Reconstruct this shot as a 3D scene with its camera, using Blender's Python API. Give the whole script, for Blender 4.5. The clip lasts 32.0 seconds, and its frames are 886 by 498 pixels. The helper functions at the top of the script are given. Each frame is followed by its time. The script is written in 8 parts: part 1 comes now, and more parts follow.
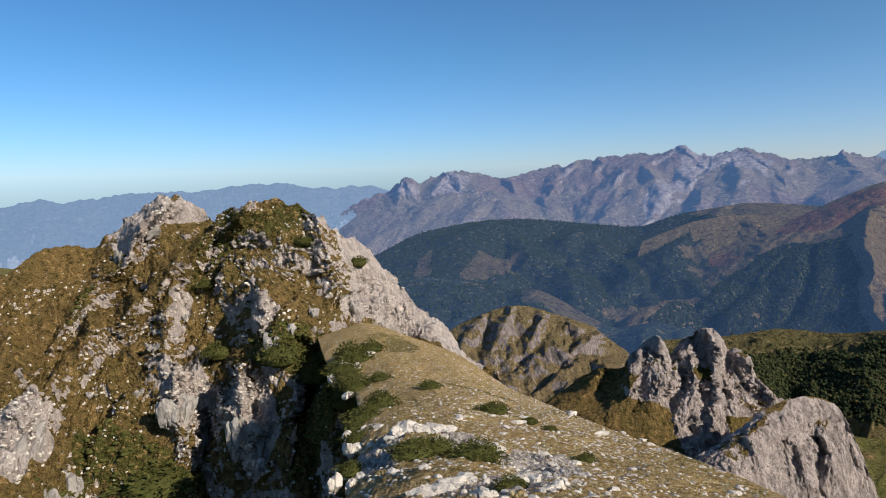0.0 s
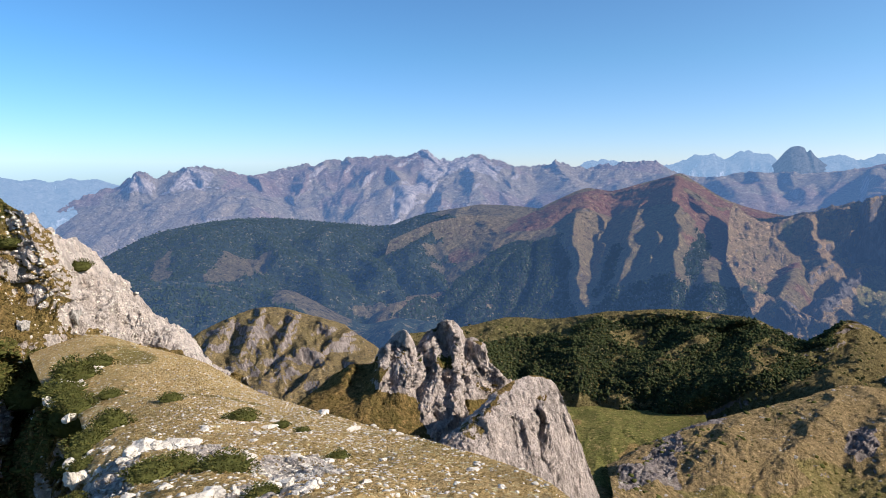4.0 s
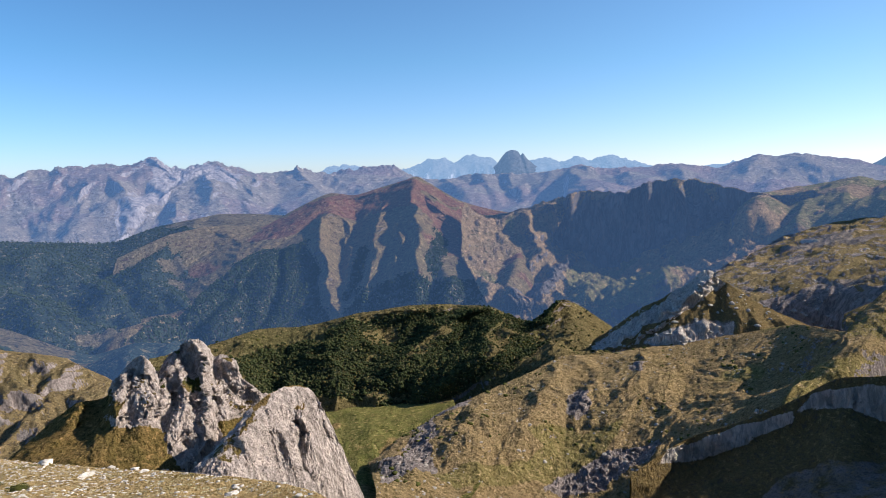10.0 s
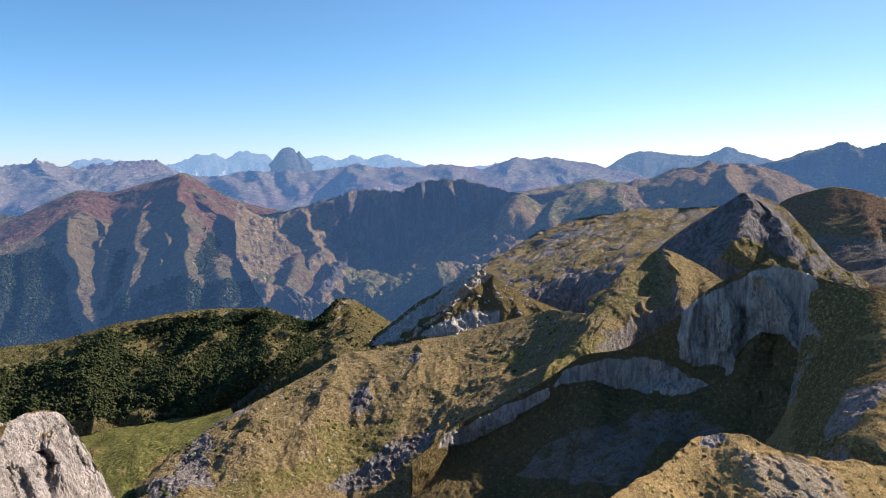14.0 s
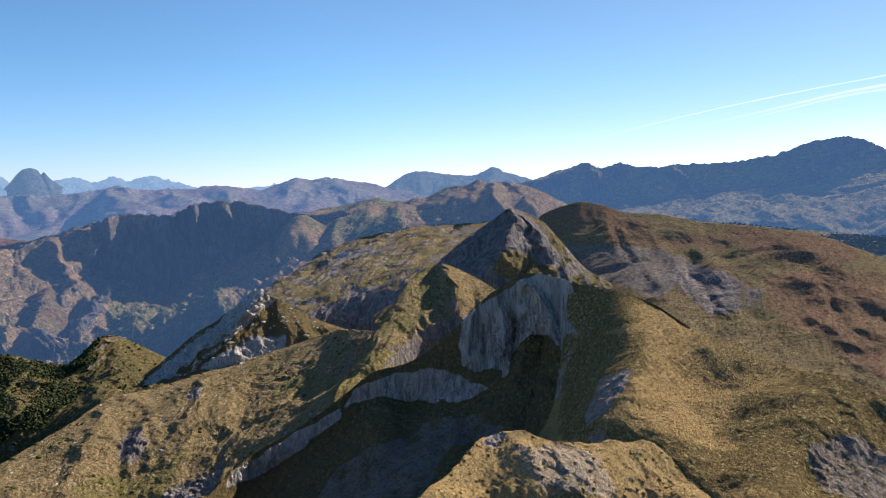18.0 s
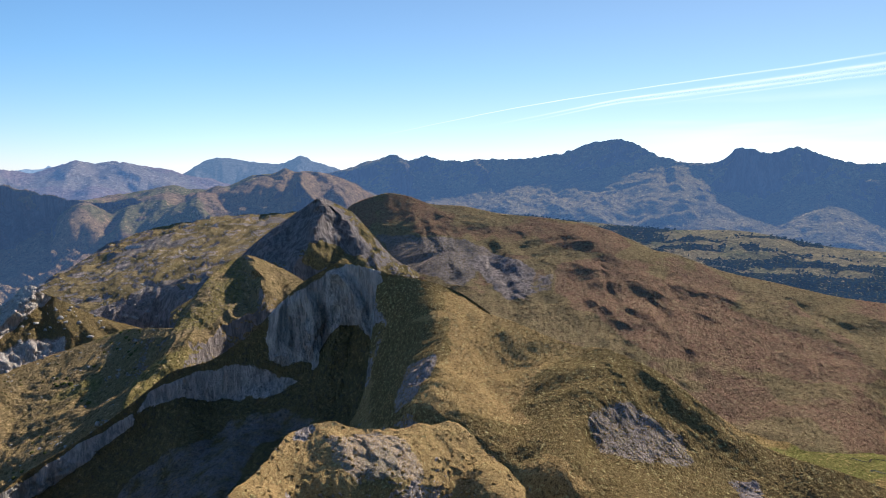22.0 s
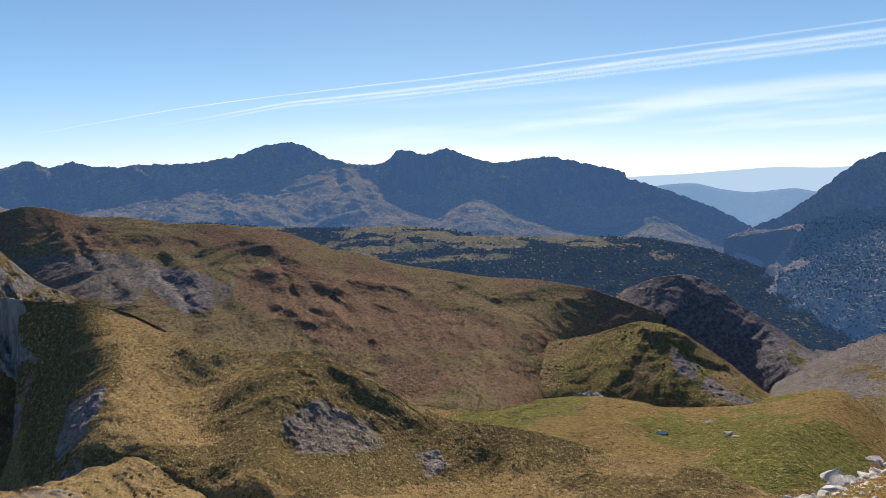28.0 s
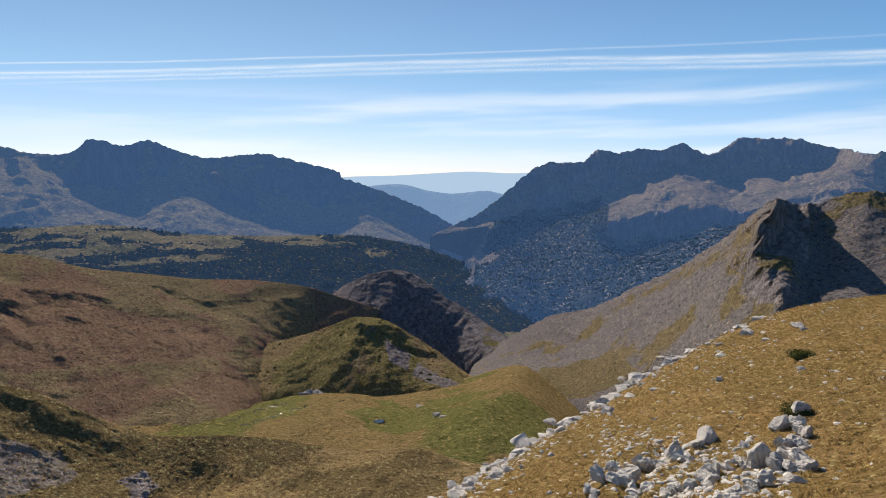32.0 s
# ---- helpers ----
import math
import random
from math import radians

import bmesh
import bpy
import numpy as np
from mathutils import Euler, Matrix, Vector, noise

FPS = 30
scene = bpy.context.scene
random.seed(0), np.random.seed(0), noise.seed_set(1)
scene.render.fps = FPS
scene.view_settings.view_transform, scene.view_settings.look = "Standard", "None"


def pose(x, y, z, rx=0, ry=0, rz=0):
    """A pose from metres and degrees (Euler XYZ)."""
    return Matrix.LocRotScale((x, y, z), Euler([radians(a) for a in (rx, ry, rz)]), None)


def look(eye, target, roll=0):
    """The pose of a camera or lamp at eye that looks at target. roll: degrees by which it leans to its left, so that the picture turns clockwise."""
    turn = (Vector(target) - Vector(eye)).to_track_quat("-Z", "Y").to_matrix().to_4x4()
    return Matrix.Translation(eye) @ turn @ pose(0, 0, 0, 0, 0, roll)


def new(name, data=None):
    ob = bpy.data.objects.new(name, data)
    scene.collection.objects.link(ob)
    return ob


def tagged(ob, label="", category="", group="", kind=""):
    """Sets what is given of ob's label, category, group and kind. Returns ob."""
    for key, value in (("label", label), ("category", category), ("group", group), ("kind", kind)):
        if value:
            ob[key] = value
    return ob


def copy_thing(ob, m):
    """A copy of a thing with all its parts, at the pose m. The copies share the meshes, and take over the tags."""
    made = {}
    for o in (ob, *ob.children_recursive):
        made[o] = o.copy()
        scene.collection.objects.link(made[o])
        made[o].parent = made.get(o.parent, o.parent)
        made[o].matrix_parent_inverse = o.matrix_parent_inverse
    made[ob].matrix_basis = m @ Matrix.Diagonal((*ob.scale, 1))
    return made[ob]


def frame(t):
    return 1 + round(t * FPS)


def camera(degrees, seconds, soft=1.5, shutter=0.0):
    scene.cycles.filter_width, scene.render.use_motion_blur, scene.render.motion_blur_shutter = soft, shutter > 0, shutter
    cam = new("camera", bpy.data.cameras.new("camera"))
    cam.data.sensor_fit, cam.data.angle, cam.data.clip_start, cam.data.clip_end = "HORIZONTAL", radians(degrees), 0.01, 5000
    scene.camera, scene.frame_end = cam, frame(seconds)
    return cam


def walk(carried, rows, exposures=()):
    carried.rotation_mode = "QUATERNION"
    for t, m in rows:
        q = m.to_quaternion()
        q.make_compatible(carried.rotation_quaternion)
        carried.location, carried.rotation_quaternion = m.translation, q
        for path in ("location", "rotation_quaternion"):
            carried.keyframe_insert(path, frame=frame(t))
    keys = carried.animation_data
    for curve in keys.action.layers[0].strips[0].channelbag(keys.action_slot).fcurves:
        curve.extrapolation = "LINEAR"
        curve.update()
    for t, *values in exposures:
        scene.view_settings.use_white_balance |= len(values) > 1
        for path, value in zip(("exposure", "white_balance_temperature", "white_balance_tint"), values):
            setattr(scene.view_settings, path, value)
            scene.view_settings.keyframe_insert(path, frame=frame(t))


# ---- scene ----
# The eye turns in place on a sharp summit. Bearings run clockwise from the first view.
EYE = 700.0
cam = camera(68.2, 32.0, soft=0.8)
TURNS = [
    (0, 82.91, 1.38, -0.17),
    (0.5, 83.08, 1.11, -3.7),
    (1, 83.16, 1.04, -7.51),
    (1.5, 82.99, 0.15, -11.61),
    (2, 83.15, -0.41, -14.44),
    (2.5, 83.06, -0.77, -16.38),
    (3, 83.22, -0.87, -19.05),
    (3.5, 83.01, -0.74, -20.27),
    (5.5, 82.2, -0.53, -26.94),
    (6, 82.32, -0.21, -28.12),
    (6.5, 82.48, -0.05, -30.13),
    (7, 82.54, -0.02, -31.73),
    (7.5, 82.65, 0.22, -33.7),
    (8, 82.79, 0.83, -36.04),
    (8.5, 82.83, 0.76, -37.65),
    (9, 82.72, 0.44, -39.97),
    (9.5, 83.17, 0.36, -42.01),
    (10, 83.24, 0.5, -43.8),
    (10.5, 83.25, 0.16, -45.7),
    (11, 83.36, 0.78, -48.77),
    (11.5, 83.5, 0.93, -51.4),
    (12, 83.52, 0.31, -54.14),
    (12.5, 83.44, 0, -57.09),
    (13, 83.16, 0.16, -58.77),
    (13.5, 83.19, -0.44, -60.88),
    (14, 83.11, -0.48, -63),
    (14.5, 83.47, -0.13, -65.27),
    (16.5, 84.24, -0.15, -74.58),
    (17, 84.46, 0.23, -77.49),
    (17.5, 84.58, 0.31, -79.52),
    (18, 84.9, 0.26, -81.91),
    (18.5, 84.98, 0.41, -84.08),
    (19, 84.83, 0.14, -86.84),
    (19.5, 84.74, -0.37, -89.21),
    (20, 84.55, -0.3, -90.58),
    (20.5, 84.69, -1.1, -92.11),
    (21, 84.54, -1.47, -94.15),
    (21.5, 84.46, -1.64, -96.34),
    (22, 84.18, -1.03, -98.44),
    (22.5, 84.11, -1.02, -101.12),
    (23, 84.48, -1.02, -103.44),
    (23.5, 84.71, -0.83, -105.63),
    (24, 84.5, -0.55, -107.57),
    (24.5, 84.41, -0.21, -109.54),
    (26.5, 84.93, 0.65, -117.37),
    (27, 85.07, 0.74, -119.73),
    (27.5, 84.94, 0.95, -122.26),
    (28, 84.46, 0.99, -126.26),
    (28.5, 84.46, 1.19, -128.95),
    (29, 84.61, 1.2, -132.44),
    (29.5, 84.43, 0.8, -135.6),
    (30, 84.28, 0.79, -138.24),
    (30.5, 84.58, 0.68, -140.8),
    (31, 84.58, 0.44, -143.61),
    (31.5, 84.15, 0.25, -147.55),
    (32, 84.22, -0.39, -150.62),
]
walk(cam, [(t, pose(0, 0, EYE, rx, ry, rz)) for t, rx, ry, rz in TURNS],
     exposures=[(0, 0.12), (1, 0.25), (2, 0.5), (4, 0.62), (9, 0.6), (12, 0.76), (14, 0.74), (16.5, 0.7), (19, 0.58), (24, 0.58), (28, 0.32), (32, 0.17)])

# ---- light ----
SUN_AZ, SUN_EL = 128.0, 32.0
world = bpy.data.worlds.new("sky")
scene.world = world
world.use_nodes = True
wn = world.node_tree.nodes
sky = wn.new("ShaderNodeTexSky")
sky.sky_type, sky.sun_disc = "NISHITA", False
sky.sun_elevation, sky.sun_rotation = radians(SUN_EL), radians(SUN_AZ)
sky.altitude, sky.air_density, sky.dust_density, sky.ozone_density = 1500.0, 1.0, 0.1, 1.5
wn["Background"].inputs["Strength"].default_value = 0.083
# The clear air: deeper blue away from the sun, paler towards it and low over the horizon.
way = wn.new("ShaderNodeTexCoord").outputs["Generated"]
links = world.node_tree.links
sun_way = Vector((math.sin(radians(SUN_AZ)) * math.cos(radians(SUN_EL)), math.cos(radians(SUN_AZ)) * math.cos(radians(SUN_EL)), math.sin(radians(SUN_EL))))
toward, split = wn.new("ShaderNodeVectorMath"), wn.new("ShaderNodeSeparateXYZ")
toward.operation = "DOT_PRODUCT"
toward.inputs[1].default_value = sun_way
links.new(way, toward.inputs[0])
links.new(way, split.inputs[0])
near_sun, by_sun, low_down = wn.new("ShaderNodeMapRange"), wn.new("ShaderNodeMapRange"), wn.new("ShaderNodeMapRange")
for node, a, c, value in ((near_sun, -0.6, 0.6, toward.outputs["Value"]), (by_sun, 0.55, 0.95, toward.outputs["Value"]), (low_down, 0.16, 0.0, split.outputs["Z"])):
    node.inputs["From Min"].default_value, node.inputs["From Max"].default_value = a, c
    links.new(value, node.inputs["Value"])
last = sky.outputs["Color"]
for node, first, second in ((near_sun, (0.44, 0.85, 1.2, 1), (0.79, 1.06, 1.24, 1)), (by_sun, (1, 1, 1, 1), (1.03, 0.85, 0.76, 1)), (low_down, (1, 1, 1, 1), (1.22, 0.94, 1.1, 1))):
    shade, times = wn.new("ShaderNodeMix"), wn.new("ShaderNodeMix")
    shade.data_type = times.data_type = "RGBA"
    times.blend_type = "MULTIPLY"
    times.inputs[0].default_value = 1.0
    shade.inputs[6].default_value, shade.inputs[7].default_value = first, second
    links.new(node.outputs["Result"], shade.inputs[0])
    links.new(last, times.inputs[6])
    links.new(shade.outputs[2], times.inputs[7])
    last = times.outputs[2]
links.new(last, wn["Background"].inputs["Color"])
sun = new("sun", bpy.data.lights.new("sun", "SUN"))
sun.data.energy, sun.data.angle, sun.data.color = 5.0, radians(0.53), (1.0, 0.9, 0.79)
sun.matrix_world = look(sun_way * 1000, (0, 0, 0))

# ---- noise ----
rng = np.random.default_rng(7)
PERM = rng.permutation(256).astype(np.int32)
PERM = np.concatenate([PERM, PERM, PERM])
GRAD = rng.normal(size=(256, 3))
GRAD = (GRAD / np.linalg.norm(GRAD, axis=1)[:, None]).astype(np.float32)
GX, GY, GZ = (np.ascontiguousarray(GRAD[:, k]) for k in range(3))


def perlin(p):
    """Gradient noise at points (..., 3), about -0.7 to 0.7."""
    shape = p.shape[:-1]
    q = [p[..., k].ravel().astype(np.float32) for k in range(3)]
    cell = [np.floor(c) for c in q]
    f = [c - d for c, d in zip(q, cell)]
    i = [c.astype(np.int32) & 255 for c in cell]
    u = [c * c * c * (c * (c * 6 - 15) + 10) for c in f]
    faces = []
    for dx in (0, 1):
        a = PERM[i[0] + dx]
        rows = []
        for dy in (0, 1):
            b = PERM[a + i[1] + dy]
            ends = []
            for dz in (0, 1):
                h = PERM[b + i[2] + dz]
                ends.append(GX[h] * (f[0] - dx) + GY[h] * (f[1] - dy) + GZ[h] * (f[2] - dz))
            rows.append(ends[0] + u[2] * (ends[1] - ends[0]))
        faces.append(rows[0] + u[1] * (rows[1] - rows[0]))
    return (faces[0] + u[0] * (faces[1] - faces[0])).reshape(shape)


def fbm(p, size, octaves=5, gain=0.5):
    """Soft fractal noise, about -1 to 1, whose largest forms are size metres wide."""
    total, amp, q = 0, 1.0, p / size
    for k in range(octaves):
        total = total + amp * perlin(q + 17.3 * k)
        amp, q = amp * gain, q * 2.03
    return total * 1.2


def ridged(p, size, octaves=5, gain=0.55):
    """Sharp-crested fractal noise, about -1 to 1."""
    total, amp, q, norm = 0, 1.0, p / size, 0
    for k in range(octaves):
        n = 1 - np.abs(perlin(q + 31.7 * k)) * 2.2
        total, norm = total + amp * n, norm + amp
        amp, q = amp * gain, q * 2.1
    return (total / norm - 0.55) * 2.2


def cells(p, size):
    """Broken rock: a random level for each cell of about size metres, and the nearness of its joints (0 to 1)."""
    q = (p / size).reshape(-1, 3).astype(np.float32) + np.float32(500)
    base = np.floor(q - 0.5).astype(np.int32)
    first, second = np.full(len(q), 9, np.float32), np.full(len(q), 9, np.float32)
    level = np.zeros(len(q), np.float32)
    for dx in (0, 1):
        for dy in (0, 1):
            for dz in (0, 1):
                c = base + np.array((dx, dy, dz), np.int32)
                h = PERM[PERM[PERM[c[:, 0] & 255] + (c[:, 1] & 255)] + (c[:, 2] & 255)]
                d = c[:, 0] + 0.5 + 0.42 * GX[h] - q[:, 0]
                far = d * d
                d = c[:, 1] + 0.5 + 0.42 * GY[h] - q[:, 1]
                far += d * d
                d = c[:, 2] + 0.5 + 0.42 * GZ[h] - q[:, 2]
                far = np.sqrt(far + d * d)
                near = far < first
                second = np.where(near, first, np.minimum(second, far))
                level = np.where(near, PERM[h] / 255.0, level)
                first = np.where(near, far, first)
    joint = np.clip(1 - (second - first) / 0.22, 0, 1)
    return level.reshape(p.shape[:-1]), joint.reshape(p.shape[:-1])


def step(a, b, x):
    t = np.clip((x - a) / (b - a), 0, 1)
    return t * t * (3 - 2 * t)


# ---- materials ----
def rgb(c):
    return (*c, 1.0)


class Nodes:
    def __init__(self, name):
        self.mat = bpy.data.materials.new(name)
        self.mat.use_nodes = True
        self.tree = self.mat.node_tree
        self.n = self.tree.nodes
        self.bsdf = self.n["Principled BSDF"]
        self.bsdf.inputs["Specular IOR Level"].default_value = 0.0
        self.pos = self.n.new("ShaderNodeNewGeometry").outputs["Position"]

    def link(self, a, b):
        self.tree.links.new(a, b)

    def noise(self, size, detail=6.0, rough=0.6, stretch=None, distort=0.0):
        node = self.n.new("ShaderNodeTexNoise")
        node.inputs["Scale"].default_value = 1.0 / size
        node.inputs["Detail"].default_value, node.inputs["Roughness"].default_value = detail, rough
        node.inputs["Distortion"].default_value = distort
        src = self.pos
        if stretch:
            m = self.n.new("ShaderNodeMapping")
            m.inputs["Scale"].default_value = stretch
            self.link(src, m.inputs["Vector"])
            src = m.outputs["Vector"]
        self.link(src, node.inputs["Vector"])
        return node.outputs["Fac"]

    def cut(self, value, lo, hi):
        node = self.n.new("ShaderNodeMapRange")
        node.inputs["From Min"].default_value, node.inputs["From Max"].default_value = lo, hi
        self.link(value, node.inputs["Value"])
        return node.outputs["Result"]

    def math(self, op, a, b):
        node = self.n.new("ShaderNodeMath")
        node.operation = op
        for k, v in enumerate((a, b)):
            if isinstance(v, (int, float)):
                node.inputs[k].default_value = v
            else:
                self.link(v, node.inputs[k])
        return node.outputs[0]

    def mix(self, fac, a, b):
        node = self.n.new("ShaderNodeMix")
        node.data_type = "RGBA"
        if isinstance(fac, (int, float)):
            node.inputs[0].default_value = fac
        else:
            self.link(fac, node.inputs[0])
        for k, v in ((6, a), (7, b)):
            if isinstance(v, tuple):
                node.inputs[k].default_value = rgb(v)
            else:
                self.link(v, node.inputs[k])
        return node.outputs[2]

    def attr(self, name):
        node = self.n.new("ShaderNodeAttribute")
        node.attribute_name = name
        return node.outputs["Fac"]

    def bump(self, height, distance, strength=1.0, normal=None):
        node = self.n.new("ShaderNodeBump")
        node.inputs["Distance"].default_value, node.inputs["Strength"].default_value = distance, strength
        self.link(height, node.inputs["Height"])
        if normal:
            self.link(normal, node.inputs["Normal"])
        return node.outputs["Normal"]

    def finish(self, color, normal=None, rough=0.9):
        self.link(color, self.bsdf.inputs["Base Color"])
        self.bsdf.inputs["Roughness"].default_value = rough
        if normal:
            self.link(normal, self.bsdf.inputs["Normal"])
        return self.mat


def terrain(name, grass, alt, rock, size, bump=1.0, haze_glow=None, grain=1.0, cracks=0.72):
    """Slope cover: two-tone grass, a second growth where the attribute alt says so, and rock where the attribute rock
    does.
    size: metres of the finest grain. haze_glow: colour and share of the aerial haze that the surface itself gives off.
    grain, cracks: strength of the dark flecks in the turf and of the cracks in the rock."""
    m = Nodes(name)
    grass, alt, rock = ([(min(0.75, 1.33 * r), min(0.75, 1.24 * g), min(0.75, 1.28 * b)) for r, g, b in group] for group in (grass, alt, rock))
    fine = m.noise(size, 5, 0.7)
    mid = m.noise(size * 9, 5, 0.6)
    big = m.noise(size * 60, 4, 0.55)
    g = m.mix(m.cut(big, 0.35, 0.65), grass[0], grass[1])
    g = m.mix(m.math("MULTIPLY", m.cut(mid, 0.4, 0.75), 0.7), g, grass[2])
    # shade in the gaps between tussocks, put in as a darker tone
    g = m.mix(m.math("MULTIPLY", m.cut(fine, 0.5, 0.72), 0.65), g, tuple(0.4 * c for c in grass[0]))
    a = m.mix(m.cut(mid, 0.35, 0.7), alt[0], alt[1])
    a = m.mix(m.math("MULTIPLY", m.cut(fine, 0.45, 0.7), 0.6), a, tuple(0.4 * c for c in alt[0]))
    edge = m.math("ADD", m.attr("alt"), m.math("MULTIPLY", m.math("SUBTRACT", mid, 0.5), 1.2))
    col = m.mix(m.cut(edge, 0.35, 0.65), g, a)
    wood_edge = m.math("ADD", m.attr("wood"), m.math("MULTIPLY", m.math("SUBTRACT", mid, 0.5), 1.6))
    w = m.mix(m.cut(fine, 0.4, 0.65), (0.05, 0.066, 0.034), (0.016, 0.024, 0.016))
    col = m.mix(m.cut(wood_edge, 0.45, 0.55), col, w)
    speck = m.noise(size * 2.2, 3, 0.75)
    col = m.mix(m.math("MULTIPLY", m.cut(speck, 0.55, 0.63), 0.75 * grain), col, tuple(0.3 * c for c in alt[0]))
    col = m.mix(m.math("MULTIPLY", m.cut(speck, 0.43, 0.36), 0.65), col, tuple(min(0.7, 1.7 * c) for c in grass[2]))
    grit = m.noise(size * 0.5, 2, 0.6)
    col = m.mix(m.math("MULTIPLY", m.cut(grit, 0.54, 0.62), 0.55 * grain), col, tuple(0.25 * c for c in grass[0]))
    crack = m.noise(size * 2.5, 7, 0.68, (1, 1, 0.2), 0.5)
    r = m.mix(m.cut(mid, 0.35, 0.65), rock[0], rock[1])
    r = m.mix(m.math("MULTIPLY", m.cut(crack, 0.57, 0.42), cracks), r, tuple(0.3 * c for c in rock[0]))
    edge = m.math("ADD", m.attr("rock"), m.math("MULTIPLY", m.math("SUBTRACT", fine, 0.5), 0.9))
    rocky = m.cut(edge, 0.42, 0.58)
    col = m.mix(rocky, col, r)
    h = m.math("ADD", m.math("ADD", fine, speck), m.math("MULTIPLY", crack, 1.5))
    mat = m.finish(col, m.bump(h, size * 1.9 * bump, 1.0), 0.92)
    if haze_glow:
        # aerial haze, painted on as a glow of the land's own surface
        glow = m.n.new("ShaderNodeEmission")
        glow.inputs["Color"].default_value = rgb(haze_glow[0])
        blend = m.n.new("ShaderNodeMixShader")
        blend.inputs[0].default_value = haze_glow[1]
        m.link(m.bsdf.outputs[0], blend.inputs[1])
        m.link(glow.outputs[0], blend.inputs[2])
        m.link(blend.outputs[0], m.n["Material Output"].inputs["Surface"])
    return mat


OLIVE = ((0.15, 0.11, 0.04), (0.105, 0.09, 0.03), (0.19, 0.13, 0.055))
JUNIPER = ((0.05, 0.065, 0.02), (0.075, 0.085, 0.025))
LIME = ((0.42, 0.39, 0.35), (0.33, 0.305, 0.27))
GREY = ((0.27, 0.25, 0.23), (0.2, 0.19, 0.175))
# haze colour that middle and far land emits from its surface
BLUE_HAZE = (0.155, 0.33, 0.72)

mat_hill = terrain("hill_cover", ((0.19, 0.14, 0.052), (0.14, 0.115, 0.04), (0.25, 0.175, 0.07)), ((0.075, 0.085, 0.025), (0.11, 0.105, 0.033)), ((0.58, 0.53, 0.46), (0.46, 0.42, 0.36)), 0.5, 1.0, None, 1.0, 0.5)
mat_saddle = terrain("saddle_grass", ((0.42, 0.31, 0.135), (0.33, 0.255, 0.105), (0.5, 0.39, 0.2)), ((0.17, 0.15, 0.05), (0.21, 0.17, 0.065)), ((0.6, 0.55, 0.47), (0.47, 0.43, 0.37)), 0.16, 1.0, None, 0.55)
mat_near = terrain("gold_grass", ((0.32, 0.21, 0.075), (0.23, 0.17, 0.06), (0.4, 0.28, 0.12)), JUNIPER, LIME, 0.09, 1.0, None, 0.6)
mat_crag = terrain("crag_limestone", OLIVE, JUNIPER, ((0.47, 0.43, 0.375), (0.38, 0.35, 0.305)), 1.0, 0.8, None, 1.0, 0.7)
mat_ridge = terrain("ridge_grass", ((0.35, 0.25, 0.11), (0.29, 0.215, 0.09), (0.41, 0.29, 0.13)), ((0.205, 0.155, 0.07), (0.175, 0.14, 0.06)), ((0.36, 0.33, 0.3), (0.26, 0.24, 0.215)), 0.6)
mat_knob = terrain("knob_grass", ((0.35, 0.25, 0.11), (0.29, 0.215, 0.09), (0.41, 0.29, 0.13)), ((0.24, 0.19, 0.085), (0.2, 0.17, 0.075)), ((0.42, 0.38, 0.33), (0.33, 0.3, 0.26)), 0.22, 0.8, None, 0.7)
mat_cliff = terrain("cirque_cliff", ((0.17, 0.135, 0.06), (0.135, 0.112, 0.05), (0.2, 0.15, 0.07)), ((0.27, 0.25, 0.225), (0.23, 0.21, 0.19)), ((0.6, 0.55, 0.48), (0.48, 0.44, 0.38)), 1.0, 1.2, None, 0.8, 0.6)
mat_pasture = terrain("pasture", ((0.26, 0.2, 0.1), (0.21, 0.17, 0.08), (0.29, 0.225, 0.12)), ((0.2, 0.185, 0.07), (0.23, 0.19, 0.08)), ((0.3, 0.275, 0.25), (0.22, 0.205, 0.185)), 1.6)
mat_brown = terrain("brown_grass", ((0.265, 0.21, 0.115), (0.23, 0.19, 0.1), (0.21, 0.185, 0.095)), ((0.27, 0.175, 0.115), (0.24, 0.18, 0.11)), ((0.3, 0.275, 0.245), (0.23, 0.21, 0.19)), 2.0)
mat_shelf = terrain("shelf_woods", ((0.24, 0.2, 0.09), (0.2, 0.18, 0.08), (0.27, 0.22, 0.105)), ((0.17, 0.17, 0.07), (0.19, 0.17, 0.075)), GREY, 5.0, 1.0, (BLUE_HAZE, 0.07))
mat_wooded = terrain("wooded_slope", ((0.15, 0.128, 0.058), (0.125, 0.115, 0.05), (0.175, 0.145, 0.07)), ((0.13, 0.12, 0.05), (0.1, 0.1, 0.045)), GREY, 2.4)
mat_forest = terrain("forest_slope", ((0.125, 0.1, 0.05), (0.11, 0.09, 0.045), (0.13, 0.11, 0.055)), ((0.032, 0.05, 0.035), (0.04, 0.058, 0.038)), GREY, 6.0, 1.0, (BLUE_HAZE, 0.13))
mat_red = terrain("red_heath", ((0.16, 0.125, 0.062), (0.13, 0.112, 0.052), (0.19, 0.145, 0.072)), ((0.17, 0.08, 0.052), (0.14, 0.09, 0.052)), ((0.2, 0.175, 0.15), (0.14, 0.13, 0.115)), 5.0, 1.0, (BLUE_HAZE, 0.12))
mat_plateau = terrain("plateau_rock", ((0.24, 0.17, 0.095), (0.2, 0.155, 0.08), (0.27, 0.195, 0.105)), ((0.15, 0.155, 0.055), (0.17, 0.15, 0.065)), ((0.17, 0.155, 0.14), (0.12, 0.115, 0.105)), 5.0, 1.0, (BLUE_HAZE, 0.12))
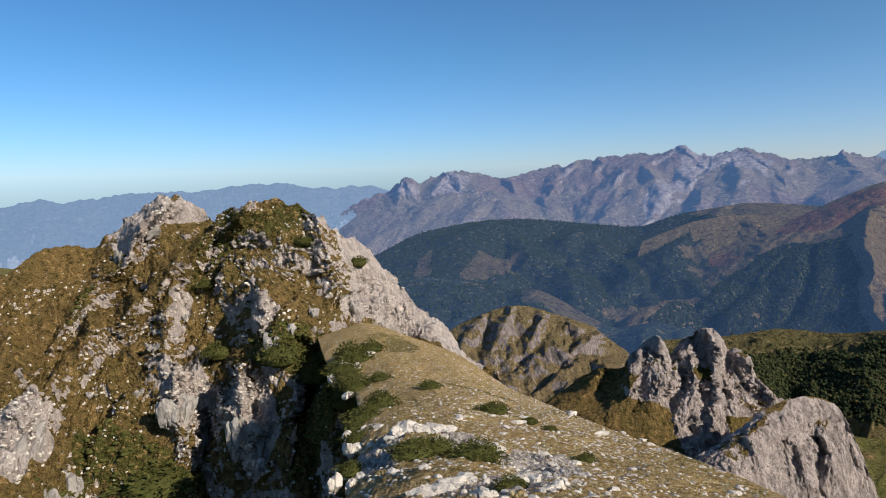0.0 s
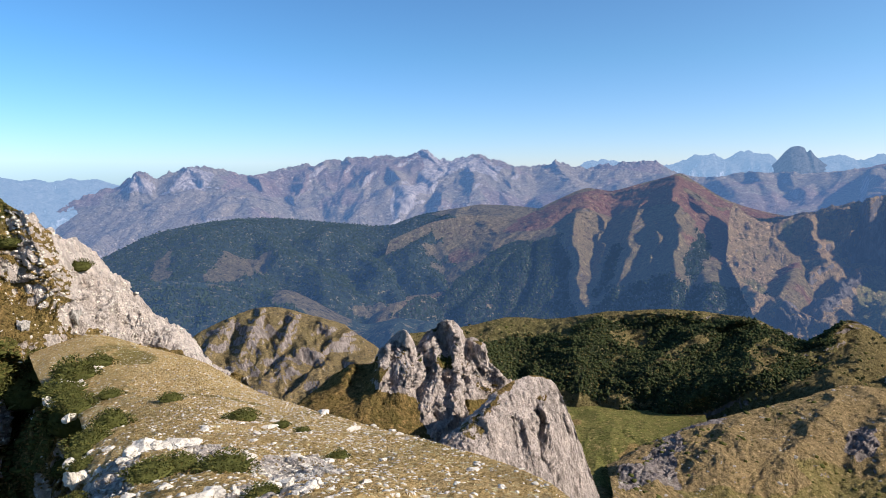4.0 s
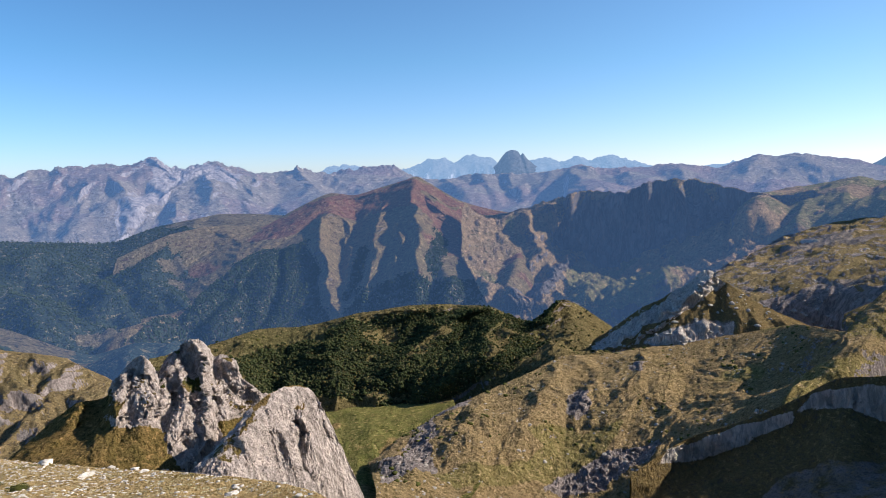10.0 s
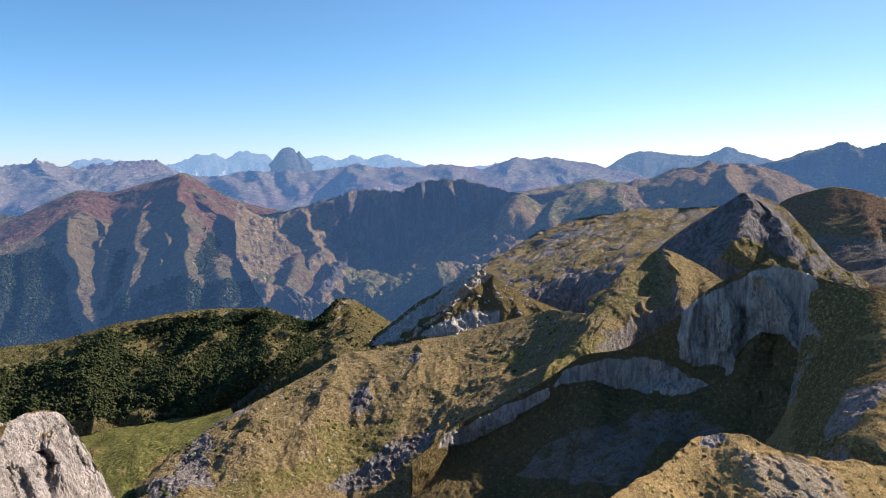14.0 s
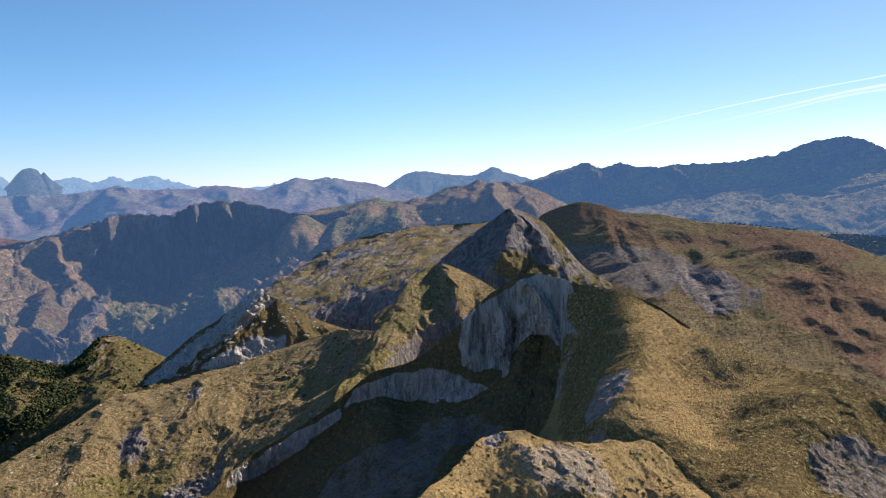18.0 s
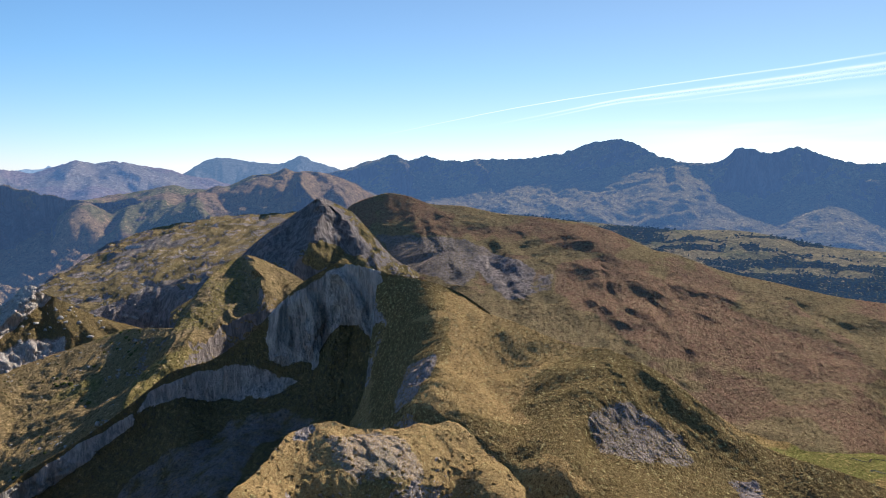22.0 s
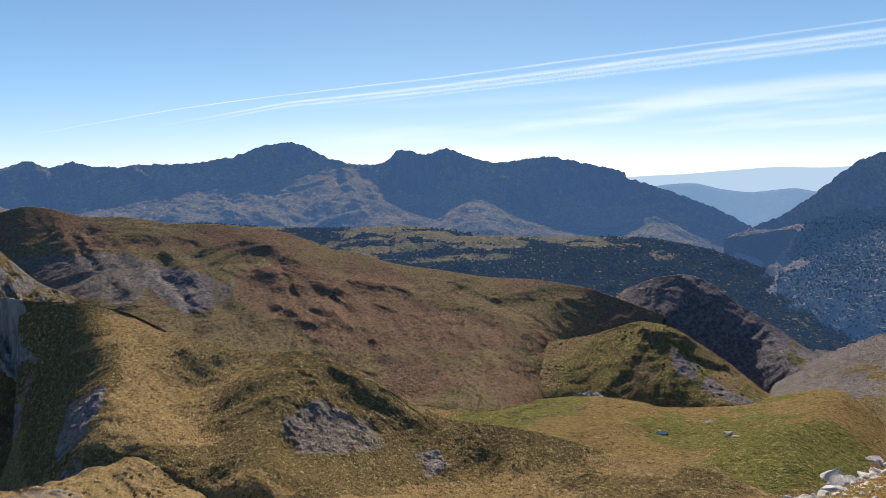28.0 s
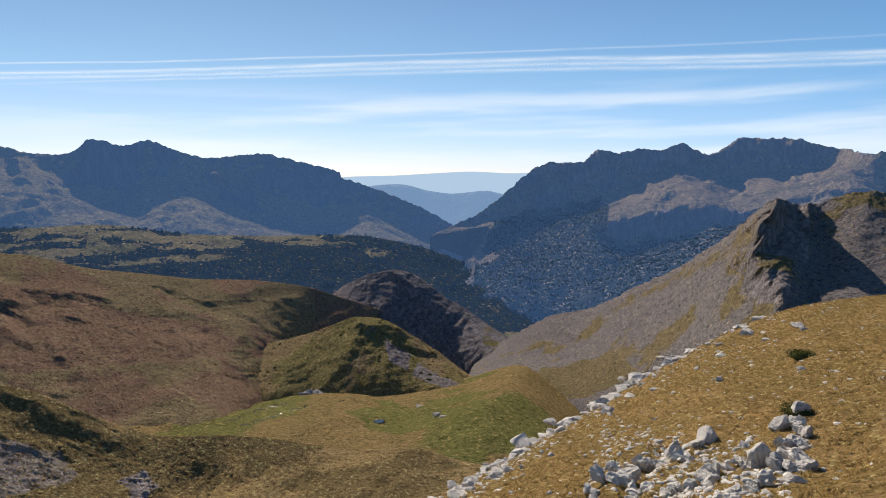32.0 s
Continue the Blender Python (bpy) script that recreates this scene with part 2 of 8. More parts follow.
mat_scree = terrain("grey_scree", ((0.21, 0.17, 0.085), (0.175, 0.15, 0.07), (0.24, 0.19, 0.1)), ((0.23, 0.218, 0.2), (0.2, 0.188, 0.172)), ((0.33, 0.3, 0.27), (0.23, 0.215, 0.195)), 1.6)
mat_domerock = terrain("dome_rock", ((0.19, 0.16, 0.075), (0.15, 0.135, 0.06), (0.22, 0.175, 0.085)), ((0.2, 0.19, 0.175), (0.17, 0.16, 0.15)), ((0.25, 0.24, 0.225), (0.19, 0.18, 0.17)), 2.0)
mat_range = terrain("range_rock", ((0.2, 0.17, 0.115), (0.165, 0.15, 0.1), (0.23, 0.19, 0.135)), ((0.2, 0.14, 0.11), (0.18, 0.15, 0.115)), ((0.38, 0.35, 0.315), (0.25, 0.23, 0.21)), 9.0, 0.8, (BLUE_HAZE, 0.27), 0.8)
mat_dark = terrain("dark_range_rock", ((0.23, 0.19, 0.085), (0.19, 0.17, 0.075), (0.25, 0.205, 0.095)), ((0.15, 0.14, 0.075), (0.175, 0.15, 0.08)), ((0.14, 0.135, 0.13), (0.11, 0.11, 0.11)), 8.0, 1.0, (BLUE_HAZE, 0.21))
mat_massif = terrain("massif_rock", ((0.25, 0.2, 0.115), (0.2, 0.17, 0.095), (0.28, 0.22, 0.13)), ((0.16, 0.14, 0.08), (0.14, 0.13, 0.075)), ((0.29, 0.25, 0.215), (0.2, 0.18, 0.16)), 6.0, 1.0, (BLUE_HAZE, 0.17))
# Farthest ranges: their haze is a large share of glow in the rock material.
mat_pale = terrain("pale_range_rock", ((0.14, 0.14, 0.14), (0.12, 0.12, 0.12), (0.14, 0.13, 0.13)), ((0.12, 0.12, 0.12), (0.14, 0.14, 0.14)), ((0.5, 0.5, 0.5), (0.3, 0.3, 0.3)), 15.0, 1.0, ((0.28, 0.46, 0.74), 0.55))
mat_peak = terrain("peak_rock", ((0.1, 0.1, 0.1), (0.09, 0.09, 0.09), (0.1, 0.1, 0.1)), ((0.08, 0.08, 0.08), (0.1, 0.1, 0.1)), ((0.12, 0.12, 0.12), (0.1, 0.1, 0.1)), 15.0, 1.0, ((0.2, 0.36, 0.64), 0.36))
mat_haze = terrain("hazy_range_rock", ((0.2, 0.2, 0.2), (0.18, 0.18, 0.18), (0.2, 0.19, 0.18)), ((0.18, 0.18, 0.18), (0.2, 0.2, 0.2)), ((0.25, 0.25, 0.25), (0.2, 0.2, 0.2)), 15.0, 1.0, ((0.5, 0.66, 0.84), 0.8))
mat_meadow = terrain("basin_meadow", ((0.26, 0.19, 0.08), (0.21, 0.165, 0.065), (0.28, 0.21, 0.09)), ((0.16, 0.175, 0.05), (0.18, 0.17, 0.06)), GREY, 1.6)
mat_valley = terrain("valley_floor", ((0.15, 0.155, 0.055), (0.18, 0.15, 0.065), (0.14, 0.15, 0.05)), ((0.1, 0.12, 0.04), (0.12, 0.13, 0.045)), GREY, 2.0)


# ---- terrain ----
def place(az, el, d):
    a = radians(az)
    return (d * math.sin(a), d * math.cos(a), EYE + d * math.tan(radians(el)))


def bearing(p):
    return np.degrees(np.arctan2(p[..., 0], p[..., 1])), np.degrees(np.arctan2(p[..., 2] - EYE, np.hypot(p[..., 0], p[..., 1])))


def glide(pts, m, key):
    """Points (n, ...) resampled to m by a cardinal spline, evenly along the parameter key."""
    pts, key = np.asarray(pts, float), np.asarray(key, float)
    n = len(pts)
    if n == 2:
        w = np.linspace(0, 1, m).reshape((m,) + (1,) * (pts.ndim - 1))
        return pts[0] * (1 - w) + pts[1] * w
    tan = np.empty_like(pts)
    shape = (n,) + (1,) * (pts.ndim - 1)
    k = key.reshape(shape)
    tan[1:-1] = (pts[2:] - pts[:-2]) / (k[2:] - k[:-2])
    tan[0], tan[-1] = (pts[1] - pts[0]) / (k[1] - k[0]), (pts[-1] - pts[-2]) / (k[-1] - k[-2])
    tan *= 0.75
    x = np.linspace(key[0], key[-1], m)
    j = np.clip(np.searchsorted(key, x, side="right") - 1, 0, n - 2)
    h = (key[j + 1] - key[j]).reshape((m,) + (1,) * (pts.ndim - 1))
    u = ((x - key[j]) / (key[j + 1] - key[j])).reshape((m,) + (1,) * (pts.ndim - 1))
    return (2 * u**3 - 3 * u**2 + 1) * pts[j] + (u**3 - 2 * u**2 + u) * h * tan[j] + (3 * u**2 - 2 * u**3) * pts[j + 1] + (u**3 - u**2) * h * tan[j + 1]


def normals(g):
    du = np.gradient(g, axis=1)
    dv = np.gradient(g, axis=0)
    n = np.cross(du, dv)
    n /= np.linalg.norm(n, axis=-1, keepdims=True) + 1e-9
    n[n[..., 2] < 0] *= -1
    return n


def sheet(name, g, mat, rock, alt, wood=None):
    """A grid of points (rows, columns, 3) as one smooth mesh, with its cover masks."""
    nv, nu = g.shape[:2]
    idx = np.arange(nv * nu).reshape(nv, nu)
    quads = np.stack([idx[:-1, :-1], idx[1:, :-1], idx[1:, 1:], idx[:-1, 1:]], -1).reshape(-1, 4)
    me = bpy.data.meshes.new(name)
    me.vertices.add(nv * nu)
    me.vertices.foreach_set("co", g.reshape(-1).astype(np.float32))
    me.loops.add(len(quads) * 4)
    me.loops.foreach_set("vertex_index", quads.reshape(-1).astype(np.int32))
    me.polygons.add(len(quads))
    me.polygons.foreach_set("loop_start", np.arange(0, len(quads) * 4, 4, dtype=np.int32))
    me.polygons.foreach_set("use_smooth", np.ones(len(quads), bool))
    for key, values in (("rock", rock), ("alt", alt)) + ((("wood", wood),) if wood is not None else ()):
        me.attributes.new(key, "FLOAT", "POINT").data.foreach_set("value", np.broadcast_to(values, (nv, nu)).reshape(-1).astype(np.float32))
    me.update(calc_edges=True)
    me.materials.append(mat)
    return new(name, me)


GRIDS, WOODS = {}, {}
SPURS, PATCHES = {}, {}


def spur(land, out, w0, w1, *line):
    """A spur (or, with a negative out, a gully) of a body of land: metres that it is pushed towards the camera along
    the line of sight, half its width in degrees at its head and foot, and its line of (bearing, elevation) from head to
    foot."""
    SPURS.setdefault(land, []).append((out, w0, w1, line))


def patch(land, rock, alt, wood, *outline):
    """A patch of cover on a body of land: shares of rock, second growth and forest (None: as it was), inside an outline of (bearing, elevation)."""
    PATCHES.setdefault(land, []).append((rock, alt, wood, outline))


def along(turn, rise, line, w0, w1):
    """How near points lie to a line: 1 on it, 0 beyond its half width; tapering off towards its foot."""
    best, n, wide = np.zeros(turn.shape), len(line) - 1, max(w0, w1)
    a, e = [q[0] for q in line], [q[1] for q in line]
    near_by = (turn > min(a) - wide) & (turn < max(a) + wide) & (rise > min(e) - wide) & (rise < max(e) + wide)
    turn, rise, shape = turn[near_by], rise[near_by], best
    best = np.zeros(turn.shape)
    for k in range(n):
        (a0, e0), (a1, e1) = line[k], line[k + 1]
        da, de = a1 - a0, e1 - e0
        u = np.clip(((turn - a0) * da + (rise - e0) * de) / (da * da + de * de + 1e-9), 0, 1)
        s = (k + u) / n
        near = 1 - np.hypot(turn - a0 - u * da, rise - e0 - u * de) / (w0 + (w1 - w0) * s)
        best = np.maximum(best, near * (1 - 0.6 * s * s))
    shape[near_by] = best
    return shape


def inside(turn, rise, outline):
    hit = np.zeros(turn.shape, bool)
    for (a0, e0), (a1, e1) in zip(outline, outline[1:] + outline[:1]):
        if e0 != e1:
            hit ^= ((e0 > rise) != (e1 > rise)) & (turn < (a1 - a0) * (rise - e0) / (e1 - e0) + a0)
    return blur(blur(hit.astype(float), 2, 0), 2, 1)


def blur(a, k, axis):
    """Mean over 2k + 1 neighbours."""
    pad = [(0, 0), (0, 0)]
    pad[axis] = (k + 1, k)
    c = np.cumsum(np.pad(a, pad, mode="edge"), axis=axis)
    n = a.shape[axis]
    return (c.take(range(2 * k + 1, 2 * k + 1 + n), axis) - c.take(range(0, n), axis)) / (2 * k + 1)


def worn_at(z, kr, kc):
    """How deep running water has worn a height grid, seen in cells of kr rows by kc columns; about -1 to 1."""
    rows, cols = z.shape
    c = blur(blur(z, kr // 2, 0), kc // 2, 1)[::kr, ::kc]
    n, m = c.shape
    idx = np.arange(m)
    for _ in range(2):
        flow, water = np.ones(m), np.empty((n, m))
        for i in range(n - 1):
            water[i] = flow
            nxt = c[i + 1]
            left, right = np.concatenate([nxt[:1], nxt[:-1]]), np.concatenate([nxt[1:], nxt[-1:]])
            way = np.where((left < nxt) & (left <= right), -1, np.where(right < nxt, 1, 0))
            flow = 1 + np.bincount(np.clip(idx + way, 0, m - 1), flow, m)
        water[-1] = flow
        w = np.log1p(water)
        w = blur(w, 1, 1) + 0.5 * blur(w, 3, 1)
        w = blur(blur(w, 1, 0), 1, 0)
        w = w / (w.std() * 3 + 1e-9)
        w = w - w.mean(axis=1, keepdims=True)
        c = c - 0.15 * c.std() * w
    r, s = np.arange(n) * kr, np.arange(m) * kc
    w = np.stack([np.interp(np.arange(cols), s, line) for line in w])
    w = np.stack([np.interp(np.arange(rows), r, w[:, k]) for k in range(cols)], 1)
    for _ in range(2):
        w = blur(blur(w, max(1, kr // 2), 0), max(1, kc // 2), 1)
    return w


def carve(g, depth):
    """Spurs and gullies of a slope at three sizes. Gives the new heights and the wetness (0 to 1)."""
    z = g[..., 2]
    rows, cols = z.shape
    across = np.linalg.norm(np.diff(g, axis=1), axis=-1).mean()
    along = np.linalg.norm(np.diff(g, axis=0), axis=-1).mean()
    total = 0
    for parts, share in ((44, 0.75), (110, 0.3), (260, 0.1)):
        kc = max(1, cols // parts)
        kr = int(np.clip(round(kc * across / along), 1, rows // 10))
        down = np.linspace(0, 1, rows)
        w = worn_at(z - depth * total, kr, kc) * (step(0, 0.16, down) * (1 - 0.85 * step(0.72, 0.95, down)))[:, None]
        total = total + share * w
    return z - depth * total, np.clip(0.5 + 0.6 * total, 0, 1)


def mountain(name, mat, rails, nu, nv, rough, size, sharp=0.6, ribs=(0, 8, 0), hold=0.25, rock=(0.35, 0.6), alt=(0.0, 0.3), back=0.25,
             label="", category="mountain", kind="", blocks=(0, 1), flutes=(0, 1), jag=0, spots=(), height=None, gully=0, wood=None, bands=None):
    """A body of land. rails: lines of (bearing, elevation, distance) from the crest down to the near foot.
    rough, size: metres of relief and of its largest forms; sharp: share of sharp crests in it; ribs: relief, number and lean of the
    spurs that run down the slope; hold: share of the relief that reaches the crest; rock: the slopes from which rock shows;
    alt: threshold and softness of the second growth; blocks: relief and size of broken rock; flutes: the same for upright grooves;
    gully: metres that running water has worn; wood: heights below which forest is full and above which there is none; bands: width and height in degrees and share of strips of forest;
    jag: metres of teeth along the crest; spots: (bearing, elevation, half width, half height, rock, alt) of patches of other cover."""
    lines = []
    for rail in rails:
        p = np.array([place(*q) for q in rail])
        key = np.concatenate([[0], np.cumsum(np.abs(np.diff([q[0] for q in rail])) + 0.3)])
        lines.append(glide(p, nu, key))
    last, crest = lines[-1], lines[0]
    far = np.linalg.norm(crest[:, :2], axis=1, keepdims=True)
    skirt = last * (0.93, 0.93, 1)
    skirt[:, 2] -= 0.12 * np.linalg.norm(last[:, :2], axis=1)
    key = np.concatenate([[0], np.cumsum([np.linalg.norm(b - a, axis=1).mean() for a, b in zip(lines, lines[1:] + [skirt])])])
    front = glide(np.stack(lines + [skirt]), nv, key)
    nb = max(8, nv // 6)
    behind = crest * (1 + back, 1 + back, 1)
    behind[:, 2] -= (0.55 * back + 0.05) * far[:, 0]
    rear = glide(np.stack([behind, crest]), nb, [0, 1])[:-1]
    g = np.concatenate([rear, front])
    turn, rise = bearing(g)
    waver = min(0.7, 9.0 * size / float(far.mean()))
    turn, rise = turn + waver * fbm(g + 200, size * 0.6, 4), rise + 0.6 * waver * fbm(g + 300, size * 0.6, 4)
    ragged = 0.4 * waver * fbm(g + 500, size * 0.12, 3)
    n = normals(g)
    v = np.abs(np.arange(len(g)) - (nb - 1)) / nv
    w = (hold + (1 - hold) * step(0, 0.12, v))[:, None]
    bent = g + size * 0.5 * np.stack([fbm(g + 50, size * 1.6, 2), fbm(g + 90, size * 1.6, 2), np.zeros(g.shape[:2])], -1)
    relief = (1 - sharp) * fbm(bent, size, 6) + sharp * ridged(bent, size, 6)
    way = n + (0, 0, 0.8)
    way /= np.linalg.norm(way, axis=-1, keepdims=True)
    g = g + way * (rough * relief * w)[..., None]
    if ribs[0]:
        u = np.linspace(0, 1, nu)[None, :] * ribs[1] + v[:, None] * ribs[2] + 0.55 * fbm(g, size * 1.8, 3)
        line = np.stack([u, v[:, None] * 2.0 + 0 * u, 0 * u + 3.7], -1)
        g[..., 2] += ribs[0] * ridged(line, 1.0, 4, 0.5) * (step(0, 0.3, v) * (1 - 0.5 * step(0.6, 1, v)))[:, None]
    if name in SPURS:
        # moved towards the camera along its line of sight, keeping its place in view
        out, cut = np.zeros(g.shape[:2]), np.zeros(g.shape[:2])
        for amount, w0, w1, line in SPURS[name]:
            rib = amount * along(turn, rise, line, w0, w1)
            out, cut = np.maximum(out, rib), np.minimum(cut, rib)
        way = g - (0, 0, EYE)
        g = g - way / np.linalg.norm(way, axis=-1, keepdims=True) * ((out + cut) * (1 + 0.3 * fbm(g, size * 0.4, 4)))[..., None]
    wet = np.full(g.shape[:2], 0.5)
    if gully:
        g[nb - 1:, :, 2], wet[nb - 1:] = carve(g[nb - 1:], gully)
    if jag:
        g[..., 2] += jag * ridged(g, size * 0.35, 4) * np.exp(-v / 0.07)[:, None]
    n = normals(g)
    steep = 1 - n[..., 2]
    spot = fbm(g, size * 0.6, 5)
    bare = step(rock[0], rock[1], steep + 0.22 * spot)
    patches = []
    grain = ridged(g, size * 0.3, 3) + 1.2 * (0.5 - wet) if spots else 0
    for a, e, wa, we, more_rock, more_alt in spots:
        far_off = ((turn - a) / wa) ** 2 + ((rise - e) / we) ** 2
        patch = step(1.6, 0.3, far_off + 1.0 * spot)
        bare = np.clip(bare + more_rock * patch * (1 + 0.9 * grain), 0, 1)
        patches.append((more_alt, patch))
    spread = [(inside(turn + ragged, rise + 0.5 * ragged, outline), r, a, t) for r, a, t, outline in PATCHES.get(name, ())]
    for here, r, a, t in spread:
        if r is not None:
            bare = bare + here * (r - bare)
    if blocks[0]:
        bend = g * (1, 1, 0.5) + 0.25 * blocks[1] * np.stack([fbm(g, blocks[1] * 0.8, 2), fbm(g + 60, blocks[1] * 0.8, 2), fbm(g + 120, blocks[1] * 0.8, 2)], -1)
        level, joint = cells(bend, blocks[1])
        small, crack = cells(bend + 77, blocks[1] * 0.4)
        chop = 1.5 * (level - 0.5) + 0.6 * (small - 0.5) - 0.5 * joint - 0.25 * crack
        g = g + n * (blocks[0] * chop * (0.12 + 0.88 * bare) * np.maximum(w, 0.5))[..., None]
    if flutes[0]:
        g = g + n * (flutes[0] * (1.4 * (cells((g + 0.3 * flutes[1] * fbm(g, flutes[1] * 3, 2)[..., None]) * (1, 1, 0.09), flutes[1])[0] - 0.5) + 0.6 * ridged(g * (1, 1, 0.13), flutes[1] * 0.5, 2, 0.6)) * bare * np.maximum(w, 0.5))[..., None]
    cover = step(alt[0] - alt[1], alt[0] + alt[1], fbm(g + 400, size * 1.7, 5) * 1.0)
    if height:
        tall = g[..., 2] + size * 0.5 * fbm(g, size, 4)
        cover = np.maximum(cover * 0.3, step(EYE + height[0], EYE + height[1], tall))
    cover = np.clip(cover + 0.35 * (wet - 0.5), 0, 1)
    for more_alt, patch in patches:
        cover = np.clip(cover + more_alt * patch, 0, 1)
    for here, r, a, t in spread:
        if a is not None:
            cover = cover + here * (a - cover)
    trees = np.zeros(g.shape[:2])
    if wood:
        trees = step(EYE + wood[1], EYE + wood[0], g[..., 2] + 0.35 * size * fbm(g + 77, size * 0.7, 5) - 0.15 * size * (wet - 0.5))
    if bands:
        strip = np.stack([turn / bands[0], rise / bands[1], 0 * turn], -1)
        trees = np.maximum(trees, step(-0.1, 0.1, fbm(strip, 1.0, 4) + bands[2]))
    for here, r, a, t in spread:
        if t is not None:
            trees = trees + here * (t - trees)
    trees = trees * step(-0.8, -0.5, fbm(g + 600, size * 0.5, 4))
    bare = bare * (1 - 0.9 * trees)
    WOODS[name] = trees[nb - 1:]
    GRIDS[name] = (g[nb - 1:], normals(g)[nb - 1:], bare[nb - 1:], cover[nb - 1:])
    return tagged(sheet(name, g, mat, bare, cover, trees), label, category, "", kind)


# Spurs, gullies and patches of cover of each body of land.
spur("red_mountain", 63.8, 1, 2.6, (41.3, -0.53), (36.7, -2), (32.9, -2.91), (28.9, -5.06), (26.5, -5.9), (25.7, -7.39), (23, -9.84), (19, -12.44), (17, -13.34))
spur("red_mountain", 63.8, 0.6, 1.5, (33.9, -4.13), (32.9, -6.11), (33.4, -8.07), (34.2, -10.52), (34.4, -12.86))
spur("red_mountain", 46.8, 0.6, 1.3, (38.7, -3.58), (38, -5.53), (37.8, -7.49), (36.9, -10.44), (36, -12.67))
spur("red_mountain", 51, 0.6, 1.4, (41, -2.34), (41.6, -5.45), (41.9, -7.36), (41.4, -10.27), (41.1, -12.45))
spur("red_mountain", 51, 0.6, 1.6, (42.9, -2.55), (44.7, -4.41), (45.3, -6.52), (44.6, -9.16), (44, -11.81))
spur("red_mountain", 42.5, 0.8, 1.6, (44.3, -2.3), (47.5, -3.63), (49.5, -5.19), (50.8, -7.43), (49.8, -10.25), (47.9, -12.01))
spur("red_mountain", 29.8, 0.4, 0.8, (35.3, -4.6), (35.6, -6.56), (35.2, -8.53))
spur("red_mountain", 29.8, 0.4, 0.8, (39.7, -5.5), (40.1, -7.42), (39.3, -9.39), (38.9, -11.35))
spur("red_mountain", 25.5, 0.4, 0.8, (46.7, -6.23), (47.4, -8.07), (46.9, -10.92))
spur("red_mountain", -25.5, 0.4, 0.8, (29.9, -7.13), (29.5, -9.6), (28, -12.57))
spur("red_mountain", 25.5, 0.4, 1, (27, -8.13), (25.9, -10.1), (23.9, -12.79))
patch("red_mountain", 0, 1, 0, (26.5, -5.66), (31.4, -3.07), (35, -1.58), (38.6, -1.26), (41.3, -0.39), (44, -1.97), (47.9, -3.48), (49.7, -5.09), (51.1, -8.23), (49.1, -9.14), (45.9, -8.62), (44.1, -6.81), (42.7, -4.7), (40.6, -3.79), (36.8, -3.7), (33.9, -4.23), (30.4, -5.74))
patch("red_mountain", 0, 0, 0, (31.4, -5.48), (35.8, -4.2), (38, -3.2), (37.5, -4.28), (32.4, -5.97), (28.9, -6.84))
patch("red_mountain", 0, 0, 0, (41.5, -2.1), (43.3, -2.31), (47, -3.51), (43.4, -3.11))
patch("red_mountain", None, 0, 1, (17, -13.82), (20.9, -11.52), (25.7, -7.63), (28.4, -6.74), (32, -6.61), (32.9, -9.07), (33.4, -13.23), (23.9, -14.5))
patch("red_mountain", None, 0, 1, (34.6, -11.98), (36.9, -9.96), (40.8, -9.91), (44.1, -10.14), (47.3, -9.11), (48.9, -10.41), (46.1, -12.85), (34.6, -13.93))
patch("red_mountain", None, 0, 1, (36.4, -6.54), (37.3, -7.01), (36.2, -10.47), (35, -10.99))
patch("red_mountain", None, 0, 1, (43, -5.41), (44, -6.33), (43.8, -9.2), (42.5, -10.22))
patch("forest_ridge", None, 0, 0, (-2.7, -9.58), (-2.1, -8), (-0.8, -7.01), (-1.2, -9.02))
patch("forest_ridge", None, 0, 0, (1.2, -10.18), (3.1, -8.14), (6.5, -7.73), (6.8, -9.13), (4.3, -9.88), (2.2, -10.62))
patch("forest_ridge", None, 0, 0, (19.6, -7.58), (22.2, -6.97), (22.2, -8.05), (19.9, -8.37))
patch("forest_ridge", None, 0, 0, (19.8, -8.85), (22.5, -8.45), (22.3, -9.19), (21, -9.56))
patch("forest_ridge", None, 0, 0, (20.3, -4.26), (24, -3.05), (30.4, -3.42), (28.4, -5.06), (25, -6.74), (22.6, -7.22), (22.4, -5.89), (23.5, -5.06))
patch("forest_ridge", None, 0, 0, (14.1, -12.49), (17, -12.38), (17, -13.58), (13.6, -13.42))
spur("forest_ridge", 50, 0.8, 2, (23.5, -3.29), (22.5, -5.4), (19, -7.57), (15.1, -10.38), (11.3, -12.1))
spur("forest_ridge", 40, 0.8, 2, (14.3, -5.44), (11, -6.88), (6.5, -9.02), (3, -10.38))
spur("forest_ridge", 40, 0.8, 1.6, (4.1, -4.89), (1.2, -6.46), (-1.6, -8.03), (-3.2, -9.4))
patch("low_wooded_ridge", None, 0, 0, (7, -11.36), (9.5, -11.06), (12.7, -12.42), (14.1, -13.68), (10.3, -13.22), (8.1, -12.13))
patch("low_wooded_ridge", None, 1, 1, (-4.3, -9.5), (6.8, -10.89), (7, -12.05), (11.2, -13.51), (0.8, -13.93), (-3.4, -12.98))
spur("main_range", 85, 0.55, 1.1, (19.6, 1.02), (17.3, -0.09), (15.8, -0.38), (13.5, -1.81))
spur("main_range", 85, 0.55, 1.1, (19.8, 1.02), (22.2, 0.07), (21.1, -0.85), (19.7, -2.31), (18.1, -3.76), (16.8, -5.2))
spur("main_range", 85, 0.55, 1.1, (25, 0.71), (22.4, -0.32), (21.1, -1.44))
spur("main_range", 85, 0.55, 1.1, (25, 0.71), (26.4, -0.35), (28.4, -1.81), (30.4, -3.27))
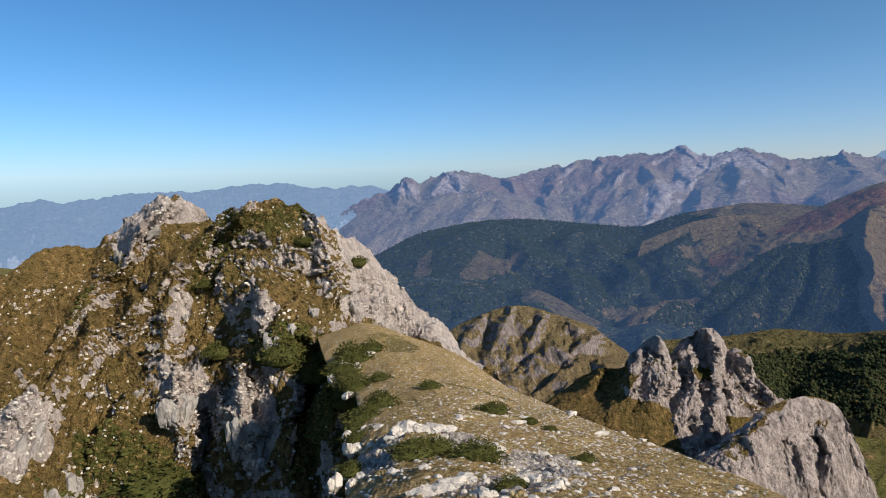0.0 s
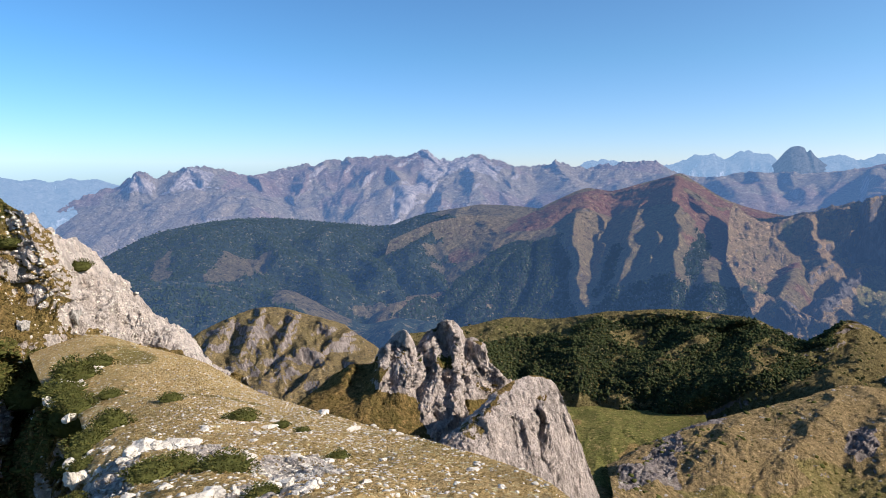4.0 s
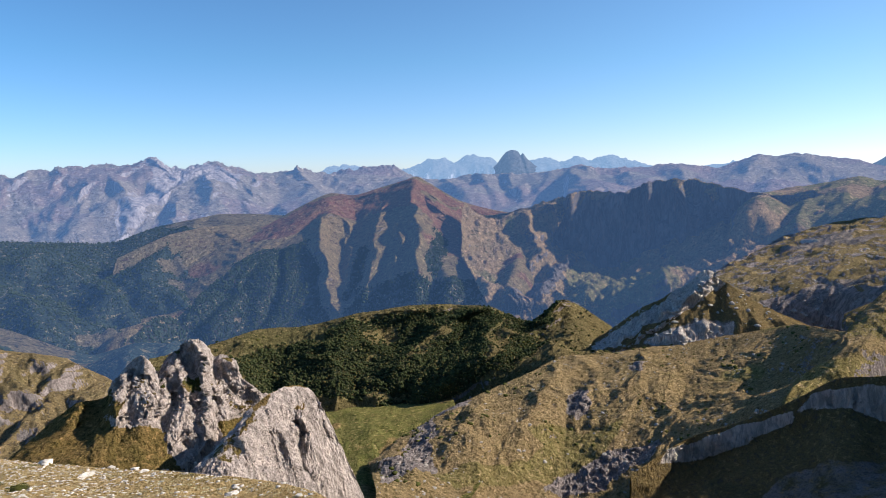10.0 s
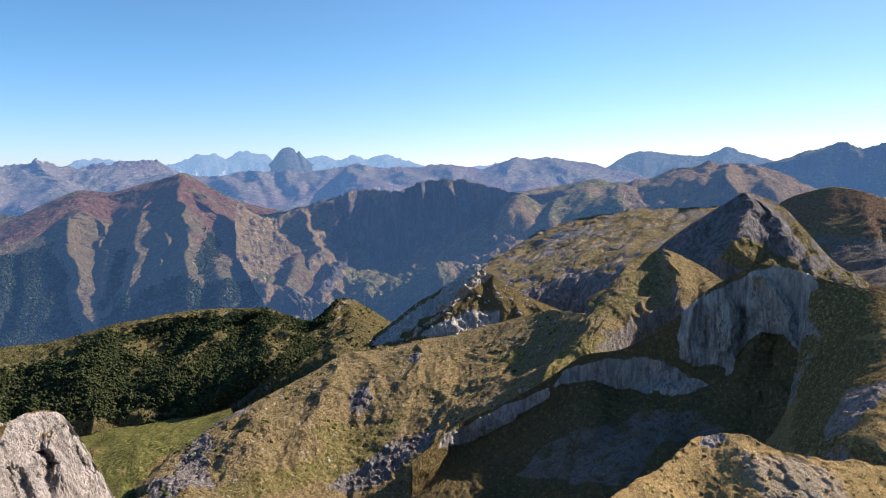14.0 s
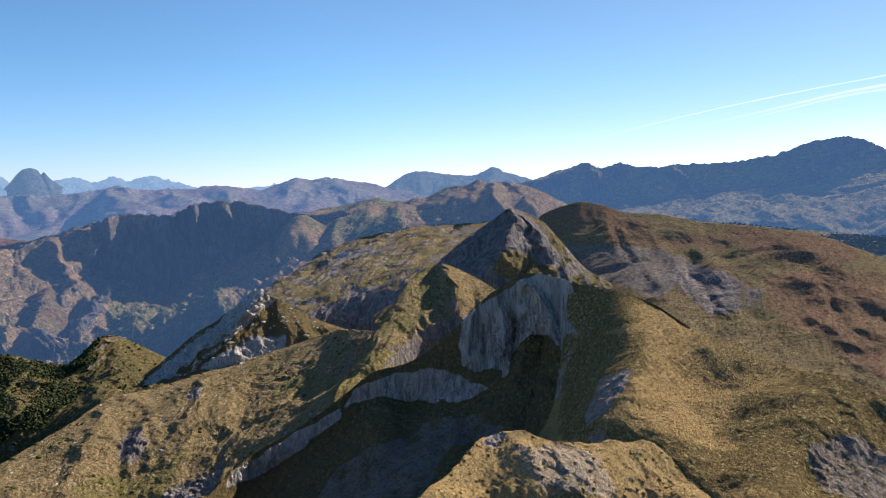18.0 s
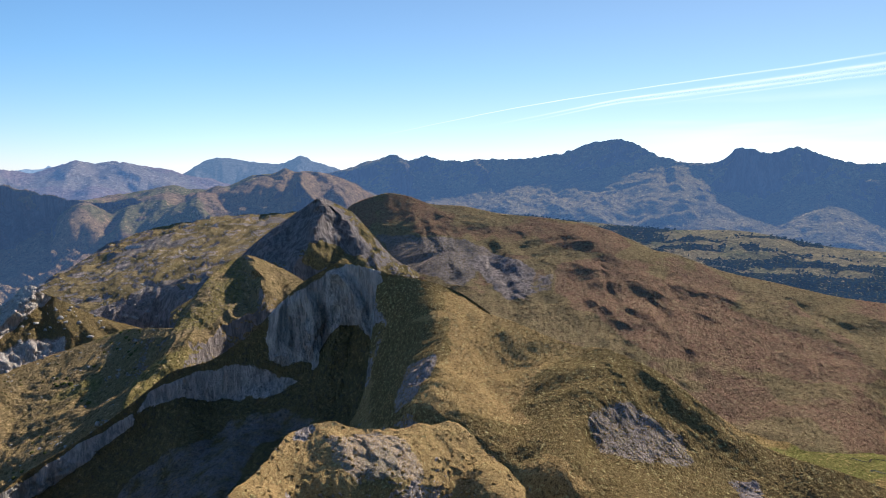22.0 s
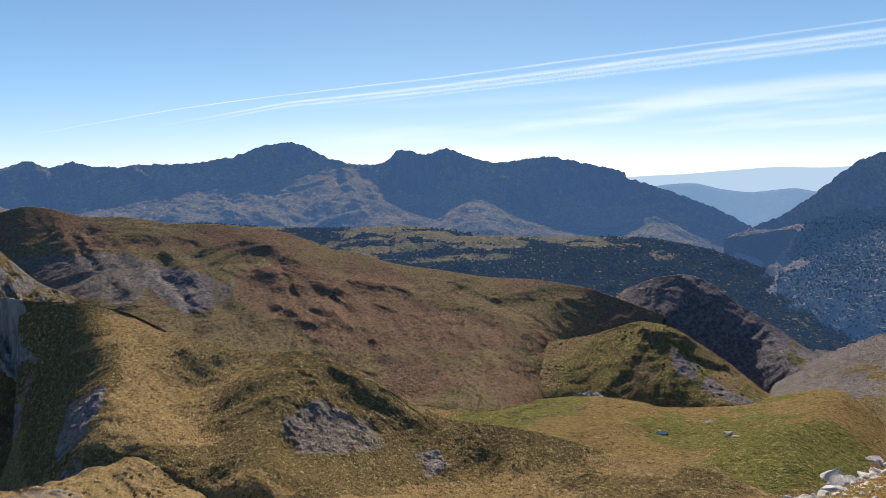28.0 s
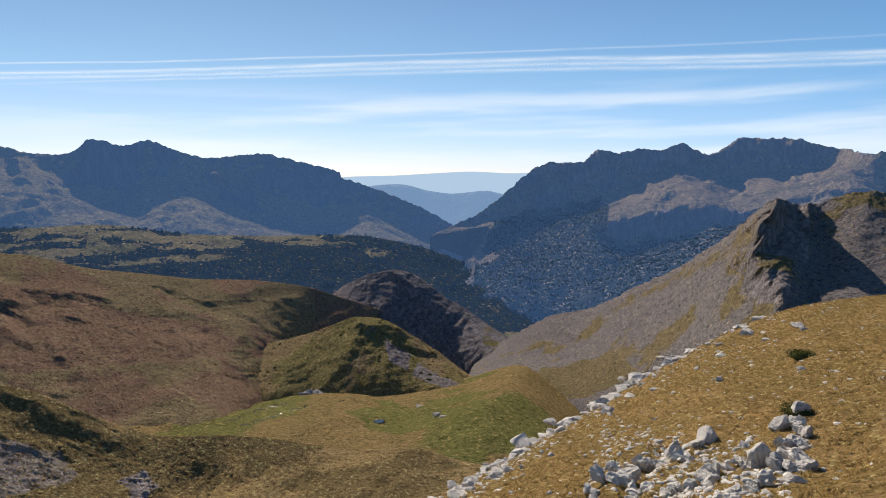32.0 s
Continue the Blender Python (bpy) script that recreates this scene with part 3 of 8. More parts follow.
spur("main_range", 85, 0.55, 1.1, (17, -0.38), (18.1, -1.63), (18.7, -2.79))
spur("main_range", 85, 0.55, 1.1, (15.5, -0.86), (14.4, -2.29), (12.9, -3.22))
spur("main_range", 85, 0.55, 1.1, (11.3, -0.16), (9.4, -1.78), (9, -3.17), (11.5, -4.91))
spur("main_range", 85, 0.55, 1.1, (0.6, -0.75), (-0.5, -2.12), (-0.9, -2.8))
spur("main_range", 85, 0.55, 1.1, (0.7, -0.75), (2.1, -1.94), (4.3, -2.64))
spur("main_range", 85, 0.55, 1.1, (-3.2, -1.03), (-4, -2.69))
spur("main_range", 85, 0.55, 1.1, (-3, -1.03), (-2, -2.95))
spur("main_range", 85, 0.55, 1.1, (5.6, -1.3), (6.9, -2.68), (5.4, -4.02))
spur("main_range", 85, 0.55, 1.1, (31.4, 0.15), (32.8, -1.3), (33.8, -1.93))
spur("main_range", 85, 0.55, 1.1, (21.3, -2.46), (21.8, -3.92), (21, -5.14))
spur("main_range", 85, 0.55, 1.1, (7.2, -3.05), (3.8, -3.66), (2.5, -4.52))
spur("main_range", 85, 0.55, 1.1, (24, -0.75), (24.7, -2.21), (24, -3.19))
spur("main_range", 85, 0.55, 1.1, (27.9, -0.74), (27.4, -2.45))
spur("main_range", 85, 0.55, 1.1, (13.8, 0.18), (13.1, -0.77), (11.2, -1.7))
patch("main_range", 1, None, None, (19.2, 0.92), (21.1, 0.93), (24, 0.61), (26.9, -0.01), (26, -1.72), (23.5, -0.75), (21.1, -1.24), (19.1, -3.18), (17.2, -4.62), (17.2, -3.17), (20.1, -0.76))
patch("main_range", 1, None, None, (-4.5, -2.59), (-3.2, -0.95), (-1.6, -2.02), (-2, -2.86), (-3.9, -3.02))
patch("main_range", 1, None, None, (-0.9, -2.46), (0.6, -0.62), (2.3, -1.19), (1.8, -2.73))
patch("main_range", 0, 1, None, (2.3, -1.19), (6.9, -0.76), (10.8, -0.3), (9.8, -2.16), (3.4, -2.54))
patch("main_range", 0, 0, None, (-5.9, -2.55), (2.6, -2.97), (14.4, -3.62), (17.2, -5.35), (4.6, -4.81), (-6.1, -5.61))
spur("middle_range", 77, 0.7, 1.8, (47.3, -0.26), (48.3, -2), (50.1, -3.88))
spur("middle_range", 77, 0.7, 1.8, (53.2, -0.23), (52, -1.57), (53, -2.89))
spur("middle_range", 77, 0.7, 1.8, (56.4, 0.22), (55.6, -1.51), (57.7, -2.33))
spur("middle_range", 77, 0.7, 1.8, (49.5, -0.25), (50.8, -1.95), (52.1, -2.92))
spur("middle_range", 77, 0.7, 1.8, (44.2, -0.74), (45.6, -2.13), (47, -3.04))
spur("middle_range", 77, 0.7, 1.8, (58.9, 0.06), (59.7, -0.93), (61.2, -1.73))
spur("middle_range", 63, 0.6, 1.4, (56.4, -0.14), (57.4, -1.51), (59.8, -2.25))
spur("middle_range", 63, 0.6, 1.4, (69.3, 0.6), (68.4, -0.81), (66.6, -1.29))
spur("middle_range", 63, 0.6, 1.4, (72.4, 0.71), (73.8, -0.36), (76, -0.82))
spur("middle_range", 63, 0.6, 1.4, (64.6, 0.16), (63.7, -1.04))
spur("wooded_hill", 36, 1, 2, (43.2, -11.62), (40.9, -12.08), (37, -12.24), (34.6, -13.54), (33.1, -15.67))
spur("wooded_hill", 36, 0.8, 1.8, (47.8, -11.64), (45.6, -12.51), (43.3, -13.84), (41.5, -15.62), (39.1, -17.66))
spur("wooded_hill", 36, 0.8, 2, (54.3, -11.09), (52.7, -12.81), (50.2, -13.97), (47.6, -16.06), (43.5, -18.74), (39.2, -20.92))
spur("wooded_hill", 20, 0.6, 1.4, (51.4, -12.4), (49.3, -13.28), (46.2, -15.4), (43, -17.3))
patch("wooded_hill", 0, None, 1, (32.5, -16.65), (34, -14.28), (36.3, -13.39), (40.9, -12.46), (42.7, -13.07), (42, -14.64), (44.7, -13.04), (47.9, -11.83), (48.9, -12.44), (47.5, -14.22), (44.8, -15.84), (41.1, -18), (37.1, -18.71), (33.4, -19.01))
patch("wooded_hill", 0, None, 1, (37.9, -20.22), (41.6, -17.5), (45.3, -16.04), (48.4, -14.14), (51.6, -14.19), (52.5, -15.08), (49.9, -16.72), (46.4, -18.47), (42.2, -20.69), (39.3, -22.29), (37.8, -21.84))
patch("wooded_hill", 0, None, 1, (49, -12.62), (52.2, -11.65), (54.1, -11.25), (53.5, -12.86), (51.1, -13.8), (49.3, -13.97))
patch("wooded_hill", 0, 0, 0, (35.5, -12.44), (38.9, -11.93), (43.5, -11.51), (42.8, -12.21), (37, -13.17))
patch("wooded_hill", 0, 0, 0, (43.1, -14), (44.7, -13.65), (42, -15.97), (39.1, -17.1))
patch("wooded_hill", 0, None, 1, (24.4, -15.48), (32, -14.24), (32.5, -15.44), (29, -17.43), (27.5, -17.91))
spur("pasture_slope", 9, 0.8, 1.8, (53.9, -15.7), (49.9, -17.17), (46.4, -19.37), (42.7, -21.56), (38.8, -24.13))
spur("pasture_slope", 6.3, 0.5, 1, (54.8, -15.59), (57.2, -17.05), (55.8, -19.84), (55, -21.4))
spur("pasture_slope", 6.3, 0.5, 1, (61.2, -15.45), (61, -17.22), (59.7, -19.53))
spur("pasture_slope", 5.4, 0.5, 1, (53.9, -16.67), (52.7, -18.59), (52.4, -19.95), (50.3, -22.16))
spur("pasture_slope", 5.4, 0.5, 1, (47.8, -19.13), (46, -21.13), (44.2, -23.55))
patch("pasture_slope", 1, None, None, (41.7, -21.78), (45, -19.97), (46.4, -19.51), (44.4, -21.98), (40.8, -23.97), (39.3, -23.78))
patch("pasture_slope", 1, None, None, (48.5, -20.6), (50.5, -19.46), (51.5, -19.99), (50.9, -21.73), (49.7, -22.51))
patch("pasture_slope", 1, None, None, (54.5, -17.89), (56.5, -18.57), (56.7, -19.68), (55.8, -21.1), (54.8, -20.55))
patch("pasture_slope", 1, None, None, (59.3, -17.03), (61.3, -15.78), (61.5, -17.26), (59.8, -19.63))
patch("pasture_slope", 1, None, None, (37.8, -24.79), (42.3, -23.22), (43.1, -25.21), (38.1, -26.53))
patch("pasture_slope", 1, None, None, (51.8, -18.41), (53, -18.02), (52.7, -19.81), (51.6, -19.97))
patch("pasture_slope", 1, None, None, (45.1, -22.34), (47, -21.46), (47.2, -22.31), (45.6, -23.17))
patch("pasture_slope", 1, None, None, (52.7, -27.23), (54.8, -25.05), (58.9, -23.2), (63, -21.69), (62, -23.54), (57.9, -26.34))
patch("pasture_slope", 0, 0, None, (58.9, -16.2), (64.9, -18.36), (70.7, -17.97), (65, -19.75), (60, -20.89))
patch("pasture_slope", 0, 1, None, (42.5, -25.42), (49.7, -24.96), (55.9, -22.34), (60, -20.89), (57.9, -23.68), (53.8, -26.37), (44.5, -26.87))
spur("cliff_plateau", 56.2, 0.5, 1.1, (61, -1.26), (61.4, -3.71), (61.8, -5.35))
spur("cliff_plateau", 56.2, 0.5, 1.1, (63.6, -1.52), (64.5, -3.42), (64.9, -4.99))
spur("cliff_plateau", 43.8, 0.5, 1.1, (65.8, -2.26), (66.8, -4.09))
spur("cliff_plateau", 56.2, 0.5, 1.1, (55.1, -2.05), (54.7, -4.02), (55, -5.94))
spur("cliff_plateau", 56.2, 0.5, 1.1, (51.2, -4.3), (52.3, -6.94), (51.4, -9.44))
spur("cliff_plateau", 43.8, 0.5, 1.1, (69, -3.18), (69.9, -4.89), (69, -6.31))
spur("cliff_plateau", 37.5, 0.5, 1.1, (59.2, -1.82), (59.6, -4.57), (59, -7.29))
spur("cliff_plateau", 37.5, 0.5, 1.1, (62.5, -6.08), (63.4, -7.53), (62.4, -9.34))
spur("cliff_plateau", 37.5, 0.5, 1.1, (72.9, -2.99), (73.3, -4.47))
spur("cliff_plateau", 31.2, 0.5, 1.1, (57.1, -2.68), (57.5, -4.95), (57.1, -7.18))
spur("cliff_plateau", 43.8, 0.5, 1.1, (53.5, -3.45), (53.7, -5.64), (52.9, -7.77))
spur("cliff_plateau", 87.5, 0.7, 1.2, (54.8, -7.56), (54, -8.95), (52.4, -10.31), (49.8, -11.36))
patch("cliff_plateau", 1, None, None, (54.7, -3.58), (57.1, -2.55), (61, -1.26), (64.9, -2.25), (69, -3.03), (67.1, -4.44), (63.4, -5.98), (61, -7.03), (59, -8.07), (56.1, -7.87))
patch("cliff_plateau", 1, None, None, (54.9, -7.48), (54.5, -8.99), (52.8, -10.78), (49.4, -11.72), (50.5, -10.53), (52.9, -9.49))
patch("cliff_plateau", 0, 1, None, (54.9, -8.27), (57.3, -8.99), (60.9, -9.24), (63.4, -7.53), (64.3, -8.51), (60.2, -11.02), (55.5, -11.59), (54.4, -10.07))
patch("cliff_plateau", 0, 0, None, (50.1, -4.16), (53.5, -3.89), (53.8, -5.21), (50.4, -5.45))
patch("summit_hill", None, 0, None, (77.7, -3.05), (92.5, -3.07), (92.4, -0.64), (85.6, 0.36), (79.7, -2.07))
spur("summit_hill", 49, 0.6, 1.2, (83.4, 0.52), (81.7, -0.7), (79.7, -1.97))
spur("summit_hill", 49, 0.6, 1.2, (85.2, 0.6), (84.2, -1.11), (82.7, -2.33))
spur("summit_hill", 49, 0.6, 1.2, (87.8, 0.74), (89.1, -0.39), (92, -1.37))
spur("summit_hill", 49, 0.6, 1.2, (86.1, 0.36), (86.6, -1.36), (87.6, -2.35))
patch("pinnacle_ridge", 1, None, None, (55.8, -15.45), (58.8, -13.61), (62.8, -10.76), (65.2, -8.18), (66.6, -7.91), (67.6, -8.66), (65.1, -11.38), (61.4, -13.04), (59.2, -14.63))
patch("pinnacle_ridge", 0.7, 1, None, (60.9, -14.36), (65.1, -12.4), (68.4, -12.04), (67.8, -14.46), (62.2, -14.94))
patch("pinnacle_ridge", 0, 0, None, (67.3, -8.41), (74.7, -7.92), (74.6, -12.79), (68.5, -13.47))
spur("pinnacle_ridge", 21, 0.5, 1, (66.9, -8.25), (65.6, -9.76), (63.2, -11.72), (60.1, -13.74), (57, -15.61))
spur("grassy_knoll", 18, 0.8, 2, (81.8, -6.34), (83.3, -8.81), (82.7, -11.07), (79.6, -12.51), (75.6, -13.88))
patch("grassy_knoll", 0.4, None, None, (81.6, -6.43), (83.3, -8.81), (82.2, -11.07), (77.6, -12.48), (73.6, -15.14), (76.7, -10.9), (78.7, -8.24))
patch("grassy_knoll", 0, 0, None, (82.2, -6.29), (86.7, -8.01), (85.2, -9.49), (83.4, -10.97))
spur("cone_peak", 35, 0.8, 2, (87.9, -1.61), (87.9, -3.67), (87.6, -5.64), (85.7, -7.92))
spur("cone_peak", 21, 0.5, 1, (87.9, -1.61), (89.8, -3.57), (91.3, -6))
patch("cone_peak", 1, None, None, (87.9, -1.36), (91.8, -5.02), (92, -6.97), (87.9, -5.3), (85.7, -7.03), (82.7, -7.03), (80.7, -6.53))
patch("cone_peak", 0, 0, None, (87.9, -5.39), (90.6, -6.5), (92.5, -7.69), (85.7, -8.02), (86.6, -6.53))
patch("cliff_hill", 0.82, None, None, (83.8, -11.21), (84.7, -10.23), (87.6, -8.4), (88.9, -7.4), (90.6, -7.23), (93.1, -8.06), (94.1, -10.78), (93.6, -13.19), (94.2, -15.28), (93.7, -15.87), (92.8, -13.93), (91.4, -12.65), (89.2, -12.46), (88.2, -13.93), (87.9, -15.85), (87.3, -16.43), (86.2, -15.55), (84.7, -15.66), (83.3, -15.09))
patch("cliff_hill", 0.66, None, None, (72.6, -18.47), (75.1, -16.72), (77.6, -15.75), (80.6, -15.56), (82.6, -15.81), (86.1, -17.21), (83.4, -18.51), (80.1, -18.26), (77.1, -18), (74.6, -18.33))
patch("cliff_hill", 0.7, None, None, (63.6, -22.43), (68.6, -20.17), (72.6, -18.29), (72.6, -19.4), (69.5, -21.45), (65.2, -23.22), (62.6, -23.88))
patch("cliff_hill", 0.3, None, None, (87.7, -17.65), (90.7, -17.08), (92.7, -18.39), (90.7, -20.32), (87.7, -19.51))
patch("cliff_hill", None, 0.55, None, (69.4, -25.71), (74.5, -22.22), (80.6, -19.8), (85.2, -19.24), (87.2, -20.44), (82.6, -22.42), (79.5, -26.27))
patch("cliff_hill", 0, None, None, (74.6, -17.07), (77.6, -14.79), (82.7, -12.43), (83.4, -14.13), (80.6, -15.32), (77.1, -15.74))
spur("cliff_hill", 6, 0.5, 0.7, (84.5, -10.72), (84.5, -12.92), (84.3, -15.33))
spur("cliff_hill", 8, 0.6, 0.9, (86.8, -8.99), (87, -12.89), (87.4, -16.14))
spur("cliff_hill", 8, 0.6, 0.9, (88.9, -7.99), (91.2, -10.87), (93.7, -15.07))
spur("cliff_hill", -6, 0.4, 0.6, (88, -10.93), (88.1, -13.36), (88.4, -15.26))
spur("cliff_hill", -4, 0.3, 0.5, (85.5, -11.69), (85.5, -15.56))
spur("cliff_hill", -10, 1.2, 2, (90.4, -12.82), (90.7, -15.67), (89.2, -19.46))
spur("grassy_ridge", 2.2, 0.8, 1.6, (101.9, -11.65), (98.8, -14.4), (96, -17.35), (93.2, -20.73))
spur("grassy_ridge", 2, 0.7, 1.4, (104.1, -12.63), (101.5, -14.65), (98.9, -18.05), (96.1, -20.97))
spur("grassy_ridge", 2, 0.7, 1.2, (97.8, -10.72), (96, -13.64), (94.1, -16.55), (93.1, -18.36))
spur("grassy_ridge", 1.5, 0.5, 1, (100.1, -12.37), (97.9, -14.37), (95.5, -16.83))
patch("grassy_ridge", 0, 1, None, (92.9, -8.07), (97.3, -7.94), (100.6, -9.55), (101.9, -11.7), (98.7, -11.61), (95, -12.74), (93.4, -11.76))
patch("grassy_ridge", None, 1, None, (93.6, -18.33), (95.5, -15.44), (97.9, -14.37), (97, -16.74), (95.6, -19.12), (92.7, -21.12))
patch("grassy_ridge", 0, 0, None, (98.5, -9.37), (103, -10.4), (108.5, -13.31), (113.5, -13.68), (108.5, -15.24), (105.5, -19.05), (100.5, -20.82), (96.5, -19.73), (99.5, -15.18))
patch("grassy_ridge", None, 1, None, (110.5, -15.21), (115, -13.96), (120.5, -17.1), (125.9, -21.53), (127.4, -24.82), (113.8, -26.17), (108.1, -22.72), (106, -19.52))
patch("grassy_ridge", 0.55, None, None, (111.7, -19.06), (115.1, -17.9), (118.7, -20.54), (120.8, -22.16), (116.7, -22.61), (113.3, -22.35))
patch("grassy_ridge", 0.7, None, None, (123.1, -22.72), (125.5, -22.24), (126.5, -24.04), (124.2, -24.76))
spur("grassy_ridge", 1.2, 0.5, 1.2, (114.6, -17.92), (115.2, -20.21), (116.2, -22.42))
spur("grassy_ridge", 1.2, 0.5, 1.2, (112.1, -18.95), (113.2, -21.22), (113.7, -22.56))
spur("grassy_ridge", 1.2, 0.5, 1.2, (117.7, -19.61), (119.2, -21.76), (120.2, -23.45))
spur("grassy_ridge", 1.5, 0.8, 1.6, (120.5, -17.1), (124.9, -19.89), (126.5, -23.61))
patch("grassy_ridge", 0.52, None, None, (111.8, -19.52), (113.6, -18.44), (115.3, -19.58), (116, -22.76), (112.6, -22.46))
patch("grassy_ridge", 0.52, None, None, (116.5, -19.99), (119.7, -20.29), (120.2, -22.57), (117.4, -22.63))
spur("grassy_ridge", 1.5, 0.8, 1.6, (116.2, -15.07), (120.2, -17.78), (125.5, -20.63), (126.2, -24.19))
spur("grassy_ridge", 1.2, 0.6, 1.2, (113.4, -15.09), (116, -18.02), (117.5, -21.61))
patch("brown_ridge", 0.55, 0, None, (92.4, -4.45), (100.5, -4.99), (103.5, -6.22), (100.5, -9.4), (94.7, -7.85))
patch("brown_ridge", 0, 1, None, (108.4, -6.93), (113.4, -5.86), (118.3, -8.17), (125.5, -10.67), (131.2, -12.02), (133.8, -13.73), (127.9, -14.71), (122.3, -13.8), (116.5, -14.14), (112.5, -11.38), (108.5, -9.49))
patch("brown_ridge", 1, 0, None, (101, -7.05), (103.5, -6.12), (106.5, -7.44), (106.1, -9.51), (104.6, -10.25), (102.5, -8.53))
patch("brown_ridge", 0, 1, None, (105.4, -2.9), (110.9, -3.44), (114.8, -4.85), (113.4, -5.96), (107.4, -5.06))
patch("brown_ridge", 0, 0, None, (107, -9.41), (111.5, -11.31), (113.5, -13.2), (108.5, -13.31), (105.5, -11.38))
spur("brown_ridge", 6.4, 0.8, 1.8, (118.3, -8.17), (125.4, -9.73), (132.1, -11.49), (135.4, -12.54))
spur("brown_ridge", 6.4, 0.8, 1.6, (103.5, -5.48), (105.4, -7.44), (106.5, -10.4))
spur("brown_ridge", 5.6, 0.8, 1.6, (109.4, -3.95), (113.4, -5.86), (116.4, -8.24), (118.4, -11.07))
spur("brown_ridge", 5.6, 0.6, 1.4, (114.9, -10.23), (118.9, -12.01), (121.4, -14.71))
spur("brown_ridge", 4.8, 0.6, 1.2, (122.2, -10.87), (125.1, -13.03), (126.1, -15.25))
spur("brown_ridge", 4.8, 0.6, 1.2, (127.8, -11.89), (128.7, -14.08), (129.3, -16.27))
spur("brown_ridge", -4.8, 0.4, 0.7, (112.4, -6.86), (113.6, -10.28), (112.6, -13.32))
spur("brown_ridge", -4.8, 0.4, 0.7, (116.4, -9.21), (118.4, -11.65), (120.6, -15.33))
spur("brown_ridge", -4.8, 0.4, 0.7, (126.7, -8.62), (130.4, -10.29), (133.8, -11.76), (136.3, -13.28))
spur("brown_ridge", -5.6, 0.5, 0.9, (103, -6.96), (104.6, -9.42), (105, -11.38))
spur("brown_ridge", -4, 0.4, 0.7, (96.6, -3.51), (97.6, -5.46), (99.5, -8.41))
spur("brown_ridge", 5.6, 0.6, 1.2, (120.6, -10.24), (125.8, -12.03), (129.4, -14.63), (130.3, -16.56))
spur("brown_ridge", 4.8, 0.6, 1.2, (111.2, -9.33), (114.8, -11.87), (116.2, -14.64))
spur("dark_range", 99, 0.6, 1.6, (131.3, 0.52), (133.6, -0.78), (135.3, -2.54), (140.3, -3.81))
spur("dark_range", 72, 0.6, 1.6, (121.5, 0.79), (119.1, -0.66), (117.2, -2.62))
spur("dark_range", 81, 0.6, 1.6, (128.5, -0.88), (126.2, -1.79), (123, -3.27), (120.6, -4.28))
spur("dark_range", 72, 0.6, 1.6, (111.1, 0.77), (109.3, -0.21), (105.4, -1.21), (102.5, -0.97))
spur("dark_range", 72, 0.6, 1.6, (115.2, 1.27), (112.8, -0.2), (111.8, -2.17))
spur("dark_range", 72, 0.6, 1.6, (117.6, 1.03), (118.7, -1.15), (116.7, -3.61))
spur("dark_range", 63, 0.6, 1.6, (94.9, 1.26), (95.8, -0.16), (97.7, -1.12))
spur("dark_range", 63, 0.6, 1.6, (101.5, 1.31), (102.5, -0.14), (100.5, -1.21))
spur("dark_range", 45, 0.6, 1.6, (124.8, -1.48), (124.4, -2.91), (122, -3.92))
patch("dark_range", 0, 0, 0, (128.5, -0.78), (133.6, -2.81), (129.3, -3.28), (123.9, -3.64), (120.2, -4.44), (123, -2.7))
patch("dark_range", 0.15, 0, None, (102.5, -1.11), (110.3, 0.13), (118.1, 0.89), (120.1, -2.49), (115.3, -3.52), (105.4, -3.08))
patch("limestone_massif", 0, 0, 1, (153.5, -7.19), (156.7, -6.4), (161.3, -6.05), (164.5, -5.09), (169.5, -4.93), (175.3, -2.89), (177.1, -3.27), (174.8, -4.71), (170.6, -7.21), (166.2, -11.6), (153.5, -13.56))
patch("limestone_massif", 0, 0, None, (161.2, -1.92), (164.9, -0.91), (168.5, 0.3), (172, -0.37), (175.8, -1.67), (172.1, -2.06), (168.2, -2.52), (164.8, -3.06))
patch("limestone_massif", 1, None, None, (164.3, -3.36), (168.4, -2.61), (172.4, -2.06), (175.9, -1.89), (172.5, -3.57), (169.5, -4.74), (166.1, -5.33), (164.3, -5))
spur("limestone_massif", 48, 0.4, 0.9, (171.7, 2.36), (173.2, 1.22), (172.4, 0.09))
spur("limestone_massif", 32, 0.4, 0.9, (167.2, 0.05), (169.4, -0.86), (168.1, -1.81))
spur("limestone_massif", 36, 0.4, 0.9, (163.9, 2.64), (164.4, 0.75), (163.5, -0.69))
spur("limestone_massif", 36, 0.4, 0.9, (161.1, 1.69), (161.1, -0.23), (160.2, -1.69))
spur("limestone_massif", 36, 0.4, 0.9, (176, 3.19), (176.5, 1.65), (175.7, 0.33))
spur("limestone_massif", 32, 0.4, 0.9, (179.9, 2.69), (180, 1.2))
spur("limestone_massif", 32, 0.4, 0.9, (178.4, 3.14), (178.6, 1.42))
spur("limestone_massif", 28, 0.4, 0.9, (164.7, -3.16), (165.5, -4.48))
spur("limestone_massif", 28, 0.4, 0.9, (169.1, -2.73), (170, -4.11))
spur("limestone_massif", 48, 0.4, 0.9, (159.2, 0.24), (157.8, -2.69), (156.4, -5.17))
patch("forest_shelf", 0, 0, 1, (132.2, -5.56), (143.5, -7.7), (149.5, -4.75), (156.4, -7.14), (161.4, -10.41), (161.5, -12.82), (156.5, -12.52), (146.5, -10.67), (139.6, -8.61), (132.2, -8.38))
patch("forest_shelf", 0, 0, 1, (120.2, -6.87), (129.5, -6.77), (143.8, -5.69), (144.1, -9.36), (133.9, -9.48), (125, -8.15))
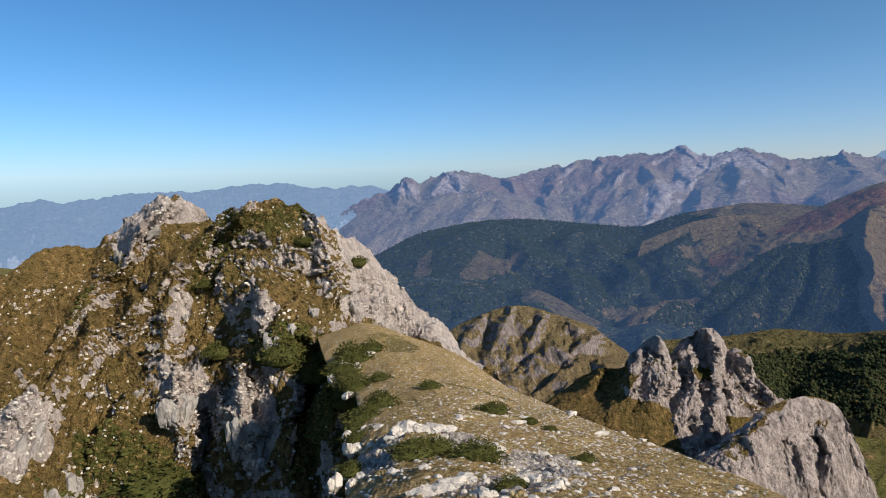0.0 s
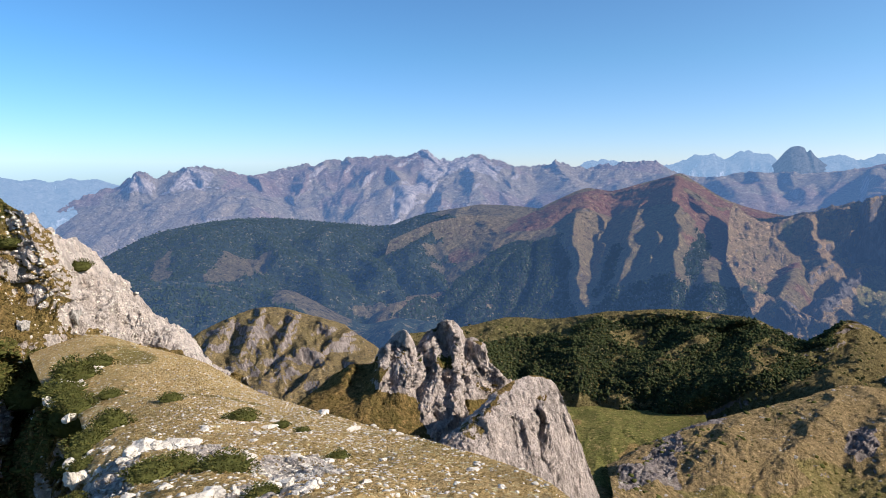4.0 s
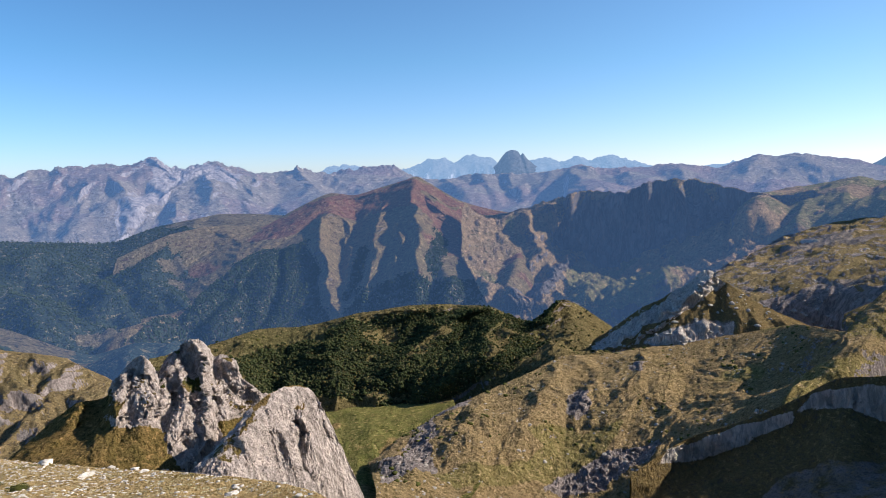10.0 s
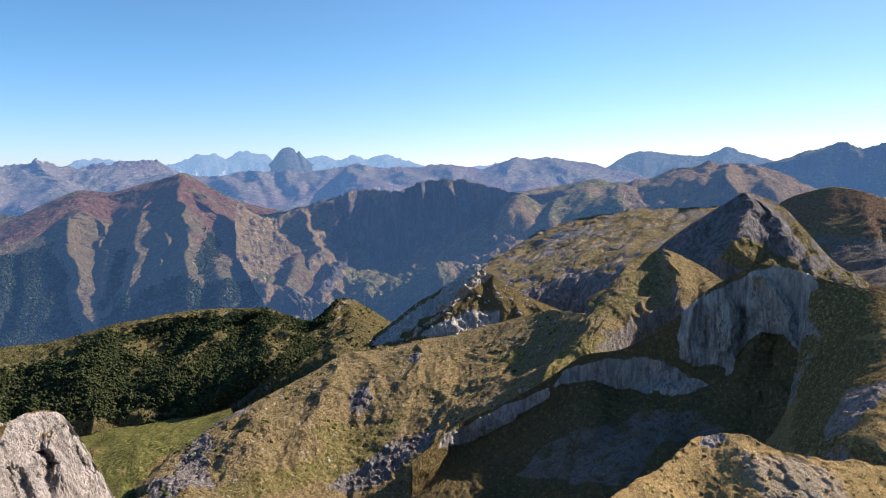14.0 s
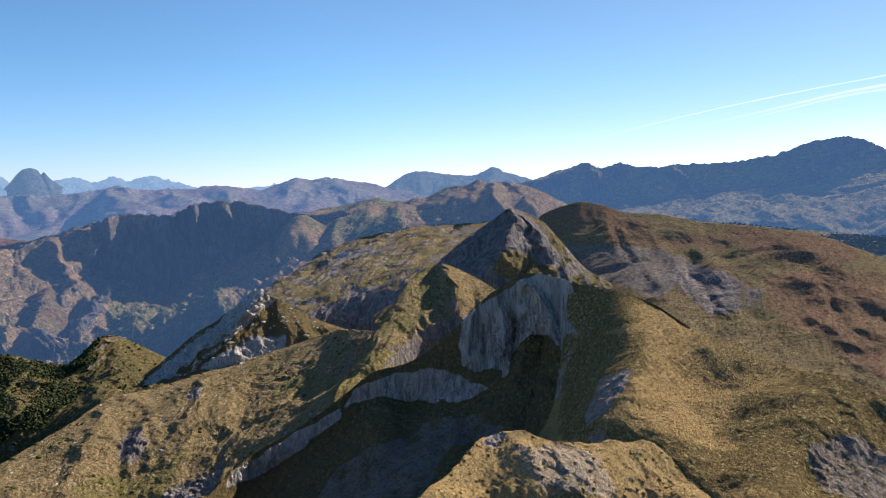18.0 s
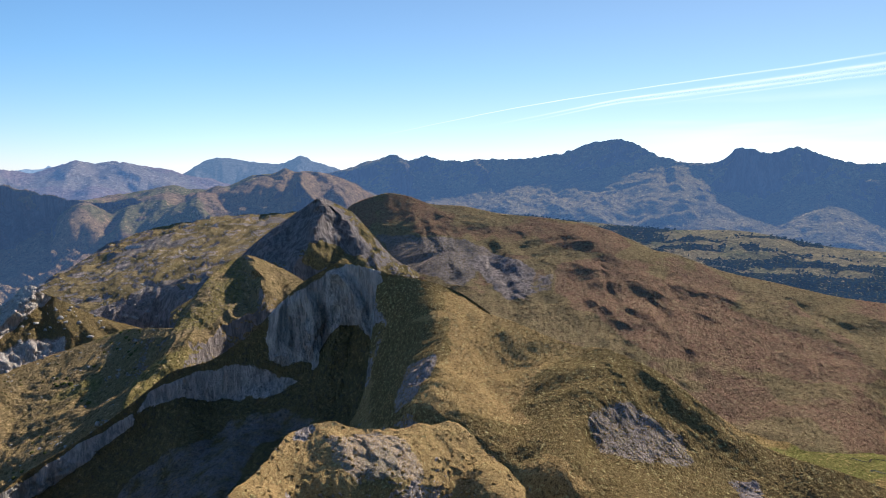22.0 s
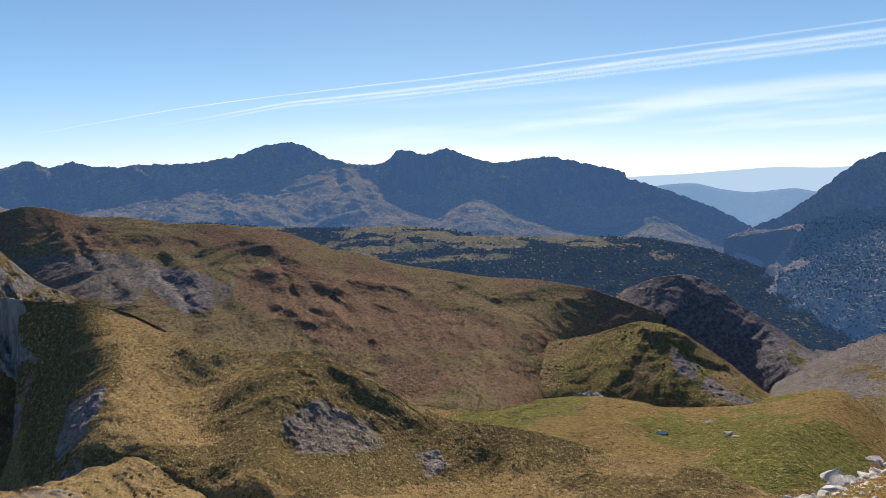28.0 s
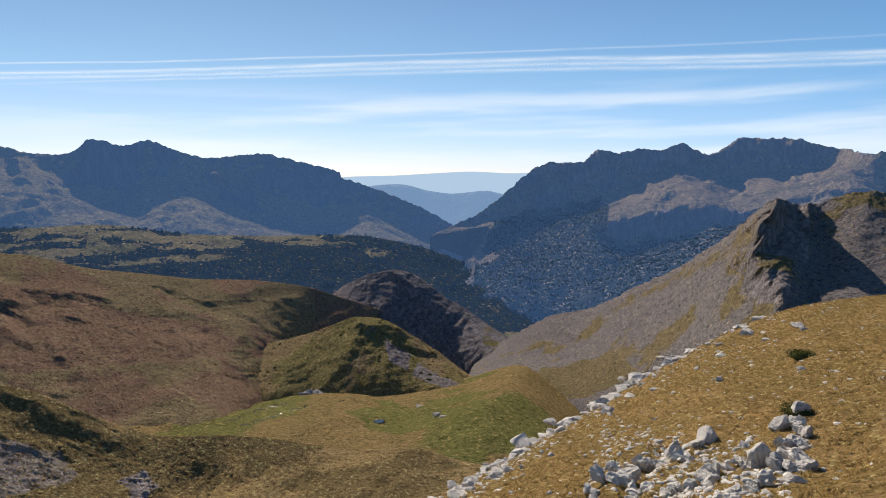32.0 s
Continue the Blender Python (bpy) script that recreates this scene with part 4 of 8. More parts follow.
spur("forest_shelf", 36, 1, 2, (139.7, -2.79), (143.5, -3.77), (148.5, -5), (152.9, -5.96), (157.9, -8.58), (161.4, -11.38))
spur("dome_hill", 11.2, 0.8, 2.2, (146.4, -7.71), (148.4, -9.42), (151.4, -11.34), (154.4, -14.14))
spur("green_spur", 11.2, 0.8, 1.6, (143.3, -12.12), (146.8, -12.85), (149.3, -14.76), (152.6, -17.42))
spur("green_spur", 6.8, 0.6, 1.2, (143.8, -12.12), (142.8, -14.2), (140.2, -17.03))
spur("green_spur", 5.4, 0.5, 1, (145.8, -12.52), (146.3, -14.69), (145.8, -17.09))
patch("green_spur", 0.9, None, None, (145.6, -13.49), (147.9, -15.16), (147.4, -16.36), (145.7, -15.42))
patch("green_spur", 0.8, None, None, (148.3, -15.63), (152.3, -17.43), (150.8, -17.94), (147.8, -16.59))
spur("grey_peak", 45, 0.9, 2.4, (177.6, -1.19), (176.5, -3.3), (176.2, -5.45), (178.4, -8.84))
spur("grey_peak", 18.8, 0.7, 1.2, (181.2, -0.7), (180.6, -2.63), (180.3, -3.93))
spur("grey_peak", 13.5, 0.5, 1, (179.4, -1.37), (180.2, -3.07))
spur("grey_peak", 9, 0.5, 1, (176.4, -5.44), (175.3, -7.75), (175, -10.03))
patch("grey_peak", 1, 0, None, (177.6, -0.97), (178.6, -1.04), (179.4, -1.59), (180.8, -0.7), (183.3, -0.46), (185.7, -0.83), (185.8, -2.84), (183.9, -3.75), (180.2, -3.07), (181.1, -6.46), (178.8, -5.75), (176.4, -5.44), (176.7, -3.2))
patch("grey_peak", 0.8, None, None, (176.1, -7.25), (178.5, -6.86), (179, -9.23), (176.4, -9.68))
patch("grey_peak", 0, 0.45, None, (174.8, -4.62), (176.5, -2.1), (176.4, -4.55), (170.6, -8.05), (165.2, -11.19), (165.7, -10.21))
patch("grey_peak", 0, 0, None, (154.3, -17.34), (159.1, -16.14), (165.8, -14.25), (168, -15.8), (163.7, -18.02), (156.8, -18.59))
spur("rocky_hill", 7, 1.2, 2.5, (-23, -2.3), (-26.6, -7.1), (-30, -10.24), (-33.6, -13.89), (-35.2, -15.62))
spur("rocky_hill", 8, 1.2, 3, (-16.9, -2.88), (-19.7, -5.32), (-23, -8.78), (-26.6, -11.55), (-31.5, -14.69), (-34.4, -18.2))
spur("rocky_hill", 5, 1, 2, (-10.9, -3.83), (-9.7, -8.76), (-9.4, -12.67))
spur("rocky_hill", 5, 0.8, 1.6, (-21.6, -7.42), (-23.2, -11.4), (-23.9, -14.93), (-23.7, -18.5))
spur("rocky_hill", 6, 0.6, 1, (-23.5, -15.87), (-23.3, -18.66), (-22.7, -22.24))
spur("rocky_hill", 7, 0.6, 1, (-17.3, -17.2), (-18, -21.19), (-15.9, -25.42))
spur("rocky_hill", 5, 0.5, 0.9, (-19.2, -17.8), (-18.9, -20.09), (-18.2, -22.85))
spur("rocky_hill", 5, 0.5, 0.9, (-15.5, -11.19), (-15.2, -13.11), (-15.7, -14.48))
spur("rocky_hill", -7, 0.7, 1.2, (-20.7, -19.05), (-21.1, -24.98))
spur("rocky_hill", -9, 1.2, 2.2, (-12.5, -16.28), (-11.8, -21.9), (-12.1, -27.51))
spur("rocky_hill", -5, 0.6, 1.2, (-25.2, -9.48), (-29.4, -12.48), (-33, -15.24))
spur("rocky_hill", -4, 0.6, 1, (-19.2, -4.32), (-22, -6.47), (-26, -9.3))
patch("rocky_hill", 1, None, None, (-11.8, -3.22), (-9, -4.78), (-5.1, -8.37), (-2.2, -11.91), (0.7, -14.05), (5.4, -18.89), (2.6, -17.94), (-1.4, -15.45), (-5.4, -13.36), (-9.4, -12.67), (-7.7, -10.71), (-8.5, -6.76))
patch("rocky_hill", 1, None, None, (-25.7, -3.73), (-23.9, -1.95), (-21.2, -2.01), (-19.2, -3.67), (-21.3, -4.12), (-23.9, -5.42), (-26.9, -7.66))
patch("rocky_hill", 1, None, None, (-24.6, -15.28), (-21.7, -15.21), (-19.2, -18.25), (-15.5, -18.23), (-14.7, -23.3), (-16.4, -25.79), (-18.6, -22.87), (-20, -19.14), (-22.4, -21.55), (-24.2, -18.95))
patch("rocky_hill", 1, None, None, (-17, -11.07), (-13.9, -12.26), (-15.2, -14.86), (-16.1, -14.45))
patch("rocky_hill", 1, None, None, (-35.7, -16.64), (-33.2, -16.77), (-32, -20.38), (-34.5, -22.45), (-36.2, -21.97))
patch("rocky_hill", 0.8, None, None, (-14.3, -17.89), (-12.3, -18.54), (-12.8, -22.17), (-13.7, -20.71))
patch("rocky_hill", 0.8, None, None, (-23.1, -10.5), (-21.2, -10.23), (-21.5, -12.27), (-22.8, -12.35))
patch("rocky_hill", 0, 1, None, (-11.4, -14.36), (-9.5, -16.4), (-9.8, -21.99), (-12, -26.23), (-14, -26.01), (-12.6, -18.98))
patch("rocky_hill", 0, 1, None, (-16.7, -14.86), (-11.9, -14.33), (-12.1, -17.63), (-16.4, -17.67))
patch("saddle", 1, None, None, (-2.9, -22.31), (2, -22.52), (4, -23.9), (0.4, -23.87), (-2.7, -23.56))
patch("saddle", 1, None, None, (-8.9, -23.42), (-3.7, -22.83), (-4.8, -25.04), (-8, -26.16), (-9.8, -26.01))
patch("saddle", 0.8, None, None, (-2.8, -26.46), (3.4, -26.22), (10.6, -27.23), (10.6, -28.09), (-1.8, -28.24))
patch("saddle", 0.7, None, None, (4.5, -23.89), (10.6, -24.17), (13.6, -26.61), (9.6, -26.42), (5.5, -25.67))
patch("saddle", 0, 0.4, None, (-7.5, -14.62), (-4.5, -16.69), (-1.6, -20.6), (0.4, -24.33), (3.4, -26.58), (-4.9, -26.8), (-3.7, -22.83), (-7.6, -18.9), (-10, -15.42))
patch("wooded_hill", 0, None, 1, (27, -17.43), (32.5, -14.95), (34, -13.46), (39, -12.55), (43.7, -12.06), (48.3, -11.98), (48.8, -13.55), (43.9, -16.76), (39.1, -18.97), (34.1, -19.7), (29, -19.34))
patch("wooded_hill", 0, 0, 0, (35.5, -12.29), (38.9, -11.83), (43.7, -11.45), (43, -12.11), (37, -12.97))
patch("wooded_hill", 0, 0, 0.2, (43.1, -14), (45, -13.49), (42.1, -16.05), (39.1, -17.19))
patch("wooded_hill", 0, 0, 0.2, (36, -13.88), (39.5, -13.25), (40, -13.95), (37.1, -15.29))
patch("wooded_hill", 0, 0, 0.1, (47.5, -14.59), (50.2, -13.66), (49.4, -15.33), (47.2, -16.92))
spur("crag_twin", 9, 0.6, 1.3, (18.4, -14.36), (19, -17.25), (18.3, -19.81))
spur("crag_twin", 11, 0.6, 1.3, (22, -13.59), (23.4, -15.56), (23, -19.38), (21.8, -23.07))
spur("crag_twin", 8, 0.6, 1.3, (25, -15.58), (27.1, -18.01), (28.1, -19.91))
spur("crag_twin", 6, 0.6, 1.3, (20.9, -14.68), (21.4, -17.34), (20.8, -20.16))
spur("crag_twin", 8, 0.6, 1.3, (16.9, -15.73), (16.4, -18.07), (14.8, -20.75))
spur("crag_twin", 6, 0.6, 1.3, (23.9, -17.4), (24.9, -19.8), (24.1, -22.12))
spur("crag_twin", 8, 0.6, 1.3, (14, -16.98), (12.5, -18.73), (10.5, -20.37))
spur("crag_twin", -7, 0.35, 0.7, (20.2, -15.48), (20.1, -18.34), (19.4, -20.33))
spur("crag_twin", -4, 0.35, 0.7, (23.9, -15.47), (24.7, -17.89), (25.7, -20.28))
spur("crag_twin", -4, 0.35, 0.7, (17.7, -15.29), (17.5, -17.66), (16.8, -19.5))
spur("crag_twin", -4, 0.35, 0.7, (21.9, -17.35), (22.2, -20.21), (20.8, -22.48))
spur("crag_fin", 6, 0.5, 1, (32.3, -18.33), (33.4, -21.13), (35.8, -24.69), (37.7, -27.65))
spur("crag_fin", 4, 0.5, 1, (29, -21.46), (29.8, -23.98), (31.2, -26.65))
spur("crag_fin", 4, 0.5, 1, (25.9, -21.69), (27, -24))
spur("crag_fin", 4, 0.5, 1, (31.1, -19.78), (31.6, -23.03), (33.2, -26.14))
spur("crag_fin", -4, 0.25, 0.45, (30.6, -20.97), (30.7, -23.51), (31.7, -26.2))
spur("crag_fin", -2, 0.25, 0.45, (33.1, -20.2), (34.5, -23.39), (36.1, -26.45))
spur("crag_fin", -2.5, 0.25, 0.45, (28, -21.69), (28.5, -24.45))
spur("scree_hill", 14, 0.6, 1.3, (5.9, -12.28), (5.3, -14.42), (3.9, -16.51))
spur("scree_hill", 12, 0.6, 1.3, (8.5, -12.86), (8, -15.12), (6.1, -17.2))
spur("scree_hill", 12, 0.6, 1.3, (3.3, -12.87), (2.4, -14.55))
spur("scree_hill", 10, 0.6, 1.3, (11.2, -13.51), (12.6, -15.01))
spur("scree_hill", 14, 0.6, 1.3, (14, -14.39), (11.2, -15.84), (6.1, -17.42))
# left flank: its shade is painted as darker second growth
patch("grassy_ridge", 0, 0.9, None, (94, -10.78), (96.4, -12.58), (98.8, -14.31), (97.5, -17.16), (95.1, -20.95), (92.2, -21.14), (92.6, -16.53))
patch("grassy_ridge", 0.7, None, None, (95.5, -16.83), (97.9, -15.29), (98.4, -16.64), (95.6, -20.02), (94.2, -20.57))
patch("promontory", 0.5, None, None, (87.7, -22.02), (92.7, -21.12), (95.6, -21.8), (97.6, -25.16), (90.8, -25.71), (89.2, -23.53))
patch("promontory", 0.9, None, None, (85.4, -21.85), (85.8, -20.84), (87.2, -20.72), (87.7, -21.11), (86.7, -22.05))
patch("crag_twin", 0.1, 0.2, None, (6, -19.85), (10.1, -18.97), (14, -16.98), (16.1, -19.45), (18.8, -20.07), (21.3, -23.64), (16.7, -23.16), (10, -20.99))
patch("crag_twin", 0.2, 0.3, None, (23.9, -20.25), (28.5, -19.81), (27, -21.69), (23.9, -22.58))
patch("valley_meadow", 0, 1, None, (34.1, -19.7), (39.1, -17.1), (39.7, -20.8), (37.3, -24.6), (35.3, -24.26))
patch("meadow_basin", 0, 1, None, (127.6, -19.57), (130.3, -18.57), (135.7, -18.59), (136.6, -19.47), (132.5, -20.59), (128.6, -20.53))
patch("meadow_basin", 0, 0, None, (134.1, -20.95), (140.2, -19.61), (145.8, -18.5), (148.8, -18.93), (144.3, -20.36), (142.2, -22.18), (139.1, -22.55))
patch("meadow_basin", 0, 1, None, (142.2, -19.42), (146.3, -18.73), (149.3, -19.85), (148.3, -21.25), (143.7, -21.05))
patch("limestone_massif", 0.6, 0, 0.8, (153.9, -5.7), (155.4, -3.21), (157.8, -2.2), (161.2, -1.77), (164.5, -1.16), (164.9, -3.16), (164.7, -5.23), (159.4, -6.1), (155.4, -6.66))
patch("dome_hill", 0.95, 0.3, None, (139.3, -9.27), (142.8, -7.94), (146.4, -7.46), (149.3, -8.34), (154.2, -12.14), (154.3, -15), (144.3, -15.18))
patch("brown_ridge", 0, 0.1, None, (126.7, -8.71), (131.9, -9.26), (139.1, -11.13), (136.2, -13.21), (133.7, -11.76), (129.4, -10.37))
spur("grassy_ridge", 1.5, 0.6, 1, (103.5, -10.64), (101.5, -13.3), (98.5, -17.04))
spur("brown_ridge", 5.6, 0.8, 1.6, (121.2, -9.02), (122.7, -11.32), (122.3, -14.17))
spur("brown_ridge", 4.8, 0.8, 1.4, (129.1, -12.68), (129.6, -14.44), (130.6, -16.11))
patch("rocky_hill", 0, 1, None, (-30.9, -20.54), (-28.1, -20.3), (-24, -21.92), (-22.5, -25.65), (-31.2, -23.77))
patch("pasture_slope", 0, 0.2, None, (42.7, -21.43), (49.8, -18.54), (54.9, -16.23), (57.9, -16.7), (53.8, -20.03), (49.7, -23.62), (44.6, -24.26))
patch("limestone_massif", 0, 0, 0.9, (156.4, -5.66), (164.6, -4.99), (169.6, -4.83), (174.7, -3.04), (177.1, -3.19), (172.7, -6.54), (166.2, -11.6), (155.5, -12.55))

# Valley floor, one sheet out to the horizon.
az = np.linspace(0, 2 * math.pi, 361)
rad = np.concatenate([np.linspace(0, 100, 24), np.geomspace(110, 4950, 130)])
low = np.interp(rad, [0, 8, 40, 100, 300, 700, 1200, 1700, 3000, 4000, 4950], [-1.8, -9, -42, -100, -230, -370, -430, -470, -460, -330, -190])
gx, gy = rad[:, None] * np.sin(az), rad[:, None] * np.cos(az)
ground_grid = np.stack([gx, gy, np.broadcast_to(EYE + low[:, None], gx.shape)], -1).copy()
ground_grid[..., 2] += 0.012 * np.minimum(rad, 1500)[:, None] * fbm(ground_grid, 300, 4)
ground_grid[:, -1] = ground_grid[:, 0]
tagged(sheet("ground", ground_grid, mat_valley, 0.0, step(-0.1, 0.4, fbm(ground_grid, 500, 4))), "green and tawny valley floor between the mountains", "ground", "", "structure")


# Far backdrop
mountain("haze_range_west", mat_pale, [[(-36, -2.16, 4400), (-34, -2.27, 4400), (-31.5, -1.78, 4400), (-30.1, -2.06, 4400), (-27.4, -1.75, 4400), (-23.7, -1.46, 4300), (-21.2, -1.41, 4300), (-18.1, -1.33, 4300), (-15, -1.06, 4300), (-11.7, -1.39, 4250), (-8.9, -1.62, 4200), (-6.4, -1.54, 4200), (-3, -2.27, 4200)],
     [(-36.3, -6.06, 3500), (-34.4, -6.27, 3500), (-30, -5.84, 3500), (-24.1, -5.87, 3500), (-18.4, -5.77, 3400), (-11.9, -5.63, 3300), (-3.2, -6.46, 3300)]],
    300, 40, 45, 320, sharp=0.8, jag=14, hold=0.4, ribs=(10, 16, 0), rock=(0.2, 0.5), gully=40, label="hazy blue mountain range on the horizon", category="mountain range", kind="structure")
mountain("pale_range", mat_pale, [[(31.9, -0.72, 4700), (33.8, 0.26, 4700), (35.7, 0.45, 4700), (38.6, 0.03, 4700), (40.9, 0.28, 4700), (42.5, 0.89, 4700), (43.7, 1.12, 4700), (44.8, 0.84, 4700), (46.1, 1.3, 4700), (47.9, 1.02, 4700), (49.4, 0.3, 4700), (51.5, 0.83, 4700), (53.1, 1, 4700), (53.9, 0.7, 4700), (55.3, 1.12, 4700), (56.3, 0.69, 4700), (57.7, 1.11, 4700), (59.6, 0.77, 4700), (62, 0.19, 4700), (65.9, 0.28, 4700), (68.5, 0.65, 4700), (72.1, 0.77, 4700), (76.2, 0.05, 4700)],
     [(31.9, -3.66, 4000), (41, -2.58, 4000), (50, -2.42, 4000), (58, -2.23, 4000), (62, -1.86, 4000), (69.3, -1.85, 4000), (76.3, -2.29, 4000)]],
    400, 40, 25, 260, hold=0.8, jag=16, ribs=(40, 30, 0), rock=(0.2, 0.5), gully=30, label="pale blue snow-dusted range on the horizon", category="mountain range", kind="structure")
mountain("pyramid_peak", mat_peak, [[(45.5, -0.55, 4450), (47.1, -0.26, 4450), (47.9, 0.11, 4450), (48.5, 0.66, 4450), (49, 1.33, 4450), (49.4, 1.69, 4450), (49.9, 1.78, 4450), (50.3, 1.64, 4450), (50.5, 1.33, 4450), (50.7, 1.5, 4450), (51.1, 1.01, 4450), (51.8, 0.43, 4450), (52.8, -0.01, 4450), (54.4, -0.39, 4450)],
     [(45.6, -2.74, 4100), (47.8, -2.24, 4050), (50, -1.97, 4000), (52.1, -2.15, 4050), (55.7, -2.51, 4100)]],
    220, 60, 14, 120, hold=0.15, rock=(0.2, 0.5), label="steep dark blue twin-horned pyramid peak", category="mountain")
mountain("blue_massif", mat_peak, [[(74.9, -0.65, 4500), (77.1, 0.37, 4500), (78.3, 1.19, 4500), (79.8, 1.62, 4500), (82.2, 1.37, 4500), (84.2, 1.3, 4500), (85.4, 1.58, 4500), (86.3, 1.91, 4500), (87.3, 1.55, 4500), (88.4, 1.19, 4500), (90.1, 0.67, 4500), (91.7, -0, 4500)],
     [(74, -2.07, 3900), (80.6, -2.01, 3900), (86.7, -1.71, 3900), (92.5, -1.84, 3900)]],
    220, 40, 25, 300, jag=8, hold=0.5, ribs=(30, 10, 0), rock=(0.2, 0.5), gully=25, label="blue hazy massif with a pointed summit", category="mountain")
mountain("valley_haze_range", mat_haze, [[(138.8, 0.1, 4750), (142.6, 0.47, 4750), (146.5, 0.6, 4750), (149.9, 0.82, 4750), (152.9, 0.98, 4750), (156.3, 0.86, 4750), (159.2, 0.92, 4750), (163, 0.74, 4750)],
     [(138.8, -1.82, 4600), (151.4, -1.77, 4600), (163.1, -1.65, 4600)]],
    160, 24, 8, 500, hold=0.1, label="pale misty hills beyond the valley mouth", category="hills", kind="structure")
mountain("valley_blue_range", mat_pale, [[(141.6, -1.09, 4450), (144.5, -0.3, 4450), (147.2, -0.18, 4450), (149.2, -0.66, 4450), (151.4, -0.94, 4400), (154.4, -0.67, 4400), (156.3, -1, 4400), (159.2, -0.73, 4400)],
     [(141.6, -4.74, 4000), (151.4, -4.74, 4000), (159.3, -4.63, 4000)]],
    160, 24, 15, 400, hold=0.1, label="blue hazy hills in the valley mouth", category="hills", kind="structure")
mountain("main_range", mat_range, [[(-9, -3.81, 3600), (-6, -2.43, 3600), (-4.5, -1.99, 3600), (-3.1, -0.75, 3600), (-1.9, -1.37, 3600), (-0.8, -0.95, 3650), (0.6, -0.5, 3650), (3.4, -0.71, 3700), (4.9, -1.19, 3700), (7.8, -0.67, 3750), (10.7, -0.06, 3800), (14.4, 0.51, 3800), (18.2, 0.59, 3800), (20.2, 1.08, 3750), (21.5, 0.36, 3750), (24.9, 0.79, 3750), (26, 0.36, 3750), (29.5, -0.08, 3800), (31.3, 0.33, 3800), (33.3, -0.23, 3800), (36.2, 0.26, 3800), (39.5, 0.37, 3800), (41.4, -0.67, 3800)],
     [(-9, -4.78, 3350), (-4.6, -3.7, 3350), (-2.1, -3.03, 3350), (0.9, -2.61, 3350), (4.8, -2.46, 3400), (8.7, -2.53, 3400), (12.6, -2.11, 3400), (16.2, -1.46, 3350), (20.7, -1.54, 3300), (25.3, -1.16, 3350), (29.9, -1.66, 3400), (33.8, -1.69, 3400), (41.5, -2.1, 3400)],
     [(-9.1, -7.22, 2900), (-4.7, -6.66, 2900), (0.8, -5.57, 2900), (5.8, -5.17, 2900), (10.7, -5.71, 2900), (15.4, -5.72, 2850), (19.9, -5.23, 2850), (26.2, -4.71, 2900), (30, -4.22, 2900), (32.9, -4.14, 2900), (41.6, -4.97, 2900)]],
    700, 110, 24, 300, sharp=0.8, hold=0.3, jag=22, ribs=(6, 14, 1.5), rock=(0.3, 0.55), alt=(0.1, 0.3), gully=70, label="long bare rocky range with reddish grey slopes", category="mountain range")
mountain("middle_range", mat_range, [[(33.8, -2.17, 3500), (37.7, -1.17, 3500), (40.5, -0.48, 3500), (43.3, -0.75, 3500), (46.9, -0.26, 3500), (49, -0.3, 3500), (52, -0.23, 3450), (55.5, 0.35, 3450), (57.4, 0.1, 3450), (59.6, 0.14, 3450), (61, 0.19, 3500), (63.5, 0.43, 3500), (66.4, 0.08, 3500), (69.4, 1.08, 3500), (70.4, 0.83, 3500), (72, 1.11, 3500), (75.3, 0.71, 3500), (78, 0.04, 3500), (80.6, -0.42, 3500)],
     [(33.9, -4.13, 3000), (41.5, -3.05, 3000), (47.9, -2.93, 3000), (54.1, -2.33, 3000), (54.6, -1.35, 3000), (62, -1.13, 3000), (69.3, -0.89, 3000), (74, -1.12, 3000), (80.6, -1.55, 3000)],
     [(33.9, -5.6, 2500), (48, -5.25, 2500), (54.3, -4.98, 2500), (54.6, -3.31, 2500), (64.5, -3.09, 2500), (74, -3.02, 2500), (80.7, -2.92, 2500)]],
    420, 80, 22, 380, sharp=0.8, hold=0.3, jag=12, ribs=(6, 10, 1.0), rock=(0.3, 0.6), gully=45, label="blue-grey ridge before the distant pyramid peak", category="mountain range")
